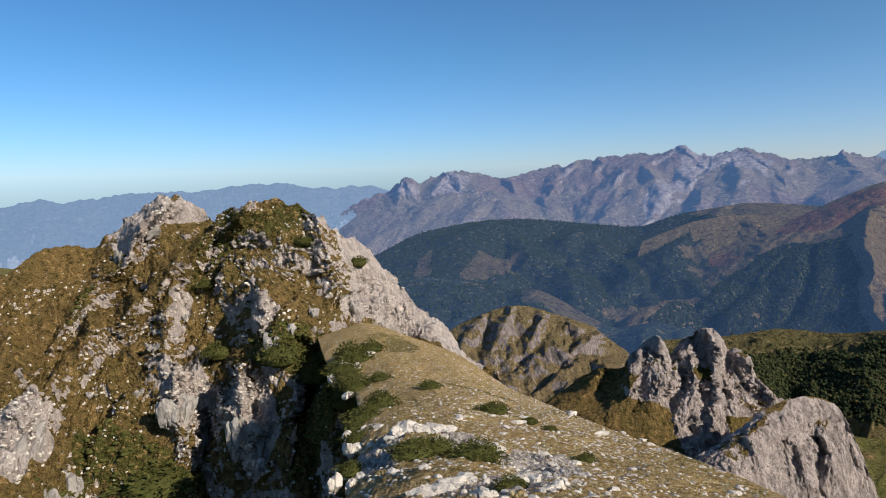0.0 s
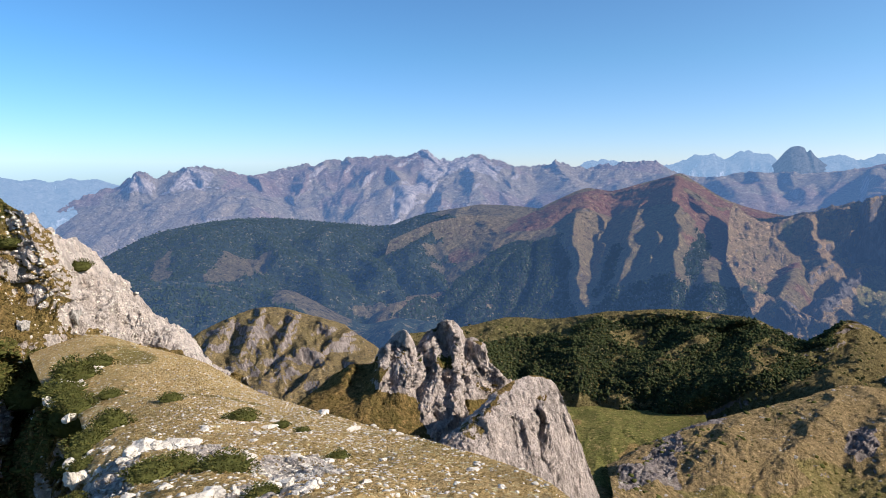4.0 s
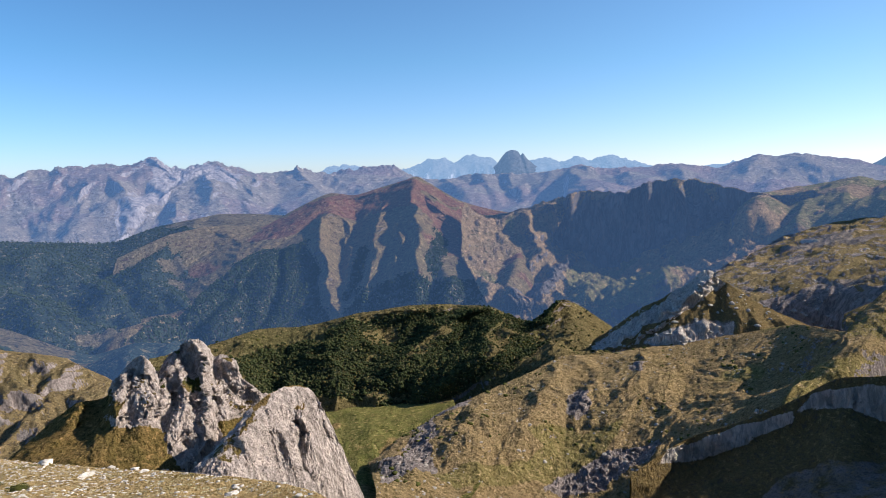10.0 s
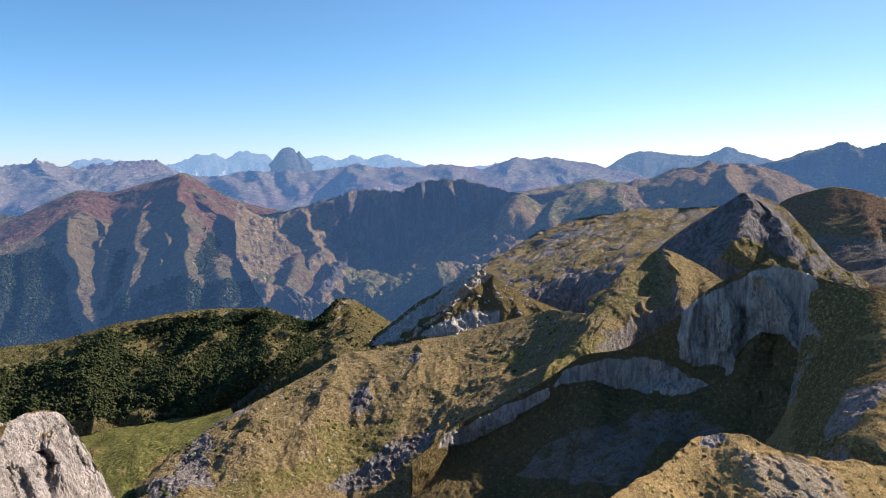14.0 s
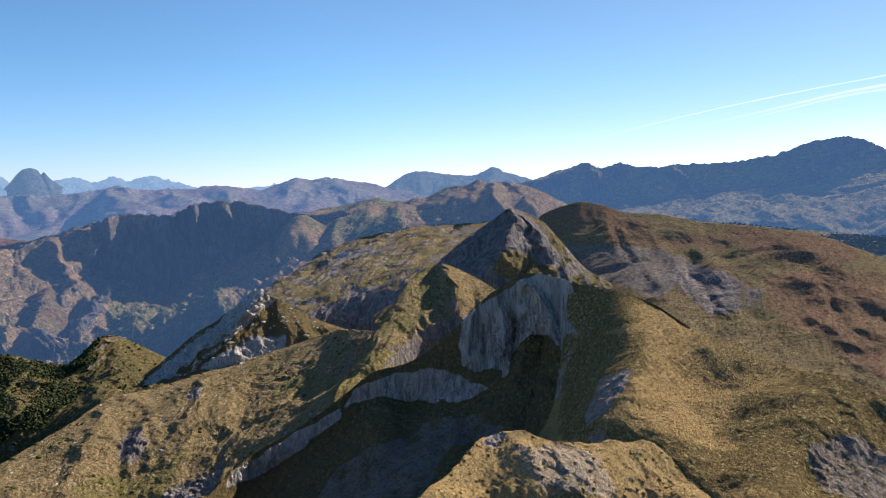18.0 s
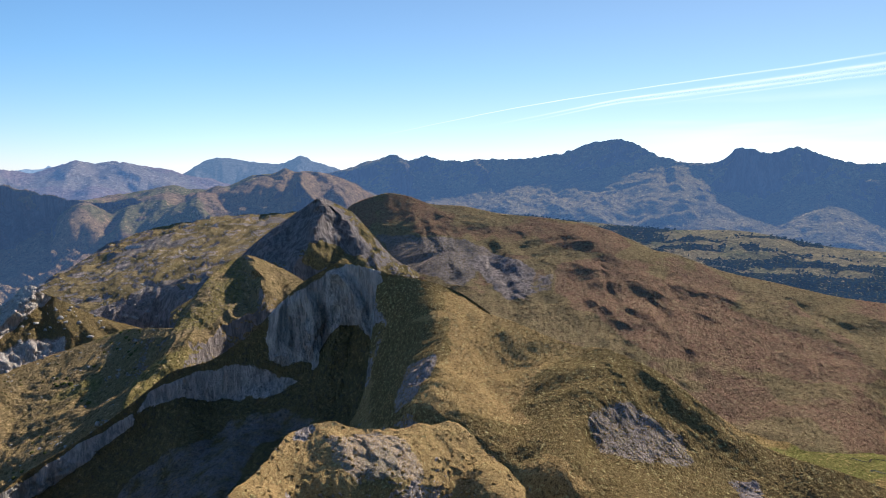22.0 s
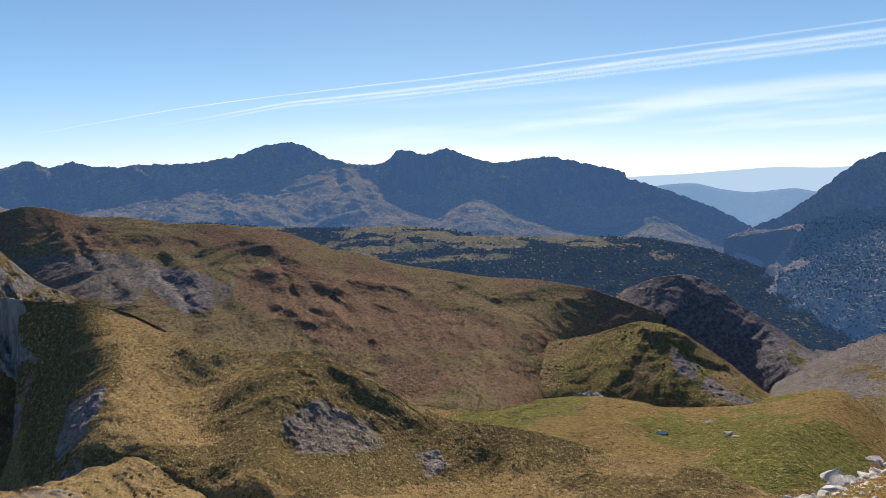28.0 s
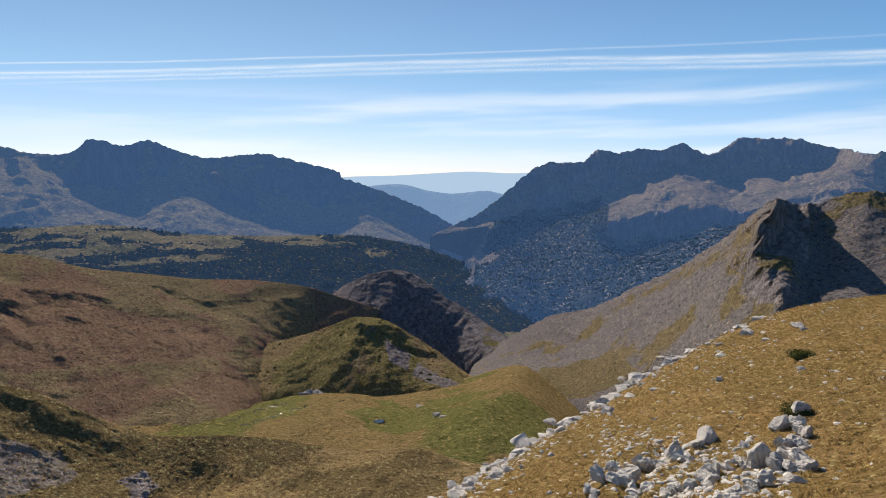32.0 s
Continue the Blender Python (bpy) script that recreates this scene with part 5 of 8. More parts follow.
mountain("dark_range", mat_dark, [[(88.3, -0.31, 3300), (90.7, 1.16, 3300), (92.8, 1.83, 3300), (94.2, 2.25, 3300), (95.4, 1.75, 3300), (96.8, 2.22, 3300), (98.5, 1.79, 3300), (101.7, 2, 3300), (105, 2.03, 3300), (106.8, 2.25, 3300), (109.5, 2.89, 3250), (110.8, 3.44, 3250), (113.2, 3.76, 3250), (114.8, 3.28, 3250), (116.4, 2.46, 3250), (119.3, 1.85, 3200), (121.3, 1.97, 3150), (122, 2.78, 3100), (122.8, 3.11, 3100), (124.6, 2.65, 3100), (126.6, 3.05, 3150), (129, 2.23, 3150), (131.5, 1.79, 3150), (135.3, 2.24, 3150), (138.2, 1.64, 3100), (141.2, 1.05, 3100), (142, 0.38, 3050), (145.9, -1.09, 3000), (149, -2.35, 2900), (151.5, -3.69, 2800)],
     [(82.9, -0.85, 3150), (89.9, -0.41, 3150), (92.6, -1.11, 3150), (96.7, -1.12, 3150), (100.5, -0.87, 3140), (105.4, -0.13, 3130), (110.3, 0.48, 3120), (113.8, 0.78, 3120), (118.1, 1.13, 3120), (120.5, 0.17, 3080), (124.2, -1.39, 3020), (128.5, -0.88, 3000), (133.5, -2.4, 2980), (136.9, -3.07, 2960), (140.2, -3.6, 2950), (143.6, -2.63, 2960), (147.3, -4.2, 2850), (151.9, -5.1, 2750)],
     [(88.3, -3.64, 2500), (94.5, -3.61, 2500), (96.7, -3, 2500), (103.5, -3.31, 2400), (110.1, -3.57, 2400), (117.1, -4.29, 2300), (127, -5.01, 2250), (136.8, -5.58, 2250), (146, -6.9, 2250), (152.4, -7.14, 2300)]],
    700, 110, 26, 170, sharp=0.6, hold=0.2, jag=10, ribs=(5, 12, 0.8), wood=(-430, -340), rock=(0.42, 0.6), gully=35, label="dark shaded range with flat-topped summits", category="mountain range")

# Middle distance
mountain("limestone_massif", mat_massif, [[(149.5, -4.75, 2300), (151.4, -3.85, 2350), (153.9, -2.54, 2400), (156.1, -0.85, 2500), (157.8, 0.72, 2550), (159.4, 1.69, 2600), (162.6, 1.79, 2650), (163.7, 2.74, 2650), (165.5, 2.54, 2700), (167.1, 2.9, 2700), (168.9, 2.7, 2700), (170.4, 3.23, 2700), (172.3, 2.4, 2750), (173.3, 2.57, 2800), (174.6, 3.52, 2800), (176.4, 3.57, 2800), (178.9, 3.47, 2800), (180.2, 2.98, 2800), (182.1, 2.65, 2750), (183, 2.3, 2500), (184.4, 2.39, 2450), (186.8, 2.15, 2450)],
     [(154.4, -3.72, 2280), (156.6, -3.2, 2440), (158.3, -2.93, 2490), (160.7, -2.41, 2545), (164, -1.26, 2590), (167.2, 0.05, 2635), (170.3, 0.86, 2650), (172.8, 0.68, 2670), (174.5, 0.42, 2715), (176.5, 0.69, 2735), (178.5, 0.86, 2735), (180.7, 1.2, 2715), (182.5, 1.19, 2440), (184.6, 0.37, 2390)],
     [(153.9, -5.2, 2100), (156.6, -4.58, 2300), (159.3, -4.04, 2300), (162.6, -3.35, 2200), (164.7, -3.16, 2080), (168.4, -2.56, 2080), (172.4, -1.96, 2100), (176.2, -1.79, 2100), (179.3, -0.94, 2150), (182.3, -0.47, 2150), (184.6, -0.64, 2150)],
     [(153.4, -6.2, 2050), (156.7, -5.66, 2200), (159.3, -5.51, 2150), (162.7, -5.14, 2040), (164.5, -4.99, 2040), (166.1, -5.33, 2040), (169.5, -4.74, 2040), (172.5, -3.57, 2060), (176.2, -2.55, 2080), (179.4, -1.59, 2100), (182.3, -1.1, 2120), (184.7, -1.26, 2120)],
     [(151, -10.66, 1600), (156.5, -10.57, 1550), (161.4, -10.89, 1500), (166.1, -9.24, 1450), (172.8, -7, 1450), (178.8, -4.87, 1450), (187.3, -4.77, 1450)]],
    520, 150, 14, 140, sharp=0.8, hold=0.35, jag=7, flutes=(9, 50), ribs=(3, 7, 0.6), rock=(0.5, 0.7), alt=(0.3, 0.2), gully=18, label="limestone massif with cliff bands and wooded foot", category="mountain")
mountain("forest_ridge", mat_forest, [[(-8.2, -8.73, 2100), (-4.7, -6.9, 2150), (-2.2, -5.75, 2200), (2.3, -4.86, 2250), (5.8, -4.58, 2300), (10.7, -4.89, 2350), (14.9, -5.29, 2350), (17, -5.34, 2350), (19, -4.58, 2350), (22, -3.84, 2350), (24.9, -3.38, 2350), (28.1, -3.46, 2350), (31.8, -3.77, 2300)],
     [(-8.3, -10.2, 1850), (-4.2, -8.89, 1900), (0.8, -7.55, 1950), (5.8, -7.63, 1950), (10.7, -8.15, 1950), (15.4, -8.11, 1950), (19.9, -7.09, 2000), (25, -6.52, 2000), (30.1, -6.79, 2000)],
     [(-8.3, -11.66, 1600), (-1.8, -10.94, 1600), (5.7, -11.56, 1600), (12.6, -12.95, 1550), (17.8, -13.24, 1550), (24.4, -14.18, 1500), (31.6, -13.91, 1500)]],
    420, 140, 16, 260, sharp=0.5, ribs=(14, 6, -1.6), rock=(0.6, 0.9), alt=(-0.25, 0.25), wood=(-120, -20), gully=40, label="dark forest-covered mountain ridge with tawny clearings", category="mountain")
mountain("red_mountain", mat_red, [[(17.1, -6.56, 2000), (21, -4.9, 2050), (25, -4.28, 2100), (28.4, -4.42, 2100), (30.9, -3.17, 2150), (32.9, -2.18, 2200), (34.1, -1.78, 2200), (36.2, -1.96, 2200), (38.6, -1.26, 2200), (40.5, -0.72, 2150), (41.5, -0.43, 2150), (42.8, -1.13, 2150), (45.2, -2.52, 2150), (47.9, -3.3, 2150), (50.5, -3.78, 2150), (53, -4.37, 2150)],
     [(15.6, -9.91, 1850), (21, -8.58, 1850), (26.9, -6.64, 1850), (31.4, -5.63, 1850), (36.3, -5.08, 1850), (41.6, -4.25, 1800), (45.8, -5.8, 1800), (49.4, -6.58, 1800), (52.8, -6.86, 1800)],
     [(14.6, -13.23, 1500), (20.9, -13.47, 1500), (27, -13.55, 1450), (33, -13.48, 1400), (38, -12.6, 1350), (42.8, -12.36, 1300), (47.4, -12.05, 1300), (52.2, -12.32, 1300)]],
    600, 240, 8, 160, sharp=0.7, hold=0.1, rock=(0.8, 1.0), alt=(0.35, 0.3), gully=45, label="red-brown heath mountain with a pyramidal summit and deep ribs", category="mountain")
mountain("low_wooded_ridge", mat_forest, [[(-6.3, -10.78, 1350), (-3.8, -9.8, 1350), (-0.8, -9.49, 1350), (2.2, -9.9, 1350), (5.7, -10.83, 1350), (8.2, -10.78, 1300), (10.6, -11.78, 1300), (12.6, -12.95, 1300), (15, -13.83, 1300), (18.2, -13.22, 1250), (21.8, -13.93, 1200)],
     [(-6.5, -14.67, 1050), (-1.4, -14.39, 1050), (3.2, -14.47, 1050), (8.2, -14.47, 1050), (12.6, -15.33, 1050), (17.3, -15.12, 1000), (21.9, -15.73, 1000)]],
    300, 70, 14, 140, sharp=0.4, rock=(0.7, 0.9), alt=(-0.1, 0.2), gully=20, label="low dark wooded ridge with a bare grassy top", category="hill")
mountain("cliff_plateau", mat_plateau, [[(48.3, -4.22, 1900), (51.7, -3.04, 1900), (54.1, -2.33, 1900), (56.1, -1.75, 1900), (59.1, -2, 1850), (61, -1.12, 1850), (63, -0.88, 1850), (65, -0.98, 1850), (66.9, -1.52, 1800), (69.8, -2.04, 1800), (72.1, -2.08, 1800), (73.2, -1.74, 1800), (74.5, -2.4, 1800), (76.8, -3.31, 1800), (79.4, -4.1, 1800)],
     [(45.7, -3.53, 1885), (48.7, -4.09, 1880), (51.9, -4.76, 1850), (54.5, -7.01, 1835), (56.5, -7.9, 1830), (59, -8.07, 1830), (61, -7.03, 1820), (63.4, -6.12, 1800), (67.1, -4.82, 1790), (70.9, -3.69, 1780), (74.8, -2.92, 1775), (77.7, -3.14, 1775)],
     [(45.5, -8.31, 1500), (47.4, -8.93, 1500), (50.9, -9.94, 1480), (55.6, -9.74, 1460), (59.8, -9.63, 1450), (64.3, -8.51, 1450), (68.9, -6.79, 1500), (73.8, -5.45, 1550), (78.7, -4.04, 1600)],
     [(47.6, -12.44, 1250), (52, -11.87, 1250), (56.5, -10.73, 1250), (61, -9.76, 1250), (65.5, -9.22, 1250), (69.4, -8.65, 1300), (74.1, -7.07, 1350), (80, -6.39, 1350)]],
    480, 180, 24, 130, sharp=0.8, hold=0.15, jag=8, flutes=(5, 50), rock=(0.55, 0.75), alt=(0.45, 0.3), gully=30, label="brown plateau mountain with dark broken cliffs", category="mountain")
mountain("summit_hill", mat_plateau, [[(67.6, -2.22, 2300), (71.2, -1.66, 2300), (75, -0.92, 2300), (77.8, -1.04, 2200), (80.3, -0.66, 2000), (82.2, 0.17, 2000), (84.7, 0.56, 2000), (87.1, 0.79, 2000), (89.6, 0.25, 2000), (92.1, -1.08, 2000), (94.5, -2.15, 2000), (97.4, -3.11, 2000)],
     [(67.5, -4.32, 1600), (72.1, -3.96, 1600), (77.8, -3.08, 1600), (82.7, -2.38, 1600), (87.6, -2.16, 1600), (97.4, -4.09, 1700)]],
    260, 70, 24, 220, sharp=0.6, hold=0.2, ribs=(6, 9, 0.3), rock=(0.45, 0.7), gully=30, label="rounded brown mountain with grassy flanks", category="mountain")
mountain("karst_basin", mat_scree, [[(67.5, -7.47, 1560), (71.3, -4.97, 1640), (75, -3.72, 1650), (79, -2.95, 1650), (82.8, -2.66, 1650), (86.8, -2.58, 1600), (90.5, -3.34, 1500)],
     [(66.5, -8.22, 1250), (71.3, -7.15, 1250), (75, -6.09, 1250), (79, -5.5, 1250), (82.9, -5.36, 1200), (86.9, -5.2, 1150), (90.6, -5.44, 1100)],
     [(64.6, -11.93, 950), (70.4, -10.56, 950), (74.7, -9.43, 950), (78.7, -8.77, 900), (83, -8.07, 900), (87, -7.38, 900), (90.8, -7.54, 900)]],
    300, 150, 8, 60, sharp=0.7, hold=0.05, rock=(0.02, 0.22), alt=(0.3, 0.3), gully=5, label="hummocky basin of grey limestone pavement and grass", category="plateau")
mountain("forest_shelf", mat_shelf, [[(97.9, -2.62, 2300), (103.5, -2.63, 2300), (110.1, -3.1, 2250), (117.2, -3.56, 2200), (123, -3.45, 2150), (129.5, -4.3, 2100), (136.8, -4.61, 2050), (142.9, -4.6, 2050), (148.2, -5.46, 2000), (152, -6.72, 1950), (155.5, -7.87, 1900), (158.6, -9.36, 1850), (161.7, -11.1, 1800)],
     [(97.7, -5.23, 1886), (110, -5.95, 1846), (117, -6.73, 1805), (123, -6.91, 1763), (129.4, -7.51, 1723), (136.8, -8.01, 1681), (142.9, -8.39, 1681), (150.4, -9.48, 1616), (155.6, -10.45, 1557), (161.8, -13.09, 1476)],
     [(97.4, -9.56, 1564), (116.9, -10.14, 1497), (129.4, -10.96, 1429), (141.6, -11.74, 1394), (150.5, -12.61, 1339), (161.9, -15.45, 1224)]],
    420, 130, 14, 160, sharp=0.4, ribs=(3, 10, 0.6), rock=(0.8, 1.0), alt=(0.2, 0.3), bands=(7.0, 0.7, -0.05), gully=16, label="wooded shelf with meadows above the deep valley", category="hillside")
mountain("wooded_hill", mat_wooded, [[(18.9, -14.69, 900), (23.9, -14.05, 950), (27.5, -13.16, 1000), (31.8, -13.06, 1000), (35.6, -12.33, 1000), (38.7, -11.91, 1000), (42.4, -11.6, 1000), (45.7, -11.68, 980), (48.1, -11.84, 960), (51.5, -13.17, 950), (54, -11.18, 950), (55.8, -11.56, 950), (58.5, -13.2, 950)],
     [(18.7, -17.28, 774), (23.7, -16.04, 815), (28.4, -16.46, 860), (34.6, -15.59, 860), (40.8, -15.78, 860), (46.5, -15.26, 837), (51.5, -15.01, 817), (58.5, -15.14, 817)],
     [(18.5, -19.83, 684), (23.5, -18.78, 719), (29, -19.48, 760), (34.8, -19.35, 760), (40.7, -18.51, 760), (47.5, -17.2, 733), (52.4, -16.48, 722), (58.5, -16.59, 722)]],
    460, 170, 11, 70, sharp=0.6, rock=(0.6, 0.9), alt=(0.1, 0.3), gully=12, label="hummocky hill with scattered woods and pasture", category="hill")
mountain("scree_hill", mat_scree, [[(-2.5, -16.77, 640), (0.1, -14.52, 650), (1.4, -13.72, 655), (3.4, -12.82, 660), (6, -12.1, 660), (8.2, -12.39, 660), (10.6, -13.09, 650), (13.1, -13.89, 640), (14.8, -15.01, 630), (16.9, -16.54, 600)],
     [(-2.6, -19.15, 563), (1.6, -17.83, 577), (4.6, -17.37, 581), (7.7, -16.88, 581), (11.1, -16.8, 570), (16.9, -18.37, 528)],
     [(-2.7, -22.41, 486), (3, -22.07, 501), (8.1, -21.55, 502), (13.1, -21.34, 486), (17, -21.97, 456)]],
    260, 120, 7, 40, sharp=0.8, ribs=(2, 8, 0.6), rock=(0.22, 0.42), alt=(0.5, 0.2), gully=5, label="tawny hill with grey eroded gullies", category="hill")
mountain("dome_hill", mat_domerock, [[(138.2, -11.36, 1150), (140.4, -10.12, 1150), (142, -8.93, 1150), (144.3, -7.97, 1150), (146.7, -7.62, 1150), (148.5, -8.21, 1130), (150.8, -9.9, 1100), (152.9, -11.09, 1080), (155.7, -12.92, 1050), (157.4, -13.65, 1030)],
     [(138.2, -13.27, 1024), (141.6, -13.15, 1024), (145.2, -13.42, 1024), (148.8, -14.53, 1002), (152.2, -15.61, 967), (155.4, -14.95, 937), (157.6, -14.46, 917)]],
    260, 120, 3.5, 40, sharp=0.7, hold=0.2, rock=(0.0, 0.16), alt=(0.4, 0.2), spots=((140, -9.5, 3, 1.5, -0.7, 0),), gully=5, label="dark rocky dome hill above the green basin", category="hill")
mountain("brown_ridge", mat_brown, [[(88.6, -4.13, 1250), (90.6, -2.06, 1250), (93.5, -1.03, 1250), (95.5, -1.27, 1230), (97.4, -1.9, 1200), (100.2, -2.03, 1180), (103.9, -2.67, 1150), (107.5, -2.9, 1120), (110.9, -3.33, 1100), (113.3, -3.98, 1080), (116.5, -5.3, 1050), (118.1, -5.54, 1050), (122, -6.74, 1050), (125.9, -7.37, 1050), (129.9, -8.01, 1050), (134.3, -8.27, 1050), (138.7, -8.95, 1050), (141.5, -9.85, 1050), (145.2, -11.12, 1050)],
     [(88.6, -8.09, 1088), (92.6, -6.34, 1088), (97.5, -5.79, 1043), (104, -6.35, 1000), (111, -6.99, 956), (116.6, -8.39, 914), (118, -9.21, 914), (125.9, -10.91, 914), (132.9, -11.69, 914), (138.7, -12.31, 967), (143.9, -13.04, 998)],
     [(88.6, -12.99, 900), (94.6, -10.96, 892), (100.4, -10.77, 848), (106.9, -11.81, 810), (112.9, -12.65, 780), (116.9, -13.9, 756), (117.8, -14.04, 756), (125.8, -15.77, 756), (131.8, -16.27, 756), (136.8, -15.92, 858), (142.5, -15.89, 998)],
     [(88.6, -17.3, 750), (94.6, -15.2, 743), (100.5, -15.4, 707), (107, -16.6, 674), (113, -18.2, 650), (117, -19.8, 640), (121, -20.6, 635), (125.7, -21, 632), (131.8, -21, 632), (136.8, -19.6, 785), (142.6, -18.9, 998)]],
    640, 240, 5, 60, sharp=0.35, hold=0.1, rock=(0.5, 0.75), alt=(0.05, 0.35), spots=((106, -9, 2.5, 1.2, 0.25, 0), (110, -8.5, 7, 2, 0.15, -0.4), (123, -11.5, 9, 2, 0, 0.3)), gully=5, label="broad tawny and rust-red grass ridge", category="hill")
mountain("cone_peak", mat_domerock, [[(75.7, -10.81, 820), (78.7, -8.96, 850), (80.7, -7.04, 880), (82.7, -5.1, 900), (84.7, -3.63, 920), (86.4, -2.4, 920), (87.8, -1.52, 920), (89.1, -1.96, 920), (90.6, -2.75, 920), (92.1, -4.37, 900), (94.1, -6.57, 880), (96.5, -8, 850)],
     [(75.6, -14.62, 713), (79.6, -10.94, 751), (83.6, -8.07, 791), (86.6, -7.1, 800), (89.6, -7.59, 800), (92.6, -8.55, 779), (96.5, -9.94, 740)]],
    300, 140, 9, 70, sharp=0.8, hold=0.12, ribs=(4, 7, 0.3), rock=(0.12, 0.35), alt=(0.4, 0.25), spots=((90, -4.5, 3, 1, -0.8, 0),), gully=8, label="grey rocky cone-shaped peak", category="mountain")
mountain("pinnacle_ridge", mat_cliff, [[(54, -15.56, 860), (56.5, -14.64, 860), (59, -12.95, 860), (61, -11.48, 860), (62.8, -10.48, 850), (64.8, -8.98, 850), (66, -8.13, 850), (66.8, -8.71, 850), (67.5, -9.08, 840), (69.5, -10.35, 840), (71.4, -11.24, 840), (74.3, -12.3, 830)],
     [(54, -16.52, 780), (58.5, -15.38, 780), (61.6, -14.16, 780), (63.6, -13.65, 780), (66.6, -14.55, 780), (70.5, -13.92, 780), (74.3, -13.71, 780)]],
    260, 110, 5, 40, sharp=0.8, hold=0.3, rock=(0.6, 0.8), alt=(0.6, 0.1), blocks=(3, 10), gully=5, label="jagged limestone pinnacle ridge with boulder scree", category="rock ridge")
mountain("grassy_knoll", mat_pasture, [[(72.7, -16.32, 440), (74.7, -14.1, 470), (76.7, -10.85, 520), (78.7, -8.23, 560), (80.4, -6.89, 590), (81.8, -6.37, 600), (83.1, -6.78, 600), (84.9, -7.68, 590), (87.1, -9.07, 560), (89.6, -11.03, 540)],
     [(71.7, -18.98, 374), (75.6, -16.5, 419), (79.6, -13.83, 489), (82.6, -12.46, 510), (85.6, -12.01, 493), (89.6, -12.98, 459)]],
    260, 120, 7, 60, sharp=0.6, hold=0.1, rock=(0.4, 0.65), gully=4, label="tawny grassy knoll with a dark rocky side", category="hill")
mountain("green_spur", mat_pasture, [[(127, -16.4, 860), (129.5, -15.4, 870), (131.8, -14.5, 880), (135.8, -13.58, 880), (139.2, -12.86, 870), (142.9, -11.68, 860), (145.7, -12.02, 850), (147.9, -13.25, 840), (150.5, -14.82, 820), (152.6, -16.34, 800), (154.7, -17.36, 780)],
     [(126, -20.5, 760), (130.8, -19.5, 760), (135.8, -18.23, 750), (139.7, -18.53, 740), (143.9, -18.27, 730), (148.4, -18.33, 720), (152.3, -18.77, 700), (154.7, -19.29, 690)]],
    260, 110, 4, 45, sharp=0.4, rock=(0.4, 0.65), gully=4, label="green-brown spur with rock outcrops above the meadow", category="hill")
mountain("valley_meadow", mat_meadow, [[(27, -20.32, 770), (31, -20.24, 770), (35.2, -20.06, 760), (39.7, -19.98, 750), (44.5, -19.54, 740)],
     [(26.9, -21.9, 590), (30.9, -22.29, 590), (36.4, -22.18, 580), (41, -22.34, 570), (45.3, -22.11, 560)],
     [(27.5, -24.79, 480), (32.3, -25.83, 480), (37.6, -26.15, 475), (42.2, -26.59, 470), (47.2, -26.24, 465)],
     [(27.9, -29.45, 380), (34.6, -30.6, 380), (43, -31.59, 380)]],
    160, 120, 3, 40, sharp=0.4, hold=0.2, gully=3, rock=(0.4, 0.6), alt=(-0.35, 0.3), label="narrow green meadow in the valley bottom", category="meadow")
mountain("pasture_slope", mat_pasture, [[(36.7, -24.56, 520), (39.6, -22.82, 560), (43.4, -20.81, 600), (47.4, -19.07, 640), (51.4, -17.4, 680), (54.5, -15.82, 720), (57.5, -15.62, 740), (60.5, -14.95, 760), (64.6, -14.12, 780), (68.5, -13.13, 780), (72.4, -12.02, 760), (76.1, -12.19, 640)],
     [(37.1, -25.95, 436), (41.9, -24.4, 485), (46.3, -22.64, 522), (51.3, -21.14, 564), (56.5, -19.43, 609), (61.1, -18.02, 633), (65.6, -17.45, 647), (70.6, -16.29, 638), (75.3, -15.52, 553)],
     [(37.4, -29.17, 360), (43.1, -29.19, 406), (49.1, -28.1, 447), (54.3, -26.65, 488), (59.5, -24.06, 512), (63.6, -21.72, 527), (68.7, -19.44, 530), (73.5, -17.97, 493)],
     [(36.2, -32.82, 302), (42.9, -33.14, 345), (51.1, -32.36, 393), (57.4, -30.97, 429), (62.6, -28.42, 447), (66.8, -25.65, 452), (71.7, -22.66, 443), (75, -20.58, 392)]],
    480, 280, 6, 50, sharp=0.7, rock=(0.34, 0.5), alt=(0.35, 0.3), blocks=(2.0, 7), gully=6, label="hummocky dry pasture with limestone outcrops", category="hillside")
mountain("grey_peak", mat_scree, [[(153.6, -15.49, 980), (156.5, -13.49, 960), (160, -11.53, 930), (163.8, -10.55, 880), (167, -8.81, 820), (170.6, -6.84, 760), (173.9, -4.39, 690), (176.1, -2.24, 640), (177.5, -1.1, 620), (178.8, -1.51, 630), (180.5, -1.39, 640), (181.9, -0.85, 640), (183.3, -0.38, 640), (184.6, -0.6, 640), (187.1, -1.2, 640)],
     [(153.1, -16.46, 862), (156.6, -15.41, 844), (161.5, -14.25, 801), (166.2, -12.54, 735), (170.7, -10.36, 667), (174.5, -7.81, 595), (178.1, -6.23, 550), (180.8, -6.05, 563), (183.3, -5.46, 563), (187.3, -5.56, 563)],
     [(151.6, -18.62, 696), (156.6, -18.26, 681), (161.6, -18.93, 645), (166.4, -18.55, 590), (171, -17.18, 534), (175.3, -15.78, 467), (179.3, -13.96, 449), (187.8, -12.26, 454)]],
    420, 220, 2, 40, sharp=0.8, hold=0.3, jag=2.5, rock=(0.75, 0.95), alt=(-0.3, 0.3), blocks=(0.7, 5), gully=2, label="grey scree-covered limestone peak", category="mountain")

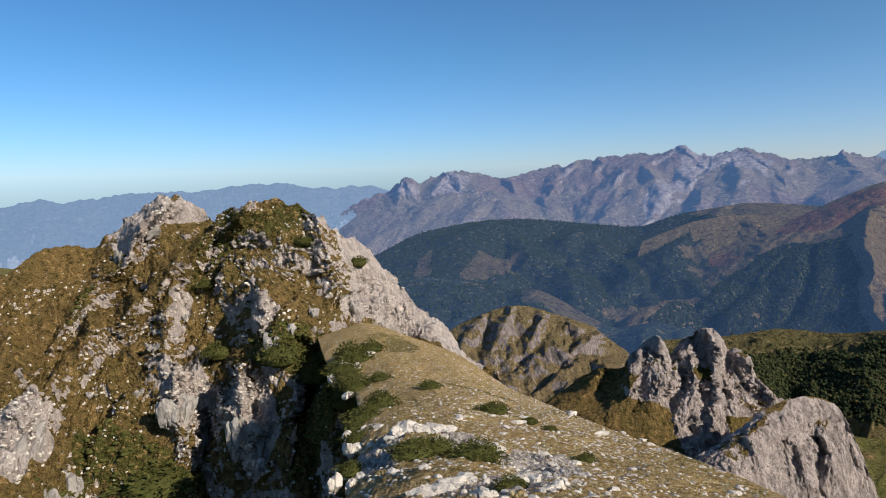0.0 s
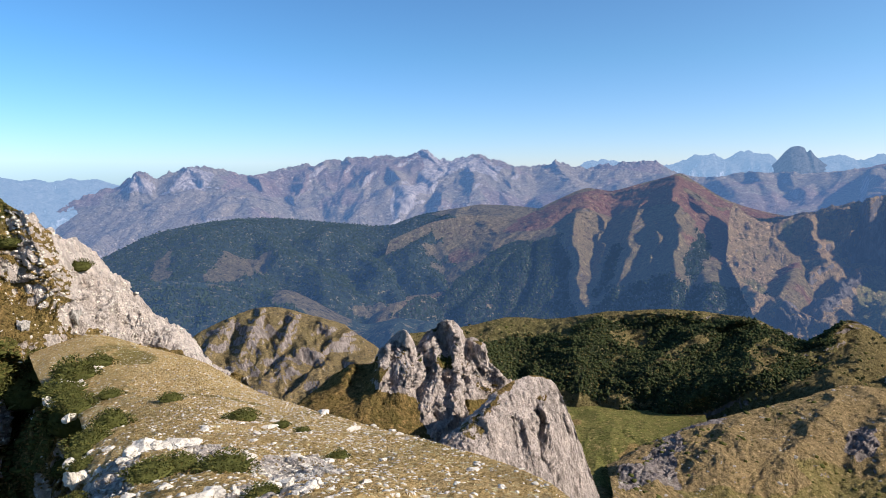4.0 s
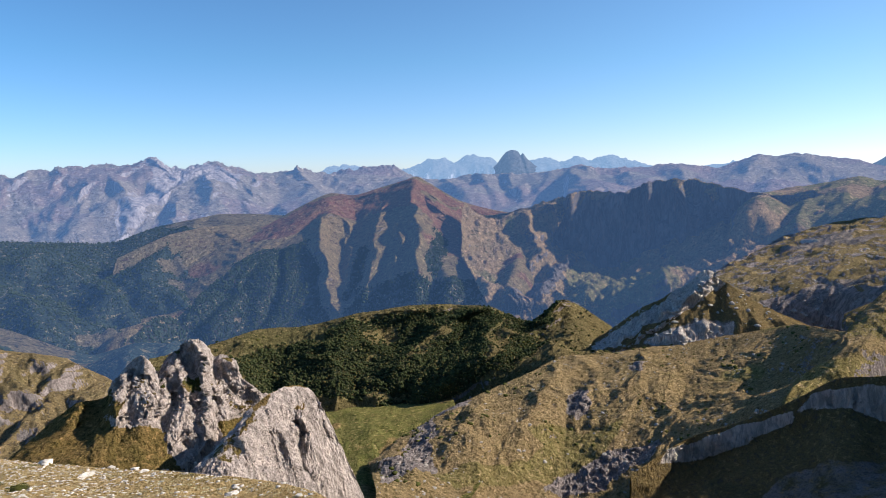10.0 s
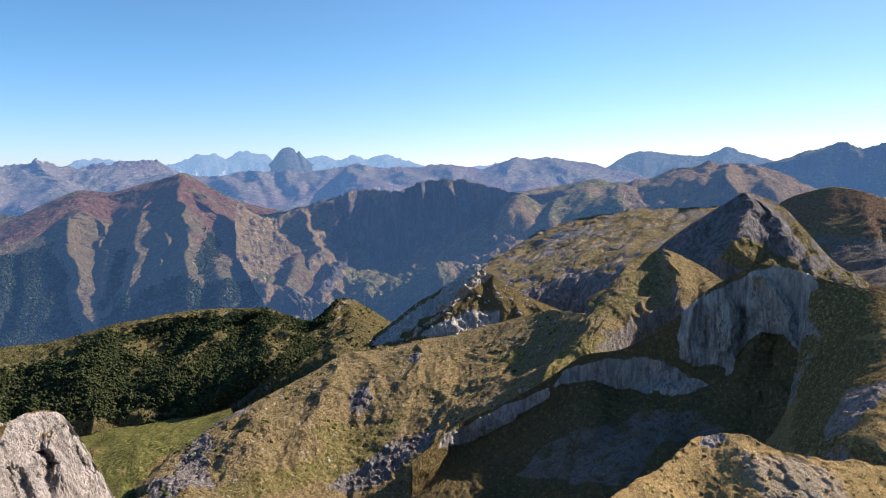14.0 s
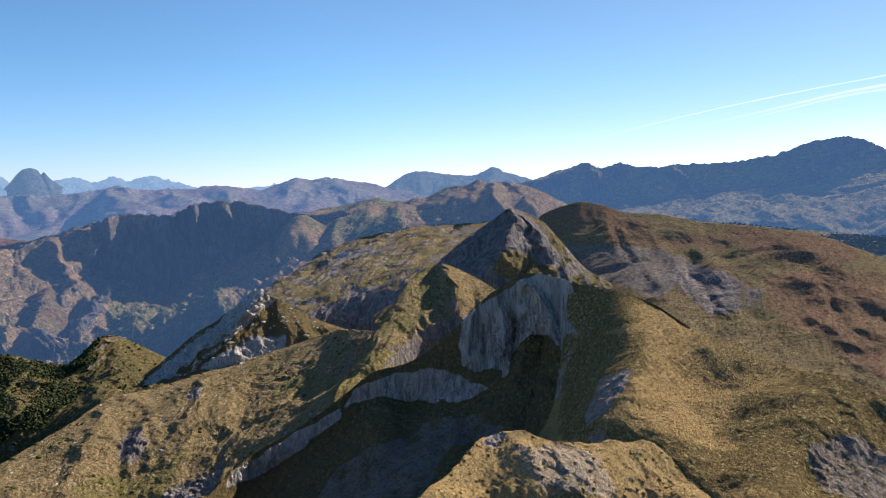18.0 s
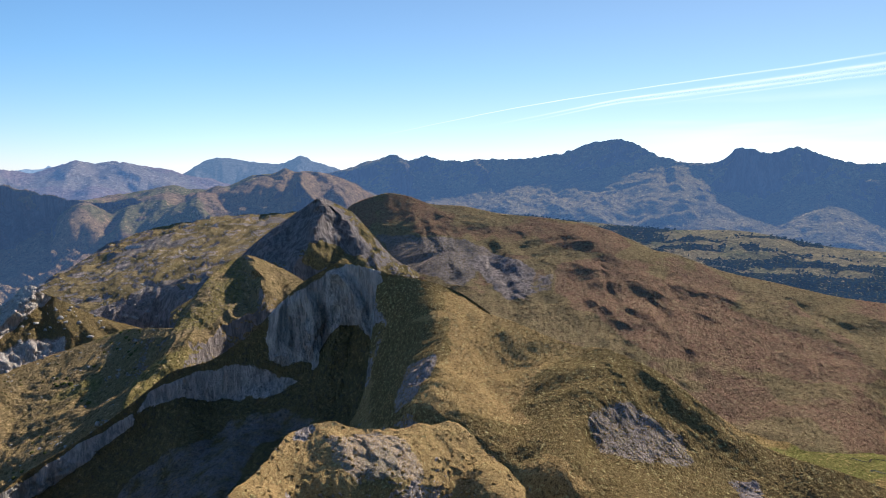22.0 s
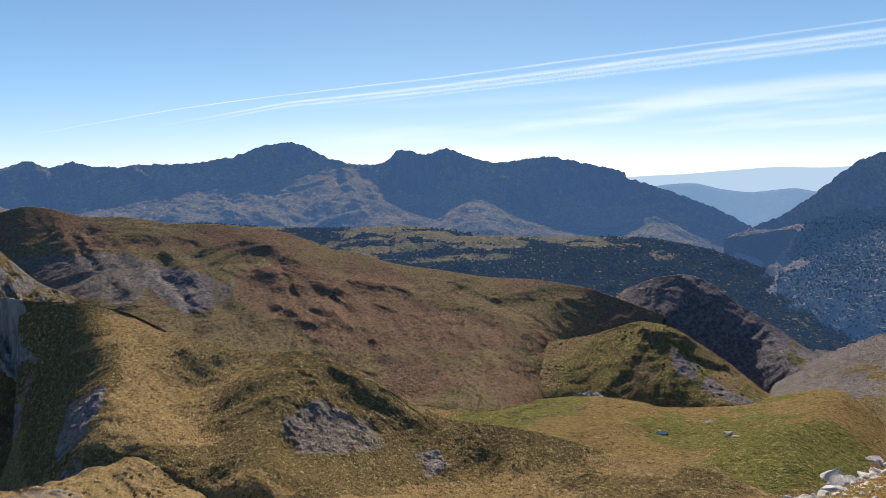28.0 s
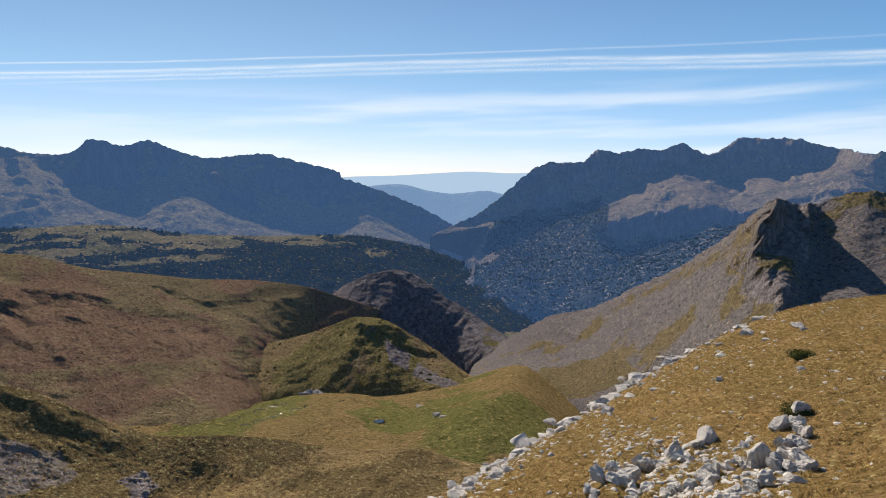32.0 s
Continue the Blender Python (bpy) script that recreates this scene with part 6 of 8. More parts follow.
# The cirque
mountain("cliff_hill", mat_cliff, [[(60.3, -25.05, 320), (64.7, -21.78, 345), (68.8, -19.96, 355), (72.7, -17.7, 362), (75.6, -15.66, 368), (78.6, -14.99, 370), (81.6, -13.31, 368), (83.6, -11.4, 365), (86.1, -8.97, 362), (89.1, -7.3, 355), (91.1, -7.39, 348), (93.6, -8, 340), (96.5, -8.43, 328), (99.9, -9.5, 312), (102.8, -11.23, 300)],
     [(60.4, -27.21, 318), (65, -24.26, 342), (69.2, -22.27, 350), (73.1, -20.36, 356), (76.1, -18.2, 362), (79.5, -18.28, 364), (82.5, -17.25, 362), (84.6, -16.34, 359), (87.1, -15.64, 356), (88.6, -12.99, 356), (90.6, -12.48, 350), (92.6, -14.38, 338), (94.1, -14.82, 322), (96.6, -13.79, 305), (100.4, -13.14, 292), (102.8, -13.01, 288)],
     [(60.3, -28.53, 300), (65.8, -27.22, 305), (70.1, -25.77, 312), (74, -24.05, 318), (77.5, -22.11, 325), (81.5, -21.39, 325), (85.6, -21.02, 322), (89.1, -21.02, 315), (92.2, -20.5, 300), (95.2, -19.47, 280), (98.6, -17.45, 265), (102.4, -16.74, 262)],
     [(60.4, -31.13, 260), (67.5, -31.38, 255), (73.3, -30.21, 255), (78.3, -29.03, 255), (83.5, -27.6, 255), (88.6, -26.36, 250), (92.7, -24.96, 240), (96.7, -22.56, 235), (101.5, -20.43, 235)]],
    520, 280, 4, 40, sharp=0.7, hold=0.12, rock=(0.95, 1.2), alt=(2.0, 0.2), blocks=(1.0, 5), flutes=(2.6, 9), gully=2, label="grassy hill cut by a pale limestone cirque cliff", category="cliff")
mountain("meadow_basin", mat_meadow, [[(110.4, -17.26, 700), (117.7, -17.83, 700), (124.7, -18.68, 700), (131.8, -18.72, 720), (139.2, -17.92, 750), (146.2, -18.1, 760), (152.7, -16.98, 770), (157.7, -15.69, 775), (164, -18.07, 740), (173.2, -16.48, 700)],
     [(110.8, -19.11, 600), (118.6, -19.97, 600), (126.7, -20.26, 600), (134.3, -19.96, 610), (140.7, -18.98, 620), (146.3, -19.42, 620), (151.9, -18.57, 620), (157.7, -16.92, 640), (164.1, -19.89, 600), (173.3, -18.67, 560)],
     [(111.6, -21.89, 480), (121.5, -22.63, 470), (131.8, -22.75, 470), (140.7, -21.89, 480), (148.5, -21.55, 480), (154.8, -19.84, 480), (164.2, -22.35, 470), (173.4, -21.24, 440)],
     [(116.4, -26.26, 360), (131.7, -26.71, 350), (146.4, -25.59, 350), (156.8, -26.81, 350), (173.6, -24.57, 340)]],
    320, 160, 5, 70, sharp=0.35, rock=(0.3, 0.5), alt=(0.25, 0.25), spots=((134, -18.7, 6, 1.2, 0, 1), (143, -18.5, 4, 0.7, 0, -0.8), (147, -20.3, 4, 1.2, 0, 0.8), (140, -20.5, 4, 0.9, 0, -0.8), (154, -20.5, 6, 2.5, 0, 0.8)), gully=4, label="green meadow basin with tawny rises", category="meadow")
mountain("grassy_ridge", mat_ridge, [[(92.8, -9.04, 326), (94.1, -8.43, 324), (95.5, -8.36, 324), (97.5, -8.75, 320), (99.9, -9.64, 312), (102.3, -11.2, 296), (105.1, -12.03, 280), (108.2, -13.17, 265), (110.8, -13.74, 256), (112.9, -13.78, 250), (113.9, -14.05, 247), (117.8, -15.47, 240), (121.2, -17.53, 234), (126.2, -20.02, 228), (131.8, -20.71, 222), (136.3, -21.48, 217), (141.7, -22.61, 211), (148.6, -22.73, 203), (152, -23.55, 198), (155.7, -24.48, 192), (161.9, -29.38, 172), (173.9, -29.31, 165)],
     [(91.7, -17.73, 312), (93.6, -14.84, 304), (95.6, -12.86, 295), (97.5, -11.84, 288), (100.4, -12.67, 278), (103.3, -14.37, 261), (106.5, -15.49, 246), (110.5, -16.42, 231), (113, -16.97, 225), (117.6, -19.68, 216), (122.6, -21.99, 209), (129.2, -24.13, 202), (136.8, -24.78, 195), (146.4, -25.18, 185), (155.8, -26.77, 173), (162, -30.99, 155), (173.9, -30.82, 148)],
     [(88.6, -23.73, 294), (91.7, -20.97, 279), (93.7, -18.61, 267), (95.6, -16.66, 257), (98.1, -15.62, 247), (101, -16.84, 238), (104.3, -18.4, 222), (108, -19.77, 207), (111.5, -20.58, 198), (112.1, -21.49, 197), (118.5, -23.8, 186), (126.6, -26.31, 178), (136.8, -27.76, 169), (155.1, -28.43, 151), (162.1, -33.32, 134), (174, -32.29, 129)],
     [(87.1, -27.64, 258), (90.2, -24.15, 242), (92.7, -21.85, 228), (95.2, -20.84, 214), (99.6, -21.47, 198), (104.9, -23.58, 180), (109.5, -25.03, 167), (111.4, -26.18, 163), (118.8, -28.14, 152), (129.1, -29.69, 144), (141.8, -30.58, 135), (155.2, -30.61, 123), (162.2, -35.56, 110), (174.2, -34.43, 106)]],
    660, 280, 1.9, 26, sharp=0.45, hold=0.1, ribs=(0.6, 9, 0.8), rock=(0.6, 0.8), alt=(0.1, 0.3), blocks=(0.4, 2.5), flutes=(0.45, 2.0), spots=((104, -22, 5, 1.5, 0, 0.8), (97, -7.8, 4, 0.8, -0.5, 0.9), (113, -18, 9, 2.2, 0, 0.7), (127, -21, 6, 2, 0.2, 0.8), (135, -21, 8, 1.5, 0, 0.8)), gully=5, label="golden grass ridge with grey rock ribs", category="ridge")
mountain("promontory", mat_knob, [[(75.3, -29.6, 85), (79.4, -26.16, 98), (82.5, -23.89, 108), (85.3, -21.25, 118), (86.8, -20.71, 120), (89.1, -20.65, 120), (91.7, -21.06, 120), (95.2, -21.16, 122), (99.6, -20.67, 128), (101.6, -21.76, 128), (104, -23.68, 120), (106.4, -25.49, 110)],
     [(75.2, -32.73, 75), (80.4, -29.96, 89), (85.5, -26.78, 104), (90.2, -25.03, 106), (95.2, -25.28, 107), (100.2, -26.19, 113), (106.5, -27.91, 97)]],
    300, 150, 1.4, 14, sharp=0.5, hold=0.6, jag=0.5, rock=(0.4, 0.6), alt=(0.4, 0.2), blocks=(0.6, 3), gully=1.2, label="golden grass promontory with a rocky edge", category="ridge")

# Crags
mountain("crag_twin", mat_crag, [[(8.9, -20.37, 298.5), (10.4, -19.34, 302.4), (12, -18.25, 306.6), (13.6, -17.3, 305.8), (15.7, -17.02, 306.2), (16.5, -15.76, 306.3), (17.4, -14.75, 305.6), (18.3, -14.2, 305), (19, -14.86, 306.8), (19.6, -15.61, 308.4), (20.3, -14.35, 310.2), (21.4, -13.61, 313), (22.4, -13.39, 315.6), (23.1, -13.78, 315.5), (23.8, -15.13, 315.3), (24.6, -14.99, 314.4), (25.4, -15.61, 313.4), (26.1, -17.01, 311.3), (27.3, -17.95, 311.4), (28.3, -18.96, 309), (28.9, -20.25, 306.5), (30, -21.93, 303.4)],
     [(8.8, -20.95, 273.3), (11.9, -20.05, 276.3), (14.4, -19.73, 277.8), (16.4, -18.83, 278), (17.8, -18.2, 279.7), (19.4, -18.88, 281.8), (21.3, -17.82, 286.8), (23.4, -18.52, 290.2), (25.6, -19, 294), (27.8, -20.14, 297.7), (30, -22.82, 295.4)],
     [(8.6, -23.58, 237.8), (11.6, -23.57, 240.6), (15.1, -23.55, 246.7), (18.4, -23.8, 251.2), (21.9, -24.41, 258.3), (25.3, -24.04, 267.2), (28.1, -23.07, 278.5), (29.9, -25.02, 283.1)]],
    460, 280, 3, 32, sharp=0.8, hold=0.5, rock=(-0.05, 0.12), alt=(0.4, 0.2), spots=((15, -17.5, 2, 1.2, -0.7, 0), (10, -18.5, 4, 1.5, -0.6, 0.3), (22, -17, 1.2, 0.8, -0.6, 0)), blocks=(2.2, 11), flutes=(1.0, 4), label="twin-headed grey limestone crag", category="crag")
mountain("crag_fin", mat_crag, [[(20.9, -24.23, 212), (22.4, -23.2, 220.3), (23.9, -22.12, 228.6), (25.5, -20.65, 237.3), (27.1, -19.21, 246), (28.6, -18.35, 253.3), (29.8, -17.99, 258.4), (31, -18.03, 263.4), (31.8, -18.42, 265.8), (32.5, -19.31, 266.7), (33.3, -21.07, 266.1), (34.3, -23.18, 265.3), (35.3, -25.11, 264.5), (36.3, -27.36, 262.7), (37.9, -30.73, 262.4)],
     [(20.8, -25.47, 197.6), (22.7, -24.18, 207.5), (24.2, -22.86, 214.8), (26.2, -21.62, 224.2), (28.1, -21.57, 234.2), (29.3, -21.5, 241.3), (30.5, -20.62, 249.3), (32, -20.74, 256.6), (33.2, -23.1, 255.6), (34.1, -25.39, 253.4), (35.1, -27.62, 251.6), (36.6, -31.07, 249.9)],
     [(20.6, -27.88, 176.7), (23.6, -28.38, 187.3), (26.6, -28.84, 197.9), (29.7, -29.23, 210.9), (32.2, -29.9, 221.4), (34.5, -32.13, 229.1), (36.1, -33.83, 233.8)]],
    420, 280, 1.2, 26, sharp=0.8, hold=0.3, rock=(-0.05, 0.12), alt=(0.4, 0.2), spots=((31, -17.8, 1.6, 0.5, -0.8, 0), (24.5, -23, 1.5, 1, -0.5, 0)), blocks=(0.5, 7), flutes=(0.9, 2.6), label="pale fin-shaped limestone crag with fluted face", category="crag")

# Near ground
mountain("rocky_hill", mat_hill, [[(-39.8, -9.15, 150), (-37.2, -8.36, 150), (-34.4, -7.17, 152), (-32.2, -5.9, 155), (-29.6, -5.31, 158), (-28.3, -5.55, 158), (-26.8, -4.34, 155), (-25.3, -3.22, 152), (-23.4, -2.06, 150), (-21.5, -2, 150), (-19.3, -3.85, 147), (-16.4, -2.47, 138), (-13.7, -2.72, 136), (-10.9, -4.12, 134.3), (-8.1, -5.89, 138.4), (-6.1, -7.94, 140.2), (-4.3, -9.88, 141.4), (-2.6, -12.15, 140.4), (-0.6, -13.53, 140.2), (2.1, -16.88, 142), (4.7, -18.23, 125.3)],
     [(-40, -11.41, 141), (-36.8, -11.21, 141), (-34, -10.44, 143), (-31.1, -9.59, 147), (-28.7, -9, 149), (-26.3, -8.38, 145), (-23.4, -7.74, 141), (-19.9, -8.02, 139), (-16.7, -7.3, 131), (-13, -8, 127), (-9.3, -10.63, 128.9), (-6.4, -12.24, 132.3), (-3.4, -14.8, 134), (0.6, -17.57, 121.2), (3.8, -18.99, 119.8)],
     [(-40.5, -15.88, 126), (-37.3, -16.26, 126), (-34.5, -15.68, 128), (-31.2, -15.09, 131), (-27.6, -14.83, 132), (-23.9, -14.93, 126), (-19.9, -15.43, 124), (-16.2, -14.9, 116), (-12.4, -14.29, 113), (-8.5, -15.04, 117.2), (-5, -16.43, 121.4), (-1.5, -17.76, 111.5), (2, -19.03, 110.6)],
     [(-41.2, -22.99, 111), (-37.3, -22.79, 111), (-33.7, -22.26, 113), (-29.9, -22, 117), (-25.8, -22.44, 113), (-21.9, -23.57, 111), (-18.2, -23.72, 106), (-14.8, -23.28, 101), (-12.2, -20.86, 100), (-10.1, -18.72, 99.6), (-7.6, -18.43, 100.9), (-4.6, -19.07, 102.1)],
     [(-41.7, -27, 102), (-36.5, -28.17, 102), (-30.7, -29.97, 107), (-24.8, -31.44, 103), (-19.3, -31.79, 100), (-15.3, -30.84, 93), (-12.7, -28.71, 92), (-10.5, -26.38, 91.9), (-7.9, -23.95, 93.4)]],
    700, 420, 4, 20, sharp=0.7, hold=0.25, jag=1.2, spots=((-23, -1.8, 5, 2, 0.4, -1), (-14, -1.2, 6, 2, 0.3, -0.8), (-7, -6, 3.0, 4, 0.6, -0.5), (-2.5, -10.5, 4.5, 4, 0.8, -0.6), (2.5, -14, 3.5, 2.5, 0.8, -0.6), (-25.5, -4, 2, 3, 0.6, -0.5), (-30, -10, 6, 5, -0.2, -0.3)), ribs=(2.5, 8, 2.2), rock=(0.68, 0.85), alt=(0.12, 0.25), blocks=(0.9, 2.6), gully=3, label="steep limestone hill with tussock grass and shrubs", category="hill")
mountain("saddle", mat_saddle, [[(-11.3, -14.2, 113), (-7, -13.3, 110), (-3, -14.7, 105), (1, -16.2, 100), (5.1, -18.8, 92), (8.6, -20.24, 78), (14.6, -22.15, 58), (20.2, -23.49, 46), (24.7, -24.58, 38), (29, -25.56, 32), (32.2, -26.66, 28), (35.3, -28.48, 24)],
     [(-10.5, -16.6, 94), (-6.5, -16.6, 90), (-2.5, -17.5, 82), (1.5, -18.9, 71), (5.6, -21.2, 54), (10.6, -23.5, 40), (15.6, -25.16, 33), (20.3, -26.36, 28), (24.8, -27.33, 25), (30.8, -29.61, 22)],
     [(-8.2, -19.2, 68), (-5, -19.6, 62), (-1.5, -20.6, 52), (2, -22.4, 40), (5.5, -24.4, 31), (9, -26.1, 26), (12.6, -27.53, 22), (16.6, -29.27, 20), (22.8, -31.97, 18)],
     [(-8.5, -24.6, 34), (-5.5, -23.6, 33), (-2, -24.2, 29), (1.5, -25.8, 24), (5.5, -28, 19), (10.6, -30.4, 16), (15.7, -32.95, 15)],
     [(-12, -33, 19), (-8.4, -31.6, 18), (-4.1, -31.5, 16), (2.2, -32.4, 13.8), (8.5, -34.69, 12.5)]],
    400, 300, 0.6, 9, sharp=0.5, hold=0.2, rock=(0.42, 0.6), alt=(0.4, 0.3), blocks=(0.3, 1.5), gully=0.7, label="stony grass saddle below the summit", category="ridge")
mountain("near_slope", mat_near, [[(146.5, -29.88, 17), (150.1, -26.72, 21), (154.2, -24.82, 24), (159.2, -21.91, 29), (164.5, -18.72, 35), (169.6, -15.07, 41), (174.3, -11.9, 46), (179, -9.53, 50), (182.7, -8.4, 52), (185.1, -7.87, 53), (188.1, -7.32, 54), (192.3, -7.01, 54)],
     [(149.6, -31.55, 14), (154.8, -26.89, 18), (159.8, -24.02, 22), (165.1, -20.93, 26), (170.1, -17.28, 30), (174.8, -14.52, 33), (179.2, -12.25, 36), (185.2, -10.23, 38), (192.4, -8.86, 38)],
     [(154.8, -32.26, 12), (159.9, -27.05, 15), (164.8, -24.48, 17.5), (169.8, -21.3, 20), (174.6, -18.92, 21.5), (179.4, -16.91, 23), (185.5, -14.64, 24), (192.7, -12.52, 24)],
     [(156.9, -33.33, 10.5), (162, -29.79, 12), (166.8, -26.8, 13.5), (171.3, -24.51, 14.5), (176.5, -22.42, 15.2), (181.6, -20.63, 15.6), (185.8, -18.93, 16), (193, -16.46, 16)],
     [(159.6, -35.79, 9), (167, -31.98, 10), (173.8, -28.54, 10.5), (180, -25.71, 11), (186.1, -23.43, 11), (193.3, -20.63, 11)]],
    360, 260, 0.5, 8, sharp=0.4, hold=0.2, rock=(0.5, 0.7), alt=(0.7, 0.2), blocks=(0.15, 1), gully=0.4, label="golden grass slope with scattered pale stones", category="slope")


# ---- things on the land ----
def part(name, verts, faces, mat, parent=None, label=""):
    me = bpy.data.meshes.new(name)
    me.from_pydata([tuple(v) for v in verts], [], [tuple(f) for f in faces])
    me.materials.append(mat)
    ob = new(name, me)
    if parent:
        ob.parent = parent
    return tagged(ob, label)


def many(name, templates, pos, scale, turn, mat, smooth=False, lean=None):
    """One mesh of many small bodies: templates (verts, triangles), at places, with scales (n, 3) and turns about the vertical."""
    vs, fs, off = [], [], 0
    pick = np.arange(len(pos)) % len(templates)
    for k, (tv, tf) in enumerate(templates):
        sel = np.nonzero(pick == k)[0]
        if not len(sel):
            continue
        tv, tf = np.asarray(tv, float), np.asarray(tf, int)
        v = tv[None] * scale[sel][:, None, :]
        c, s = np.cos(turn[sel])[:, None], np.sin(turn[sel])[:, None]
        v = np.stack([v[..., 0] * c - v[..., 1] * s, v[..., 0] * s + v[..., 1] * c, v[..., 2]], -1) + pos[sel][:, None, :]
        vs.append(v.reshape(-1, 3))
        fs.append((tf[None] + off + (np.arange(len(sel)) * len(tv))[:, None, None]).reshape(-1, 3))
        off += len(sel) * len(tv)
    v, f = np.concatenate(vs), np.concatenate(fs)
    me = bpy.data.meshes.new(name)
    me.vertices.add(len(v))
    me.vertices.foreach_set("co", v.reshape(-1).astype(np.float32))
    me.loops.add(len(f) * 3)
    me.loops.foreach_set("vertex_index", f.reshape(-1).astype(np.int32))
    me.polygons.add(len(f))
    me.polygons.foreach_set("loop_start", np.arange(0, len(f) * 3, 3, dtype=np.int32))
    if smooth:
        me.polygons.foreach_set("use_smooth", np.ones(len(f), bool))
    me.update(calc_edges=True)
    me.validate()
    me.materials.append(mat)
    return new(name, me)


def ball(level):
    """Points and triangles of a round body."""
    bm = bmesh.new()
    bmesh.ops.create_icosphere(bm, subdivisions=level, radius=1)
    v = np.array([p.co for p in bm.verts])
    f = np.array([[p.index for p in q.verts] for q in bm.faces])
    bm.free()
    return v, f


BALLS = {k: ball(k) for k in (1, 2, 3)}


def stone_shape(seed, level=2, cuts=14, flat=0.7):
    """An angular block, cut by planes."""
    r = np.random.default_rng(seed)
    v, f = BALLS[level]
    v = v * r.uniform(0.75, 1.2, 3)
    for _ in range(cuts):
        n = r.normal(size=3)
        n /= np.linalg.norm(n)
        over = np.maximum(0, v @ n - r.uniform(0.42, 0.8))
        v = v - over[:, None] * n
    v = v + 0.07 * ridged(v + seed, 0.8, 3)[:, None] * v
    return v * (1, 1, flat), f


def tree_shape(seed, conifer):
    """A tapered trunk and a crown of several uneven lumps, one metre high."""
    r = np.random.default_rng(seed)
    bv, bf = BALLS[1]
    vs, fs, off = [], [], 0
    lumps = 4 if conifer else 5
    for k in range(lumps):
        if conifer:
            z, w = 0.22 + 0.72 * k / lumps, 0.24 * (1 - k / (lumps + 0.4))
            v = bv[:, :] * (w, w, 0.2) * r.uniform(0.7, 1.3, (len(bv), 1)) + (0, 0, z)
        else:
            a = r.uniform(0, 6.28)
            w = r.uniform(0.2, 0.32)
            v = bv * (w, w, w * 0.85) * r.uniform(0.72, 1.28, (len(bv), 1)) + (0.2 * math.cos(a), 0.2 * math.sin(a), r.uniform(0.42, 0.78))
        vs.append(v), fs.append(bf + off)
        off += len(bv)
    tv = [(x * 0.035, y * 0.035, 0) for x, y in ((1, 0), (-0.5, 0.87), (-0.5, -0.87))] + [(0, 0, 0.6)]
    vs.append(np.array(tv)), fs.append(np.array([(0, 1, 3), (1, 2, 3), (2, 0, 3)]) + off)
    return np.concatenate(vs), np.concatenate(fs)


def scatter(names, count, seed, keep, woods=False):
    """Places on the land, evenly by area, where keep(places, normals, rock, alt) is true or likely; woods: alt is the share of forest."""
    r = np.random.default_rng(seed)
    out, nor = [], []
    area = []
    for name in names:
        g = GRIDS[name][0]
        a = np.linalg.norm(np.cross(g[1:, :-1] - g[:-1, :-1], g[:-1, 1:] - g[:-1, :-1]), axis=-1)
        area.append(a)
    total = sum(a.sum() for a in area)
    for name, a in zip(names, area):
        g, n, rock, alt = GRIDS[name]
        if woods:
            alt = WOODS[name]
        k = int(count * 6 * a.sum() / total) + 1
        i = np.searchsorted(np.cumsum(a.ravel()), r.uniform(0, a.sum(), k))
        i = np.minimum(i, a.size - 1)
        i, j = np.unravel_index(i, a.shape)
        u, w = r.uniform(0, 1, (2, k, 1))
        p = g[i, j] * (1 - u) * (1 - w) + g[i + 1, j] * u * (1 - w) + g[i, j + 1] * (1 - u) * w + g[i + 1, j + 1] * u * w
        ok = r.uniform(0, 1, k) < keep(p, n[i, j], rock[i, j], alt[i, j])
        out.append(p[ok]), nor.append(n[i, j][ok])
    p, n = np.concatenate(out), np.concatenate(nor)
    sel = r.permutation(len(p))[:count]
    return p[sel], n[sel]


# Materials of the things
def leafy(name, a, b, c, dark=0.6, haze_glow=0.0):
    m = Nodes(name)
    info = m.n.new("ShaderNodeNewGeometry").outputs["Random Per Island"]
    fine = m.noise(0.8, 4, 0.7)
    col = m.mix(info, a, b)
    col = m.mix(m.cut(info, 0.86, 0.97), col, c)
    col = m.mix(m.math("MULTIPLY", m.cut(fine, 0.45, 0.7), dark), col, tuple(0.35 * k for k in a))
    mat = m.finish(col, m.bump(fine, 0.3, 0.7), 0.85)
    # distant trees give off a share of blue in place of haze
    if haze_glow:
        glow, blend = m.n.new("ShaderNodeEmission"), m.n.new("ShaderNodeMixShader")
        glow.inputs["Color"].default_value, blend.inputs[0].default_value = rgb(BLUE_HAZE), haze_glow
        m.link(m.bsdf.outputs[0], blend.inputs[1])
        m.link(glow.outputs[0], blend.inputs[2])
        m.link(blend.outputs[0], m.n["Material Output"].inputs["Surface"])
    return mat


def grassy(name, a, b):
    m = Nodes(name)
    info = m.n.new("ShaderNodeNewGeometry").outputs["Random Per Island"]
    col = m.mix(info, a, b)
    m.finish(col, None, 0.8)
    thin, blend = m.n.new("ShaderNodeBsdfTranslucent"), m.n.new("ShaderNodeMixShader")
    blend.inputs[0].default_value = 0.5
    m.link(col, thin.inputs["Color"])
    m.link(m.bsdf.outputs[0], blend.inputs[1])
    m.link(thin.outputs[0], blend.inputs[2])
    m.link(blend.outputs[0], m.n["Material Output"].inputs["Surface"])
    return m.mat


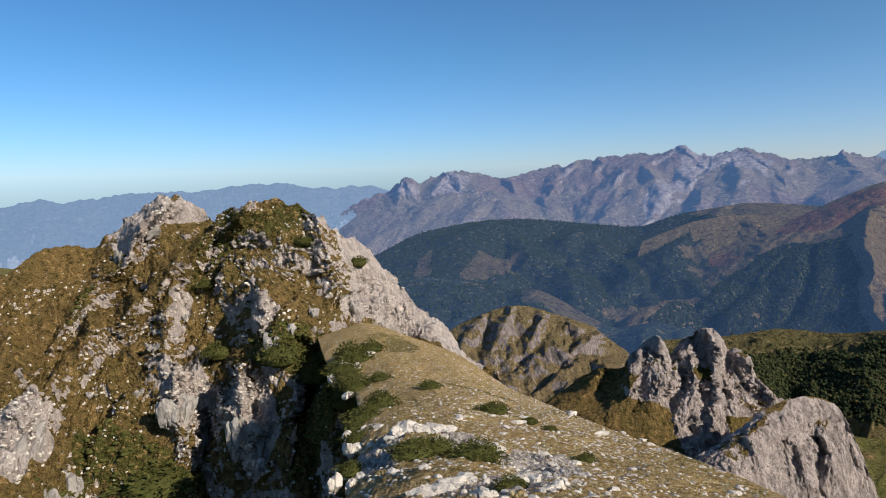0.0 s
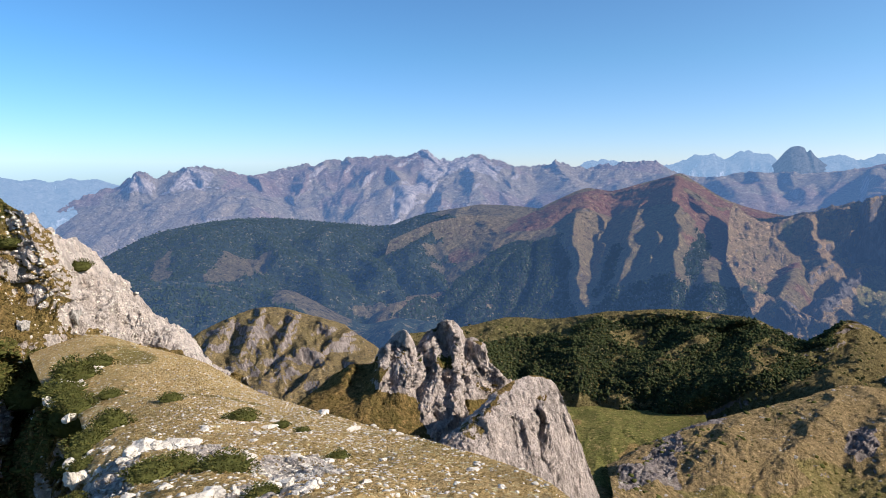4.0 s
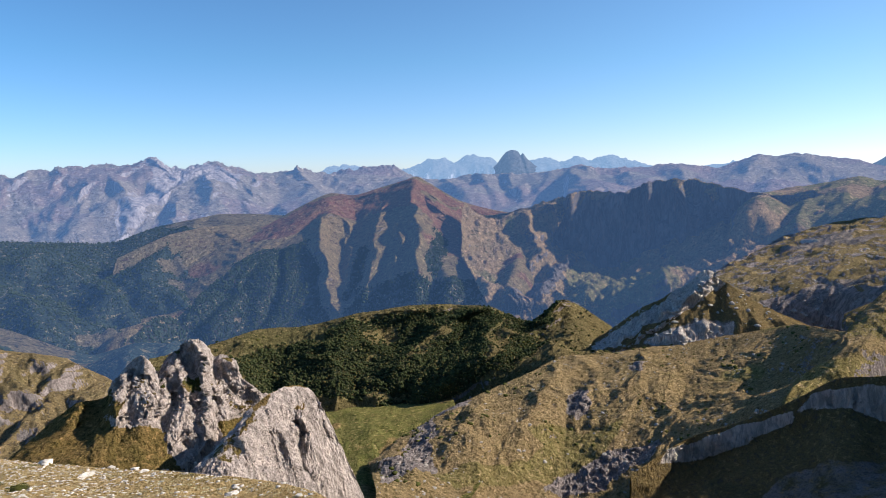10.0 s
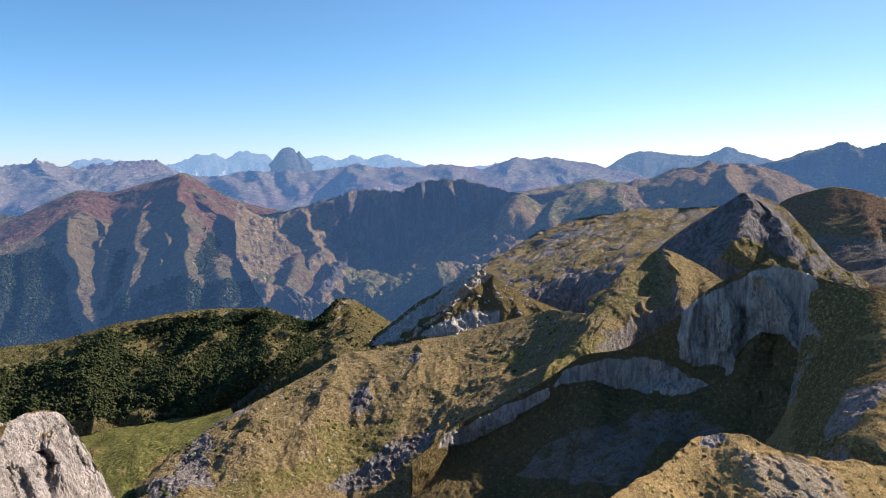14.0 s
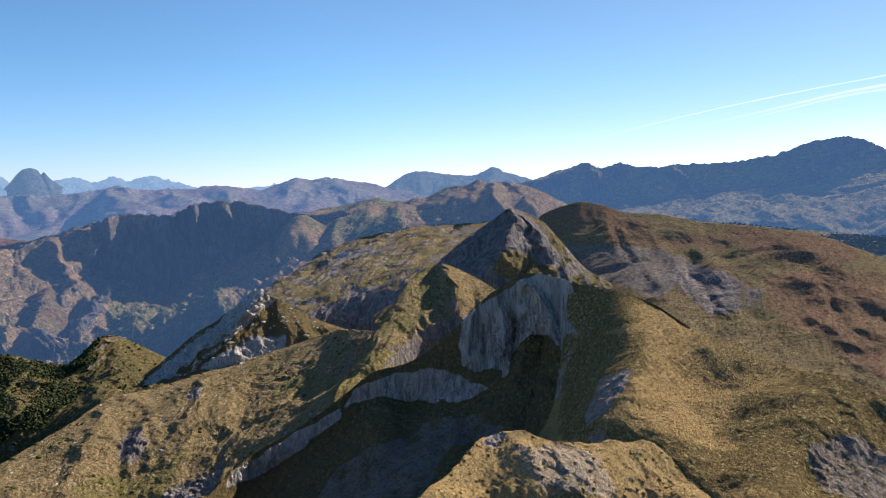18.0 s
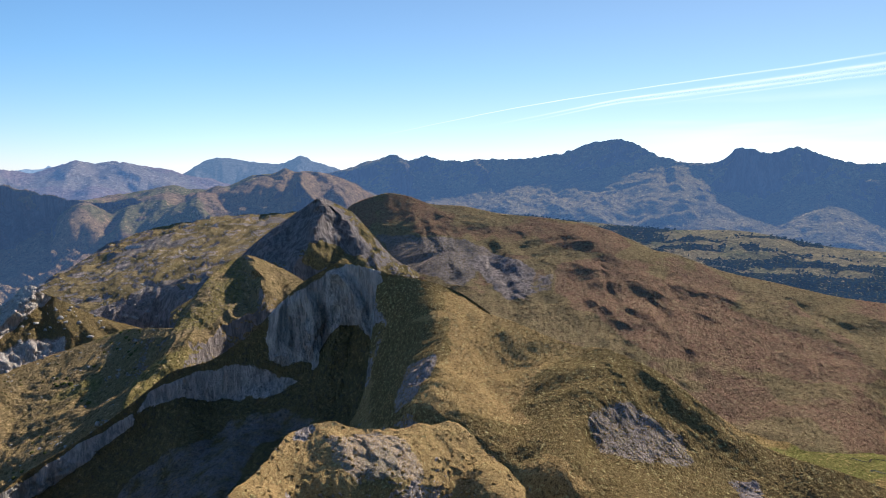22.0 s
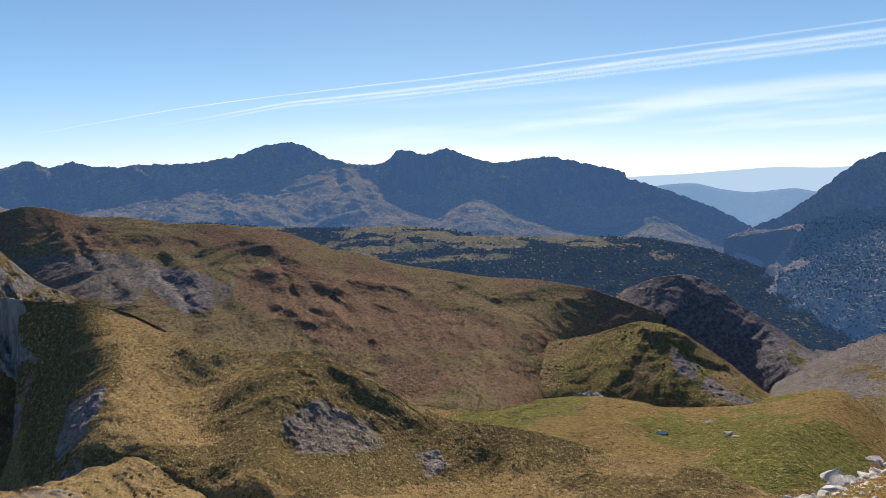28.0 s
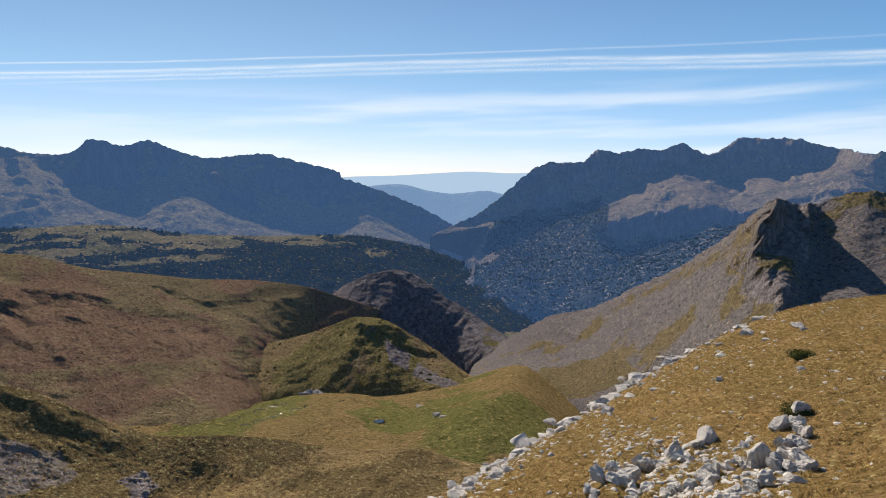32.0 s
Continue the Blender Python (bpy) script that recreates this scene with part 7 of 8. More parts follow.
def stony(name, a, b, size):
    m = Nodes(name)
    fine = m.noise(size, 7, 0.7)
    big = m.noise(size * 6, 4, 0.6)
    crack = m.noise(size * 3, 6, 0.75, (1, 1, 0.4), 1.2)
    col = m.mix(m.cut(big, 0.35, 0.65), a, b)
    col = m.mix(m.math("MULTIPLY", m.cut(crack, 0.5, 0.38), 0.7), col, tuple(0.4 * k for k in b))
    col = m.mix(m.math("MULTIPLY", m.cut(fine, 0.6, 0.75), 0.5), col, (0.33, 0.29, 0.2))
    return m.finish(col, m.bump(m.math("ADD", fine, crack), size * 0.7, 0.8), 0.85)


mat_tree = leafy("broadleaf_foliage", (0.042, 0.056, 0.026), (0.07, 0.082, 0.034), (0.14, 0.105, 0.04))
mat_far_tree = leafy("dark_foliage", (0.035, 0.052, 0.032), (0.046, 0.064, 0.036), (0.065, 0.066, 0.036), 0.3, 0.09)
mat_shrub = leafy("juniper_foliage", (0.075, 0.08, 0.025), (0.1, 0.1, 0.03), (0.14, 0.11, 0.035))
mat_blade = grassy("dry_grass_blades", (0.46, 0.32, 0.13), (0.33, 0.23, 0.085))
mat_stone = stony("pale_limestone", (0.72, 0.66, 0.57), (0.6, 0.545, 0.47), 0.12)
mat_boulder = stony("weathered_limestone", (0.44, 0.41, 0.37), (0.33, 0.305, 0.27), 0.4)
r_all = np.random.default_rng(11)


def crowd(name, templates, spots, lo, hi, mat, sink=0.0, squash=(1, 1), label="", category="", smooth=False):
    p, n = spots
    k = len(p)
    s = r_all.uniform(lo, hi, k) * r_all.uniform(0.75, 1.1, k)
    sc = np.stack([s, s, s], -1) * np.stack([r_all.uniform(0.8, 1.25, k), r_all.uniform(0.8, 1.25, k), r_all.uniform(*squash, k) if squash[0] != squash[1] else np.full(k, squash[0])], -1)
    q = p.copy()
    q[:, 2] -= sink * s
    return tagged(many(name, templates, q, sc, r_all.uniform(0, 6.28, k), mat, smooth), label, category, "", "stuff")


broad = [tree_shape(k, False) for k in range(6)]
fir = [tree_shape(20 + k, True) for k in range(3)]


crowd("woodland", broad, scatter(["wooded_hill"], 9000, 1, lambda p, n, rock, alt: 0.015 + alt, True), 2.2, 5, mat_tree, 0.05, label="mixed autumn woodland on the hummocky hill", category="trees")
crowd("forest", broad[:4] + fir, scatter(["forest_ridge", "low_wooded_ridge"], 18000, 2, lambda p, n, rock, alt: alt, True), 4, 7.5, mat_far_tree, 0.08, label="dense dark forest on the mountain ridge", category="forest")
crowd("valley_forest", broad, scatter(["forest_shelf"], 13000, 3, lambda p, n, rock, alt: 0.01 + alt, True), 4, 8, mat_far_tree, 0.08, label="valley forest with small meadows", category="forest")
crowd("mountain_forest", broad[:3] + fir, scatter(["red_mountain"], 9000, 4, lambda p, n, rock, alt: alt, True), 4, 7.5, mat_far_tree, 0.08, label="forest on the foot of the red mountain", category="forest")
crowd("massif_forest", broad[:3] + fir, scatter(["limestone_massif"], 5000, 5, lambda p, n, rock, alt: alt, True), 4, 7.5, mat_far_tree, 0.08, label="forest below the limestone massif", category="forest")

mat_bark = stony("grey_bark", (0.16, 0.13, 0.1), (0.1, 0.085, 0.07), 0.3)


def tree_thing(seed):
    """A single broadleaf tree one metre high: trunk and crown are parts."""
    r = np.random.default_rng(seed)
    top = new("tree")
    ring = [(math.cos(a), math.sin(a)) for a in np.linspace(0, 2 * math.pi, 7)[:-1]]
    tv = [(x * w, y * w, z) for w, z in ((0.05, -0.05), (0.035, 0.25), (0.012, 0.7)) for x, y in ring]
    tf = [(6 * k + i, 6 * k + (i + 1) % 6, 6 * k + 6 + (i + 1) % 6, 6 * k + 6 + i) for k in (0, 1) for i in range(6)]
    part("trunk", tv, tf, mat_bark, top)
    vs, fs, off = [], [], 0
    bv, bf = BALLS[1]
    for k in range(11):
        a, q, w = r.uniform(0, 6.28), r.uniform(0.05, 0.3), r.uniform(0.12, 0.22)
        v = bv * (w, w, w * 0.85) * r.uniform(0.65, 1.35, (len(bv), 1)) + (q * math.cos(a), q * math.sin(a), r.uniform(0.35, 0.85) - 0.4 * q)
        vs.append(v), fs.append(bf + off)
        off += len(bv)
    part("crown", np.concatenate(vs), np.concatenate(fs), mat_tree, top)
    return top


tree_kinds = [tree_thing(k) for k in range(6)]
spots, _ = scatter(["wooded_hill"], 230, 13, lambda p, n, rock, alt: (0.1 + 0.9 * alt) * (np.hypot(p[:, 0], p[:, 1]) < 830) * (bearing(p)[0] < 56) * (bearing(p)[0] > 34), True)
for k, p in enumerate(spots):
    high = r_all.uniform(3, 6)
    m = Matrix.LocRotScale(Vector(p), Euler((0, 0, r_all.uniform(0, 6.28))), (high * 0.95, high * 0.95, high))
    ob = tree_kinds[k] if k < 6 else copy_thing(tree_kinds[k % 6], m)
    ob.matrix_basis = m
    tagged(ob, "broadleaf tree with thinning autumn foliage on the hillside", "tree", "trees on the wooded hill")

# Shrubs and boulders on the rocky hill
shrub_shapes = []
for k in range(4):
    v, f = BALLS[2]
    rr = np.random.default_rng(60 + k)
    shrub_shapes.append((v * (1, 1, 0.55) * (1 + 0.3 * ridged(v + k * 5, 0.7, 3) + rr.uniform(-0.14, 0.14, len(v)))[:, None], f))
crowd("hillside_shrubs", shrub_shapes, scatter(["rocky_hill"], 2200, 6, lambda p, n, rock, alt: step(0.3, 0.8, alt) * (rock < 0.6) * step(-4, -9, bearing(p)[1])), 0.2, 0.55, mat_shrub, 0.1, label="low juniper scrub on the limestone hill", category="shrubs")
block_shapes = [stone_shape(k, 2) for k in range(8)]
small_shapes = [stone_shape(30 + k, 1, 9) for k in range(8)]
crowd("hillside_rocks", block_shapes, scatter(["rocky_hill"], 7000, 7, lambda p, n, rock, alt: 0.04 + 0.5 * rock + 0.7 * step(0.05, 0.4, fbm(p + 40, 9, 4))), 0.1, 0.45, mat_stone, 0.25, (0.7, 1.5), label="pale limestone rocks strewn over the hill", category="rocks")

crowd("pasture_rocks", block_shapes, scatter(["pasture_slope"], 700, 14, lambda p, n, rock, alt: 0.06 + step(0.0, 0.5, fbm(p, 45, 3)) * 0.8), 0.8, 3.2, mat_boulder, 0.35, (0.5, 1.2), label="grey limestone blocks scattered over the dry pasture", category="rocks")
crowd("pasture_scrub", shrub_shapes, scatter(["pasture_slope", "wooded_hill", "green_spur"], 1100, 15, lambda p, n, rock, alt: step(0.0, 0.4, fbm(p + 30, 60, 3))), 0.8, 2.2, mat_shrub, 0.1, label="dark low scrub dotted over the pasture", category="shrubs")
crowd("pinnacle_scree", block_shapes, scatter(["pinnacle_ridge", "karst_basin"], 2000, 16, lambda p, n, rock, alt: np.where(bearing(p)[1] < -8.5, 0.7, 0.3)), 1.2, 4.5, mat_boulder, 0.3, (0.5, 1.2), label="boulder scree below the limestone pinnacles", category="rocks")
crowd("peak_scree", small_shapes, scatter(["grey_peak"], 2500, 17, lambda p, n, rock, alt: 1.0 + 0 * alt), 0.25, 1.0, mat_boulder, 0.3, (0.5, 1.0), label="grey blocks on the scree slope", category="rocks")
mound = [(v * (1, 1, 0.6) * np.random.default_rng(70 + k).uniform(0.75, 1.25, (len(v), 1)), f) for k in range(4) for v, f in (BALLS[1],)]
crowd("ridge_tussocks", mound, scatter(["grassy_ridge", "promontory"], 9000, 18, lambda p, n, rock, alt: 0.35 + 0.65 * step(-0.2, 0.3, fbm(p, 30, 3))), 0.2, 0.6, mat_ridge, 0.2, label="grass tussocks on the golden ridge", category="grass")
crowd("hill_tussocks", mound, scatter(["rocky_hill"], 14000, 19, lambda p, n, rock, alt: 1.0 * (rock < 0.5)), 0.12, 0.42, mat_hill, 0.2, label="grass tussocks on the limestone hill", category="grass")

# Loose stones and grass near by
stony_line = lambda p: np.exp(-((bearing(p)[0] - 6) / 14) ** 2) * np.exp(-((bearing(p)[1] + 25) / 5) ** 2)
crowd("saddle_gravel", small_shapes, scatter(["saddle"], 6500, 8, lambda p, n, rock, alt: 0.25 + 0.9 * stony_line(p)), 0.04, 0.26, mat_stone, 0.15, (0.4, 0.9), label="pale stones strewn over the saddle grass", category="stones")


def slope_stones(p, n, rock, alt):
    a, e = bearing(p)
    rim = np.exp(-((e - np.interp(a, [150, 160, 170, 178, 185], [-27, -20.5, -13.5, -9.8, -9.4])) / 1.3) ** 2) * step(176, 166, a)
    foot = step(-19, -22.5, e) * step(162, 170, a)
    return 0.03 + 0.9 * rim + 0.8 * foot


crowd("slope_gravel", small_shapes, scatter(["near_slope"], 3600, 9, slope_stones), 0.04, 0.2, mat_stone, 0.15, (0.5, 1.0), label="broken pale stones on the golden slope", category="stones")
tuft = []
for k in range(5):
    rr = np.random.default_rng(80 + k)
    v, f = [], []
    for b in range(11):
        a, h, o = rr.uniform(0, 6.28), rr.uniform(0.5, 1.0), rr.uniform(0.1, 0.5)
        c, s = math.cos(a), math.sin(a)
        base = len(v)
        v += [(0.2 * c - 0.09 * s, 0.2 * s + 0.09 * c, -0.1), (0.2 * c + 0.09 * s, 0.2 * s - 0.09 * c, -0.1), (o * c * 0.9, o * s * 0.9, h * 0.6), (o * 1.7 * c, o * 1.7 * s, h * 0.75)]
        f += [(base, base + 1, base + 2), (base + 1, base + 3, base + 2)]
    tuft.append((np.array(v), np.array(f)))
crowd("slope_grass", tuft, scatter(["near_slope"], 12000, 10, lambda p, n, rock, alt: 1.0 + 0 * alt), 0.05, 0.15, mat_blade, 0.0, label="dry golden tussock grass", category="grass")
crowd("saddle_grass", tuft, scatter(["saddle"], 9000, 12, lambda p, n, rock, alt: 1.0 + 0 * alt), 0.05, 0.15, mat_blade, 0.0, label="dry tawny grass on the saddle", category="grass")


# Single rocks, bushes and outcrops
def on_land(names, a, e):
    """The place on the land seen at a bearing and an elevation, and its distance."""
    best = None
    for name in names:
        g = GRIDS[name][0]
        ga, ge = bearing(g)
        off = (ga - a) ** 2 + (ge - e) ** 2
        k = np.unravel_index(np.argmin(off), off.shape)
        if best is None or off[k] < best[0]:
            best = (off[k], g[k])
    return best[1], float(np.linalg.norm(best[1] - (0, 0, EYE)))


def body(name, shape, mat, smooth=False):
    me = bpy.data.meshes.new(name)
    me.from_pydata([tuple(map(float, v)) for v in shape[0]], [], [tuple(map(int, f)) for f in shape[1]])
    if smooth:
        me.polygons.foreach_set("use_smooth", np.ones(len(me.polygons), bool))
    me.materials.append(mat)
    return me


def outcrop(name, seed, fins, tall, mat):
    """Upright, leaning limestone blades grown together at the foot, each a part of its own, hung on a bare base point."""
    r = np.random.default_rng(seed)
    top = new(name)
    for k in range(fins):
        v, f = stone_shape(seed * 31 + k, 3, 22, 1.0)
        v = v + 0.24 * ridged(v * (1, 1, 0.35) + seed + k, 0.4, 4)[:, None] * v
        size = r.uniform(0.3, 0.75)
        v = v * (size * r.uniform(0.6, 1.0), size * r.uniform(0.6, 1.0), size * tall * r.uniform(0.7, 1.2))
        lean = r.uniform(-0.3, 0.3, 2)
        v[:, 0] += lean[0] * v[:, 2]
        v[:, 1] += lean[1] * v[:, 2]
        v = v + (r.uniform(-0.85, 0.85), r.uniform(-0.5, 0.5), 0.0)
        blade = new("blade", body("blade", (v, f), mat))
        blade.parent = top
    return top


stone_meshes = [body("stone", stone_shape(200 + k, 3, 18, 0.8), mat_stone) for k in range(9)]
outcrops = [outcrop("outcrop", 300 + k, 7, 1.0, mat_stone) for k in range(5)]
hill_crags = [outcrop("rock_outcrop", 400 + k, 8, 1.3, mat_boulder) for k in range(5)]
used = set()


def stand(name, me, names, a, e, wide, high, label, category, group, sink=0.25):
    """A thing on the land at a bearing and elevation; wide, high: degrees that it spans as the eye sees it."""
    p, d = on_land(names, a, e)
    w, h = d * radians(wide) / 2, d * radians(high) / 2
    m = Matrix.LocRotScale((p[0], p[1], p[2] + h * (0.5 - sink)), Euler((0, 0, r_all.uniform(0, 6.28))), (w, w, h))
    if isinstance(me, bpy.types.Mesh):
        ob = new(name, me)
    elif me in used:
        ob = copy_thing(me, m)
    else:
        ob = me
        used.add(me)
    ob.matrix_basis = m
    return tagged(ob, label, category, group)


# bearing, elevation, width, height
for k, (a, e, w, h) in enumerate([(166.3, -24.4, 4.2, 3.0), (169.6, -23.2, 3.6, 2.6), (171.6, -22.2, 2.6, 2.4), (171.3, -24.6, 3.0, 2.2), (164.4, -25.8, 3.0, 1.8), (175.6, -24.3, 3.0, 1.8), (180.9, -19.9, 2.8, 2.2), (173.6, -23.6, 3.2, 2.4), (177.3, -23.2, 3.4, 2.4), (179.6, -21.4, 3.0, 2.2), (182.4, -21.3, 3.4, 2.6), (184.8, -20.8, 3.6, 2.8), (176.4, -21.8, 2.2, 1.8), (168.2, -25.4, 3.2, 2.0), (186.8, -18.6, 3.2, 2.6)]):
    stand("outcrop", outcrops[k % 5], ["near_slope"], a, e, w, h, "jagged pale limestone outcrop in the golden grass", "rock", "outcrops on the golden slope")
for k, (a, e, w, h) in enumerate([(177.5, -21.6, 2.6, 4.2), (173.5, -20.4, 2.2, 2.4), (178.6, -18.7, 2.2, 2.6), (182.7, -17.6, 2.2, 2.6), (184.0, -17.6, 1.6, 2.2), (172.6, -21.0, 1.4, 1.6), (175.0, -22.3, 1.3, 1.0), (179.4, -22.5, 1.4, 1.0), (181.5, -22.0, 1.6, 1.2), (183.2, -20.6, 1.6, 1.3), (185.5, -19.5, 1.8, 1.5), (176.3, -20.4, 1.0, 0.9), (174.2, -15.6, 0.9, 0.8), (179.5, -10.8, 1.3, 0.8), (183, -11, 0.9, 0.7), (182.4, -14.2, 0.8, 0.6), (177.4, -12.2, 0.7, 0.6), (186.8, -14, 0.8, 0.6)]):
    stand("stone", stone_meshes[k % 9], ["near_slope"], a, e, w, h, "pale angular limestone block in dry grass", "rock", "stones on the golden slope")
for k in range(130):
    a = 150.5 + 27 * (k / 129) ** 0.9 + r_all.normal(0, 0.3)
    e = float(np.interp(a, [150, 160, 170, 178, 185], [-27, -20.5, -13.5, -9.8, -9.4])) - abs(r_all.normal(0.1, 1.1))
    s = 0.7 * math.exp(float(np.clip(r_all.normal(0, 0.5), -1, 0.55))) * (1.25 if a < 168 else 0.7)
    stand("stone", stone_meshes[k % 9], ["near_slope"], a, e, s * r_all.uniform(0.9, 1.8), s * r_all.uniform(0.5, 1.2), "pale limestone block along the edge of the slope", "rock", "stones along the slope edge", 0.4)
for k in range(7):
    a = 152.5 + 3 * k
    e = float(np.interp(a, [150, 160, 170, 178, 185], [-27, -20.5, -13.5, -9.8, -9.4])) - 0.7
    stand("outcrop", outcrops[k % 5], ["near_slope"], a, e, 3.2, 1.5, "long jagged limestone edge of the golden slope", "rock", "outcrops along the slope edge", 0.5)
for k, (a, e, w, h) in enumerate([(-1.6, -22.7, 4.5, 1.6), (-4.7, -23.2, 3.0, 1.6), (-7.8, -24.0, 3.0, 3.0), (6.5, -26.8, 4.0, 1.6), (9.6, -27.2, 3.2, 1.6), (0.3, -27.3, 6.0, 1.8), (5.4, -28.2, 4.5, 2.0), (-9.5, -27, 3.0, 4.0)]):
    stand("outcrop", outcrops[(k + 2) % 5], ["saddle"], a, e, w, h, "low pale limestone outcrop on the grassy saddle", "rock", "outcrops on the saddle")
for k in range(60):
    a, e = r_all.normal(8, 9), -r_all.uniform(21, 28.5)
    s = r_all.uniform(0.35, 1.1)
    stand("stone", stone_meshes[k % 9], ["saddle"], a, e, s * 1.5, s * 0.7, "flat pale limestone slab lying in the grass", "rock", "slabs on the saddle", 0.3)
for k, (a, e, w, h) in enumerate([(-21.9, -11.5, 1.6, 2.0), (-24.4, -13.6, 1.8, 1.6), (-15.2, -14, 2.6, 3.6), (-13.6, -13.2, 2.0, 2.4), (-18, -20.5, 4.0, 8.0), (-16.5, -22.5, 3.4, 7.0), (-23.2, -18.5, 4.2, 6.5), (-21.7, -21.5, 3.6, 7.0), (-15.8, -24, 2.6, 5.0), (-12.5, -19.5, 2.2, 4.0), (-26.1, -6.2, 2.6, 4.4), (-24, -4.4, 3.0, 3.0), (-34, -19, 5, 7), (-31.5, -23, 3.5, 5), (-9.7, -10, 1.8, 3.0), (-8.2, -11.6, 1.6, 2.4), (-11.5, -12, 1.6, 2.0), (-26, -17, 1.8, 1.8), (-29, -16.5, 1.6, 1.6), (-19, -8.5, 1.4, 1.2), (-13.5, -8.6, 1.6, 1.3)]):
    stand("rock_outcrop", hill_crags[k % 5], ["rocky_hill"], a, e, w * 0.75, h * 0.6, "steep ribbed limestone outcrop on the hillside", "rock", "outcrops on the rocky hill", 0.75)



def bush_mesh(seed):
    """A low mound of many small leafy sprigs."""
    r = np.random.default_rng(seed)
    v, f = [], []
    for k in range(900):
        n = r.normal(size=3)
        n[2] = abs(n[2])
        n /= np.linalg.norm(n)
        p = n * (1, 1, 0.75) * r.uniform(0.72, 1.04) * (1 + 0.22 * math.sin(3 * n[0] + seed) * math.cos(4 * n[1]))
        side = np.cross(n, r.normal(size=3))
        side /= np.linalg.norm(side)
        tip = p + (n + 0.5 * r.normal(size=3)) * r.uniform(0.06, 0.13)
        base = len(v)
        v += [p - side * 0.045, p + side * 0.045, tip]
        f.append((base, base + 1, base + 2))
    core, cf = BALLS[2]
    f += [tuple(q + len(v)) for q in cf]
    v += list(core * (0.78, 0.78, 0.6))
    return body("bush", (np.array(v), np.array(f)), mat_shrub)


bush_meshes = [bush_mesh(k) for k in range(3)]
for k, (a, e, w, h) in enumerate([(2.6, -25.0, 5.0, 2.4), (-3.2, -24.6, 4.5, 2.2), (4.2, -21.2, 3.0, 1.6), (-1.0, -24.2, 3.4, 1.8), (5.8, -27.4, 3.6, 1.8), (-14.5, -16.0, 4.0, 3.2), (-10.8, -14.8, 3.0, 1.8), (-10.2, -16.2, 3.2, 2.0), (-9.4, -17.6, 3.4, 2.2), (-8.6, -18.8, 3.2, 2.2), (-7.6, -21.5, 3.4, 2.4), (-9.2, -23.0, 3.6, 2.6), (-6.0, -18.2, 2.0, 1.2), (-1.5, -19.0, 2.2, 1.0), (7.5, -22.0, 1.6, 0.7), (-11.5, -17.5, 5.0, 4.0), (-9, -20, 4, 4), (-6, -20.5, 3.0, 2.6), (-19.5, -15, 3.0, 2.2), (-25, -24.5, 7, 4), (-8.5, -16.5, 3.4, 3), (-20, -9.3, 2.4, 1.2), (-12, -6.2, 2.6, 1.4), (-7.5, -8.2, 2.0, 1.4), (12.5, -24.8, 2.0, 1.0), (9.3, -22.6, 1.4, 0.8)]):
    stand("bush", bush_meshes[k % 3], ["saddle"] if a > -8 and e < -20 else ["rocky_hill", "saddle"], a, e, w, h, "low dense green juniper bush among limestone", "bush", "juniper bushes")
for k, (a, e, w, h) in enumerate([(185.6, -17.6, 2.6, 1.4), (186.3, -13.4, 2.2, 1.2)]):
    stand("bush", bush_meshes[k % 3], ["near_slope"], a, e, w, h, "dark green juniper bush on the golden slope", "bush", "juniper bushes")

# Water in the meadow basin, and rock knobs
water = Nodes("pond_water")
water.bsdf.inputs["Specular IOR Level"].default_value = 0.5
mat_water = water.finish(water.mix(water.noise(3.0), (0.03, 0.045, 0.05), (0.05, 0.06, 0.05)), None, 0.08)
p, d = on_land(["meadow_basin"], 145.0, -20.5)
ring = [(p[0] + r_w * math.cos(q), p[1] + r_w * math.sin(q), p[2] + 0.6) for q, r_w in ((math.radians(18 * k), 4.5 + 1.2 * math.sin(3.1 * k)) for k in range(20))]
pond = part("pond", ring + [(x, y, z - 1.5) for x, y, z in ring], [list(range(20))] + [(k, k + 20, (k + 1) % 20 + 20, (k + 1) % 20) for k in range(20)], mat_water)
tagged(pond, "small dark pond in the green meadow basin", "pond")


def stream(stops, wide, label):
    """A narrow winding brook laid along bearings and elevations of the meadow."""
    line = np.array([on_land(["meadow_basin"], a, e)[0] for a, e in stops])
    line = glide(line, 60, np.arange(len(line)))
    line[:, 0] += 3 * np.sin(np.arange(60) * 0.9)
    line[:, 2] += 0.5
    g = np.stack([line + (0, -wide / 2, -0.2), line, line + (0, wide / 2, -0.2)])
    return tagged(sheet("stream", g, mat_water, 0.0, 0.0), label, "stream")


stream([(126, -19.0), (129, -19.3), (132, -19.6), (134.5, -19.0), (137, -18.7)], 2.0, "narrow winding brook through the green meadow")
stream([(133, -20.2), (136, -19.6), (139, -18.9), (142, -18.7)], 1.6, "narrow winding brook beside the tawny rise")
# the knob at bearing 139.3 is added in place of a dark sink hole
for k, (a, e, w, h) in enumerate([(139.3, -17.9, 2.2, 0.9), (138.6, -18.0, 1.2, 0.7), (130.6, -18.6, 1.4, 0.5), (150.5, -20.2, 1.6, 0.5), (148.5, -19.3, 1.2, 0.4)]):
    stand("rock_outcrop", hill_crags[k % 5], ["meadow_basin"], a, e, w, h, "low grey rock knob in the meadow basin", "rock", "outcrops in the meadow basin", 0.5)
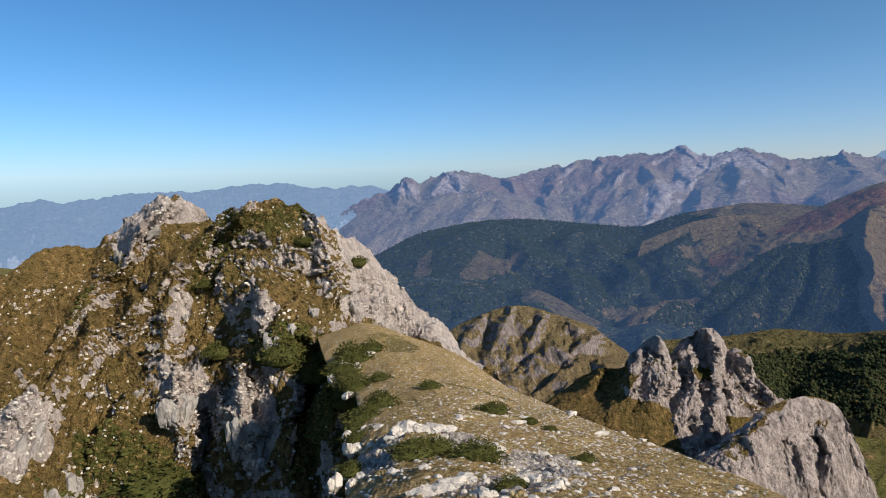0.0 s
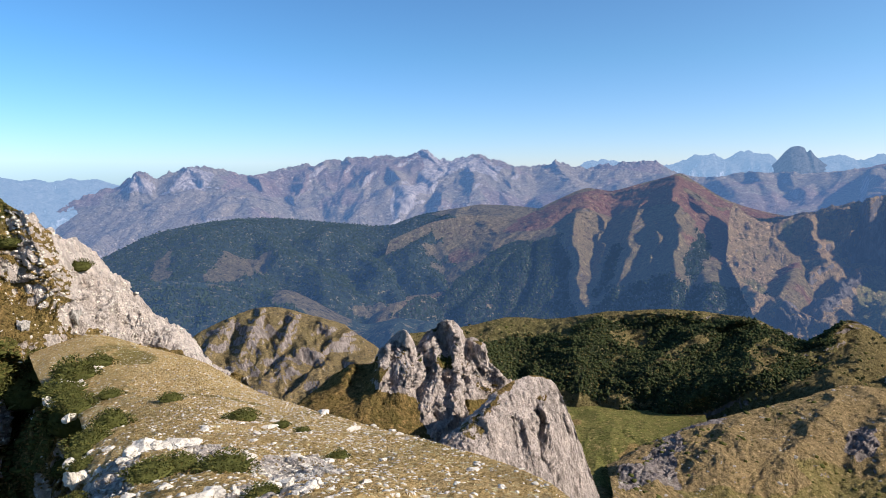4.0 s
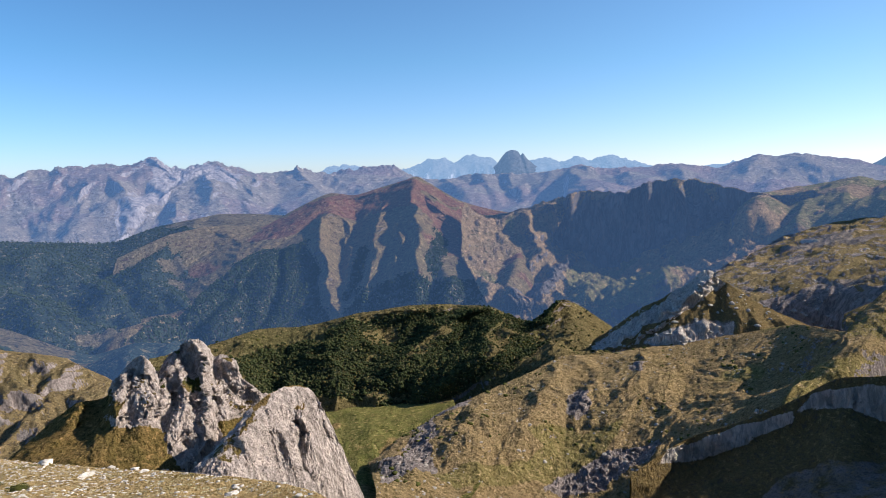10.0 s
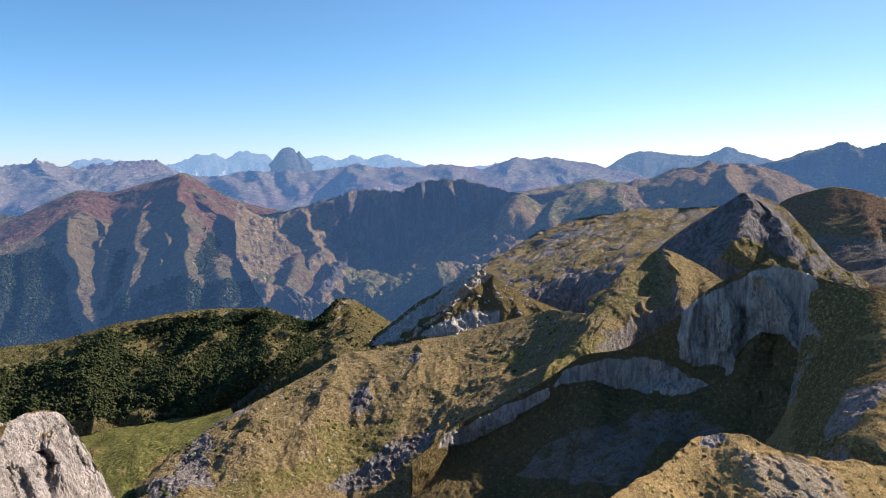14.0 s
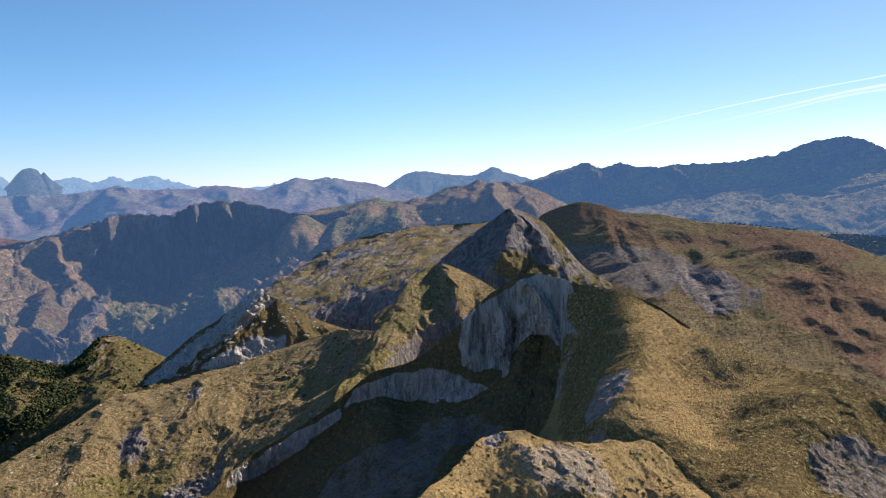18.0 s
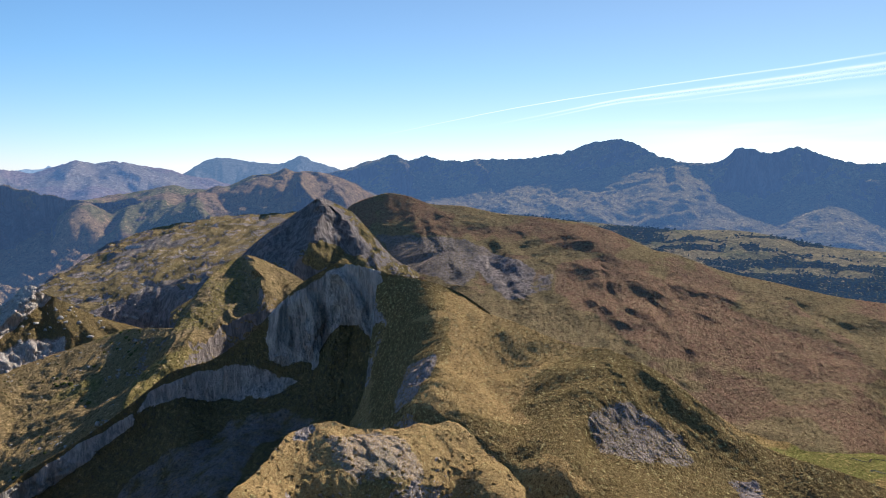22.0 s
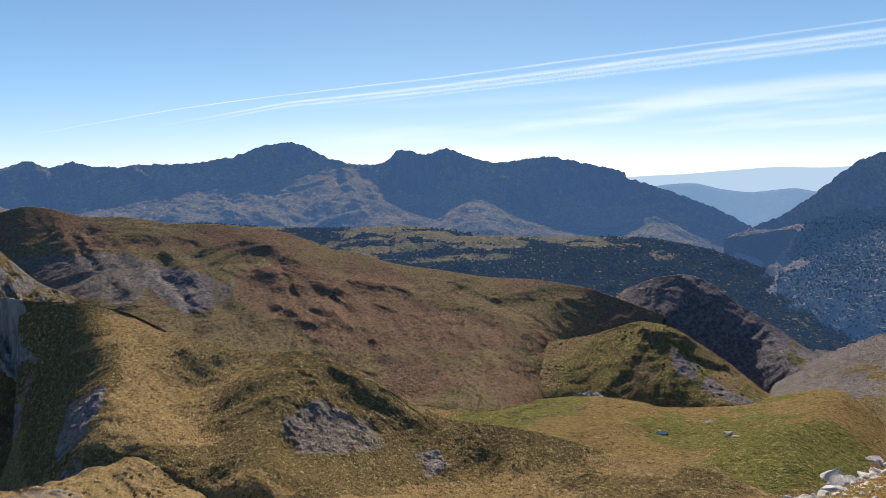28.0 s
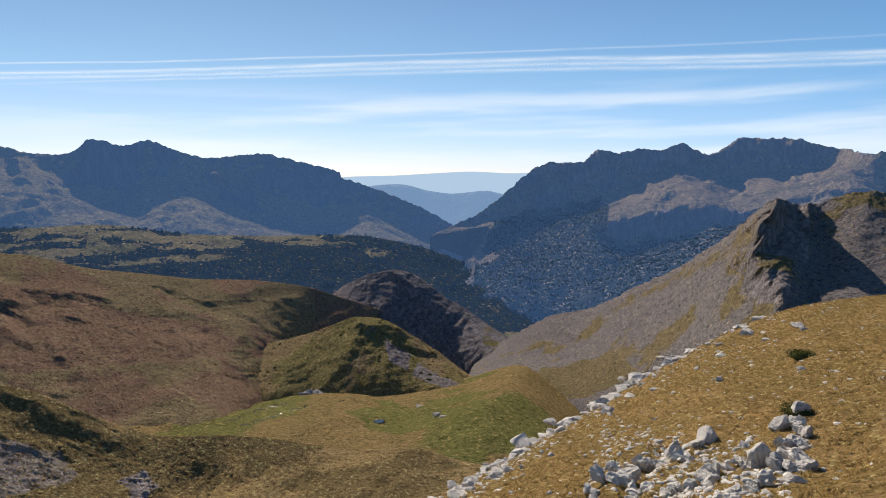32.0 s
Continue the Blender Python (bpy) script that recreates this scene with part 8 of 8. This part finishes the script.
# Ragged rocky border of the saddle
for k, (a, e) in enumerate([(-9.6, -18.4), (-8.6, -17.0), (-7.4, -16.2), (-10.4, -20.3), (-11.2, -22.4), (-11.8, -24.5), (-9.0, -19.4), (-10.2, -23.5)]):
    stand("outcrop", outcrops[k % 5], ["saddle"], a, e, 2.6, 1.6, "pale jagged limestone along the saddle edge", "rock", "outcrops on the saddle", 0.4)
    stand("bush", bush_meshes[k % 3], ["saddle"], a + 0.7, e + 0.5, 2.6, 1.6, "low dense green juniper bush among limestone", "bush", "juniper bushes")

# ---- sky ----
def vapour(name, strength):
    """Thin ice cloud that glows by itself in place of sunlight, as dense as the attribute alt says."""
    m = Nodes(name)
    m.n.remove(m.bsdf)
    clear, glow, blend = m.n.new("ShaderNodeBsdfTransparent"), m.n.new("ShaderNodeEmission"), m.n.new("ShaderNodeMixShader")
    glow.inputs["Color"].default_value, glow.inputs["Strength"].default_value = (0.93, 0.97, 1.0, 1), strength
    m.link(m.attr("alt"), blend.inputs[0])
    m.link(clear.outputs[0], blend.inputs[1])
    m.link(glow.outputs[0], blend.inputs[2])
    m.link(blend.outputs[0], m.n["Material Output"].inputs["Surface"])
    return m.mat


def contrail(name, rail, radius, mat, label, fade):
    """A long trail, thinning out towards its rim and its ends, with fine strands along it."""
    p = np.array([place(*q) for q in rail])
    line = glide(p, 500, np.arange(len(p)))
    t, s = np.meshgrid(np.linspace(0, 1, 500), np.linspace(-1, 1, 25))
    line[:, 2] += 2.0 * fbm(line, 200, 4)
    wide = radius * (0.35 + 0.65 * step(0, 0.6, t)) * 2.2
    side = np.stack([line[:, 0], line[:, 1]], -1)
    side /= np.linalg.norm(side, axis=1)[:, None]
    bulge = wide * 0.4 * (1 - s * s)
    g = np.stack([line[:, 0] - side[:, 0] * bulge, line[:, 1] - side[:, 1] * bulge, line[:, 2] + s * wide], -1)
    strands = 0.75 + 0.5 * fbm(np.stack([t * 22, s * 1.6 + 7 * radius, 0 * t + radius], -1), 1.0, 4)
    dense = (fade[0] + (fade[1] - fade[0]) * t) * np.exp(-(s / 0.45) ** 2) * step(1, 0.8, np.abs(s)) * np.clip(strands, 0, 1.4) * step(0, 0.12, t)
    return tagged(sheet(name, g, mat, 0.0, dense), label, "contrail", "contrails")


mat_trail = vapour("contrail_vapour", 0.95)
mat_cirrus = vapour("cirrus_vapour", 0.95)
contrail("contrail", [[(90, 3.2, 4650), (105, 6.5, 4650), (117, 8.2, 4650), (127, 9.2, 4650), (137, 10.12, 4650), (149, 10.75, 4650), (161, 11.07, 4650), (174, 10.9, 4650), (190, 10.2, 4600)]][0], 7.0, mat_trail, "thin sharp white contrail in the blue sky", (0.65, 0.12))
contrail("contrail", [[(101, 4.6, 4650), (112.8, 7, 4650), (117, 7.5, 4650), (127, 8.5, 4650), (137, 9.4, 4650), (149, 10.1, 4650), (161, 10.31, 4650), (172, 9.95, 4650), (184, 9.4, 4650), (194, 8.9, 4600)]][0], 15.0, mat_trail, "broad soft white contrail in the blue sky", (0.6, 0.5))
contrail("contrail", [[(104, 4.9, 4660), (112.8, 6.75, 4660), (117, 7.2, 4660), (127, 8.15, 4660), (137, 9, 4660), (149, 9.7, 4660), (161, 9.9, 4660), (172, 9.6, 4660), (184, 9.1, 4660), (194, 8.6, 4600)]][0], 14.0, mat_trail, "broad soft white contrail in the blue sky", (0.45, 0.4))
contrail("contrail", [[(114, 6.4, 4670), (127, 7.85, 4670), (137, 8.65, 4670), (149, 9.3, 4670), (161, 9.5, 4670), (172, 9.2, 4670), (184, 8.7, 4670), (194, 8.2, 4600)]][0], 13.0, mat_trail, "faint spreading white contrail strand", (0.3, 0.4))
ca, ce = np.meshgrid(np.linspace(88, 200, 360), np.linspace(0.5, 11, 120))
cirrus = np.stack([4800 * np.sin(np.radians(ca)), 4800 * np.cos(np.radians(ca)), EYE + 4800 * np.tan(np.radians(ce)) + 0 * ca], -1)
streaks = step(-0.35, 0.6, fbm(np.stack([ca / 22, ce / 1.7 - ca / 60, 0 * ca], -1), 1.0, 4))
veil = step(100, 140, ca) * step(0.8, 3, ce) * step(8.6, 6.0, ce - 0.02 * (ca - 150)) * 0.55 * streaks
tagged(sheet("backdrop", cirrus, mat_cirrus, 0.0, veil), "thin white cirrus veil low in the sky", "cloud", "", "structure")
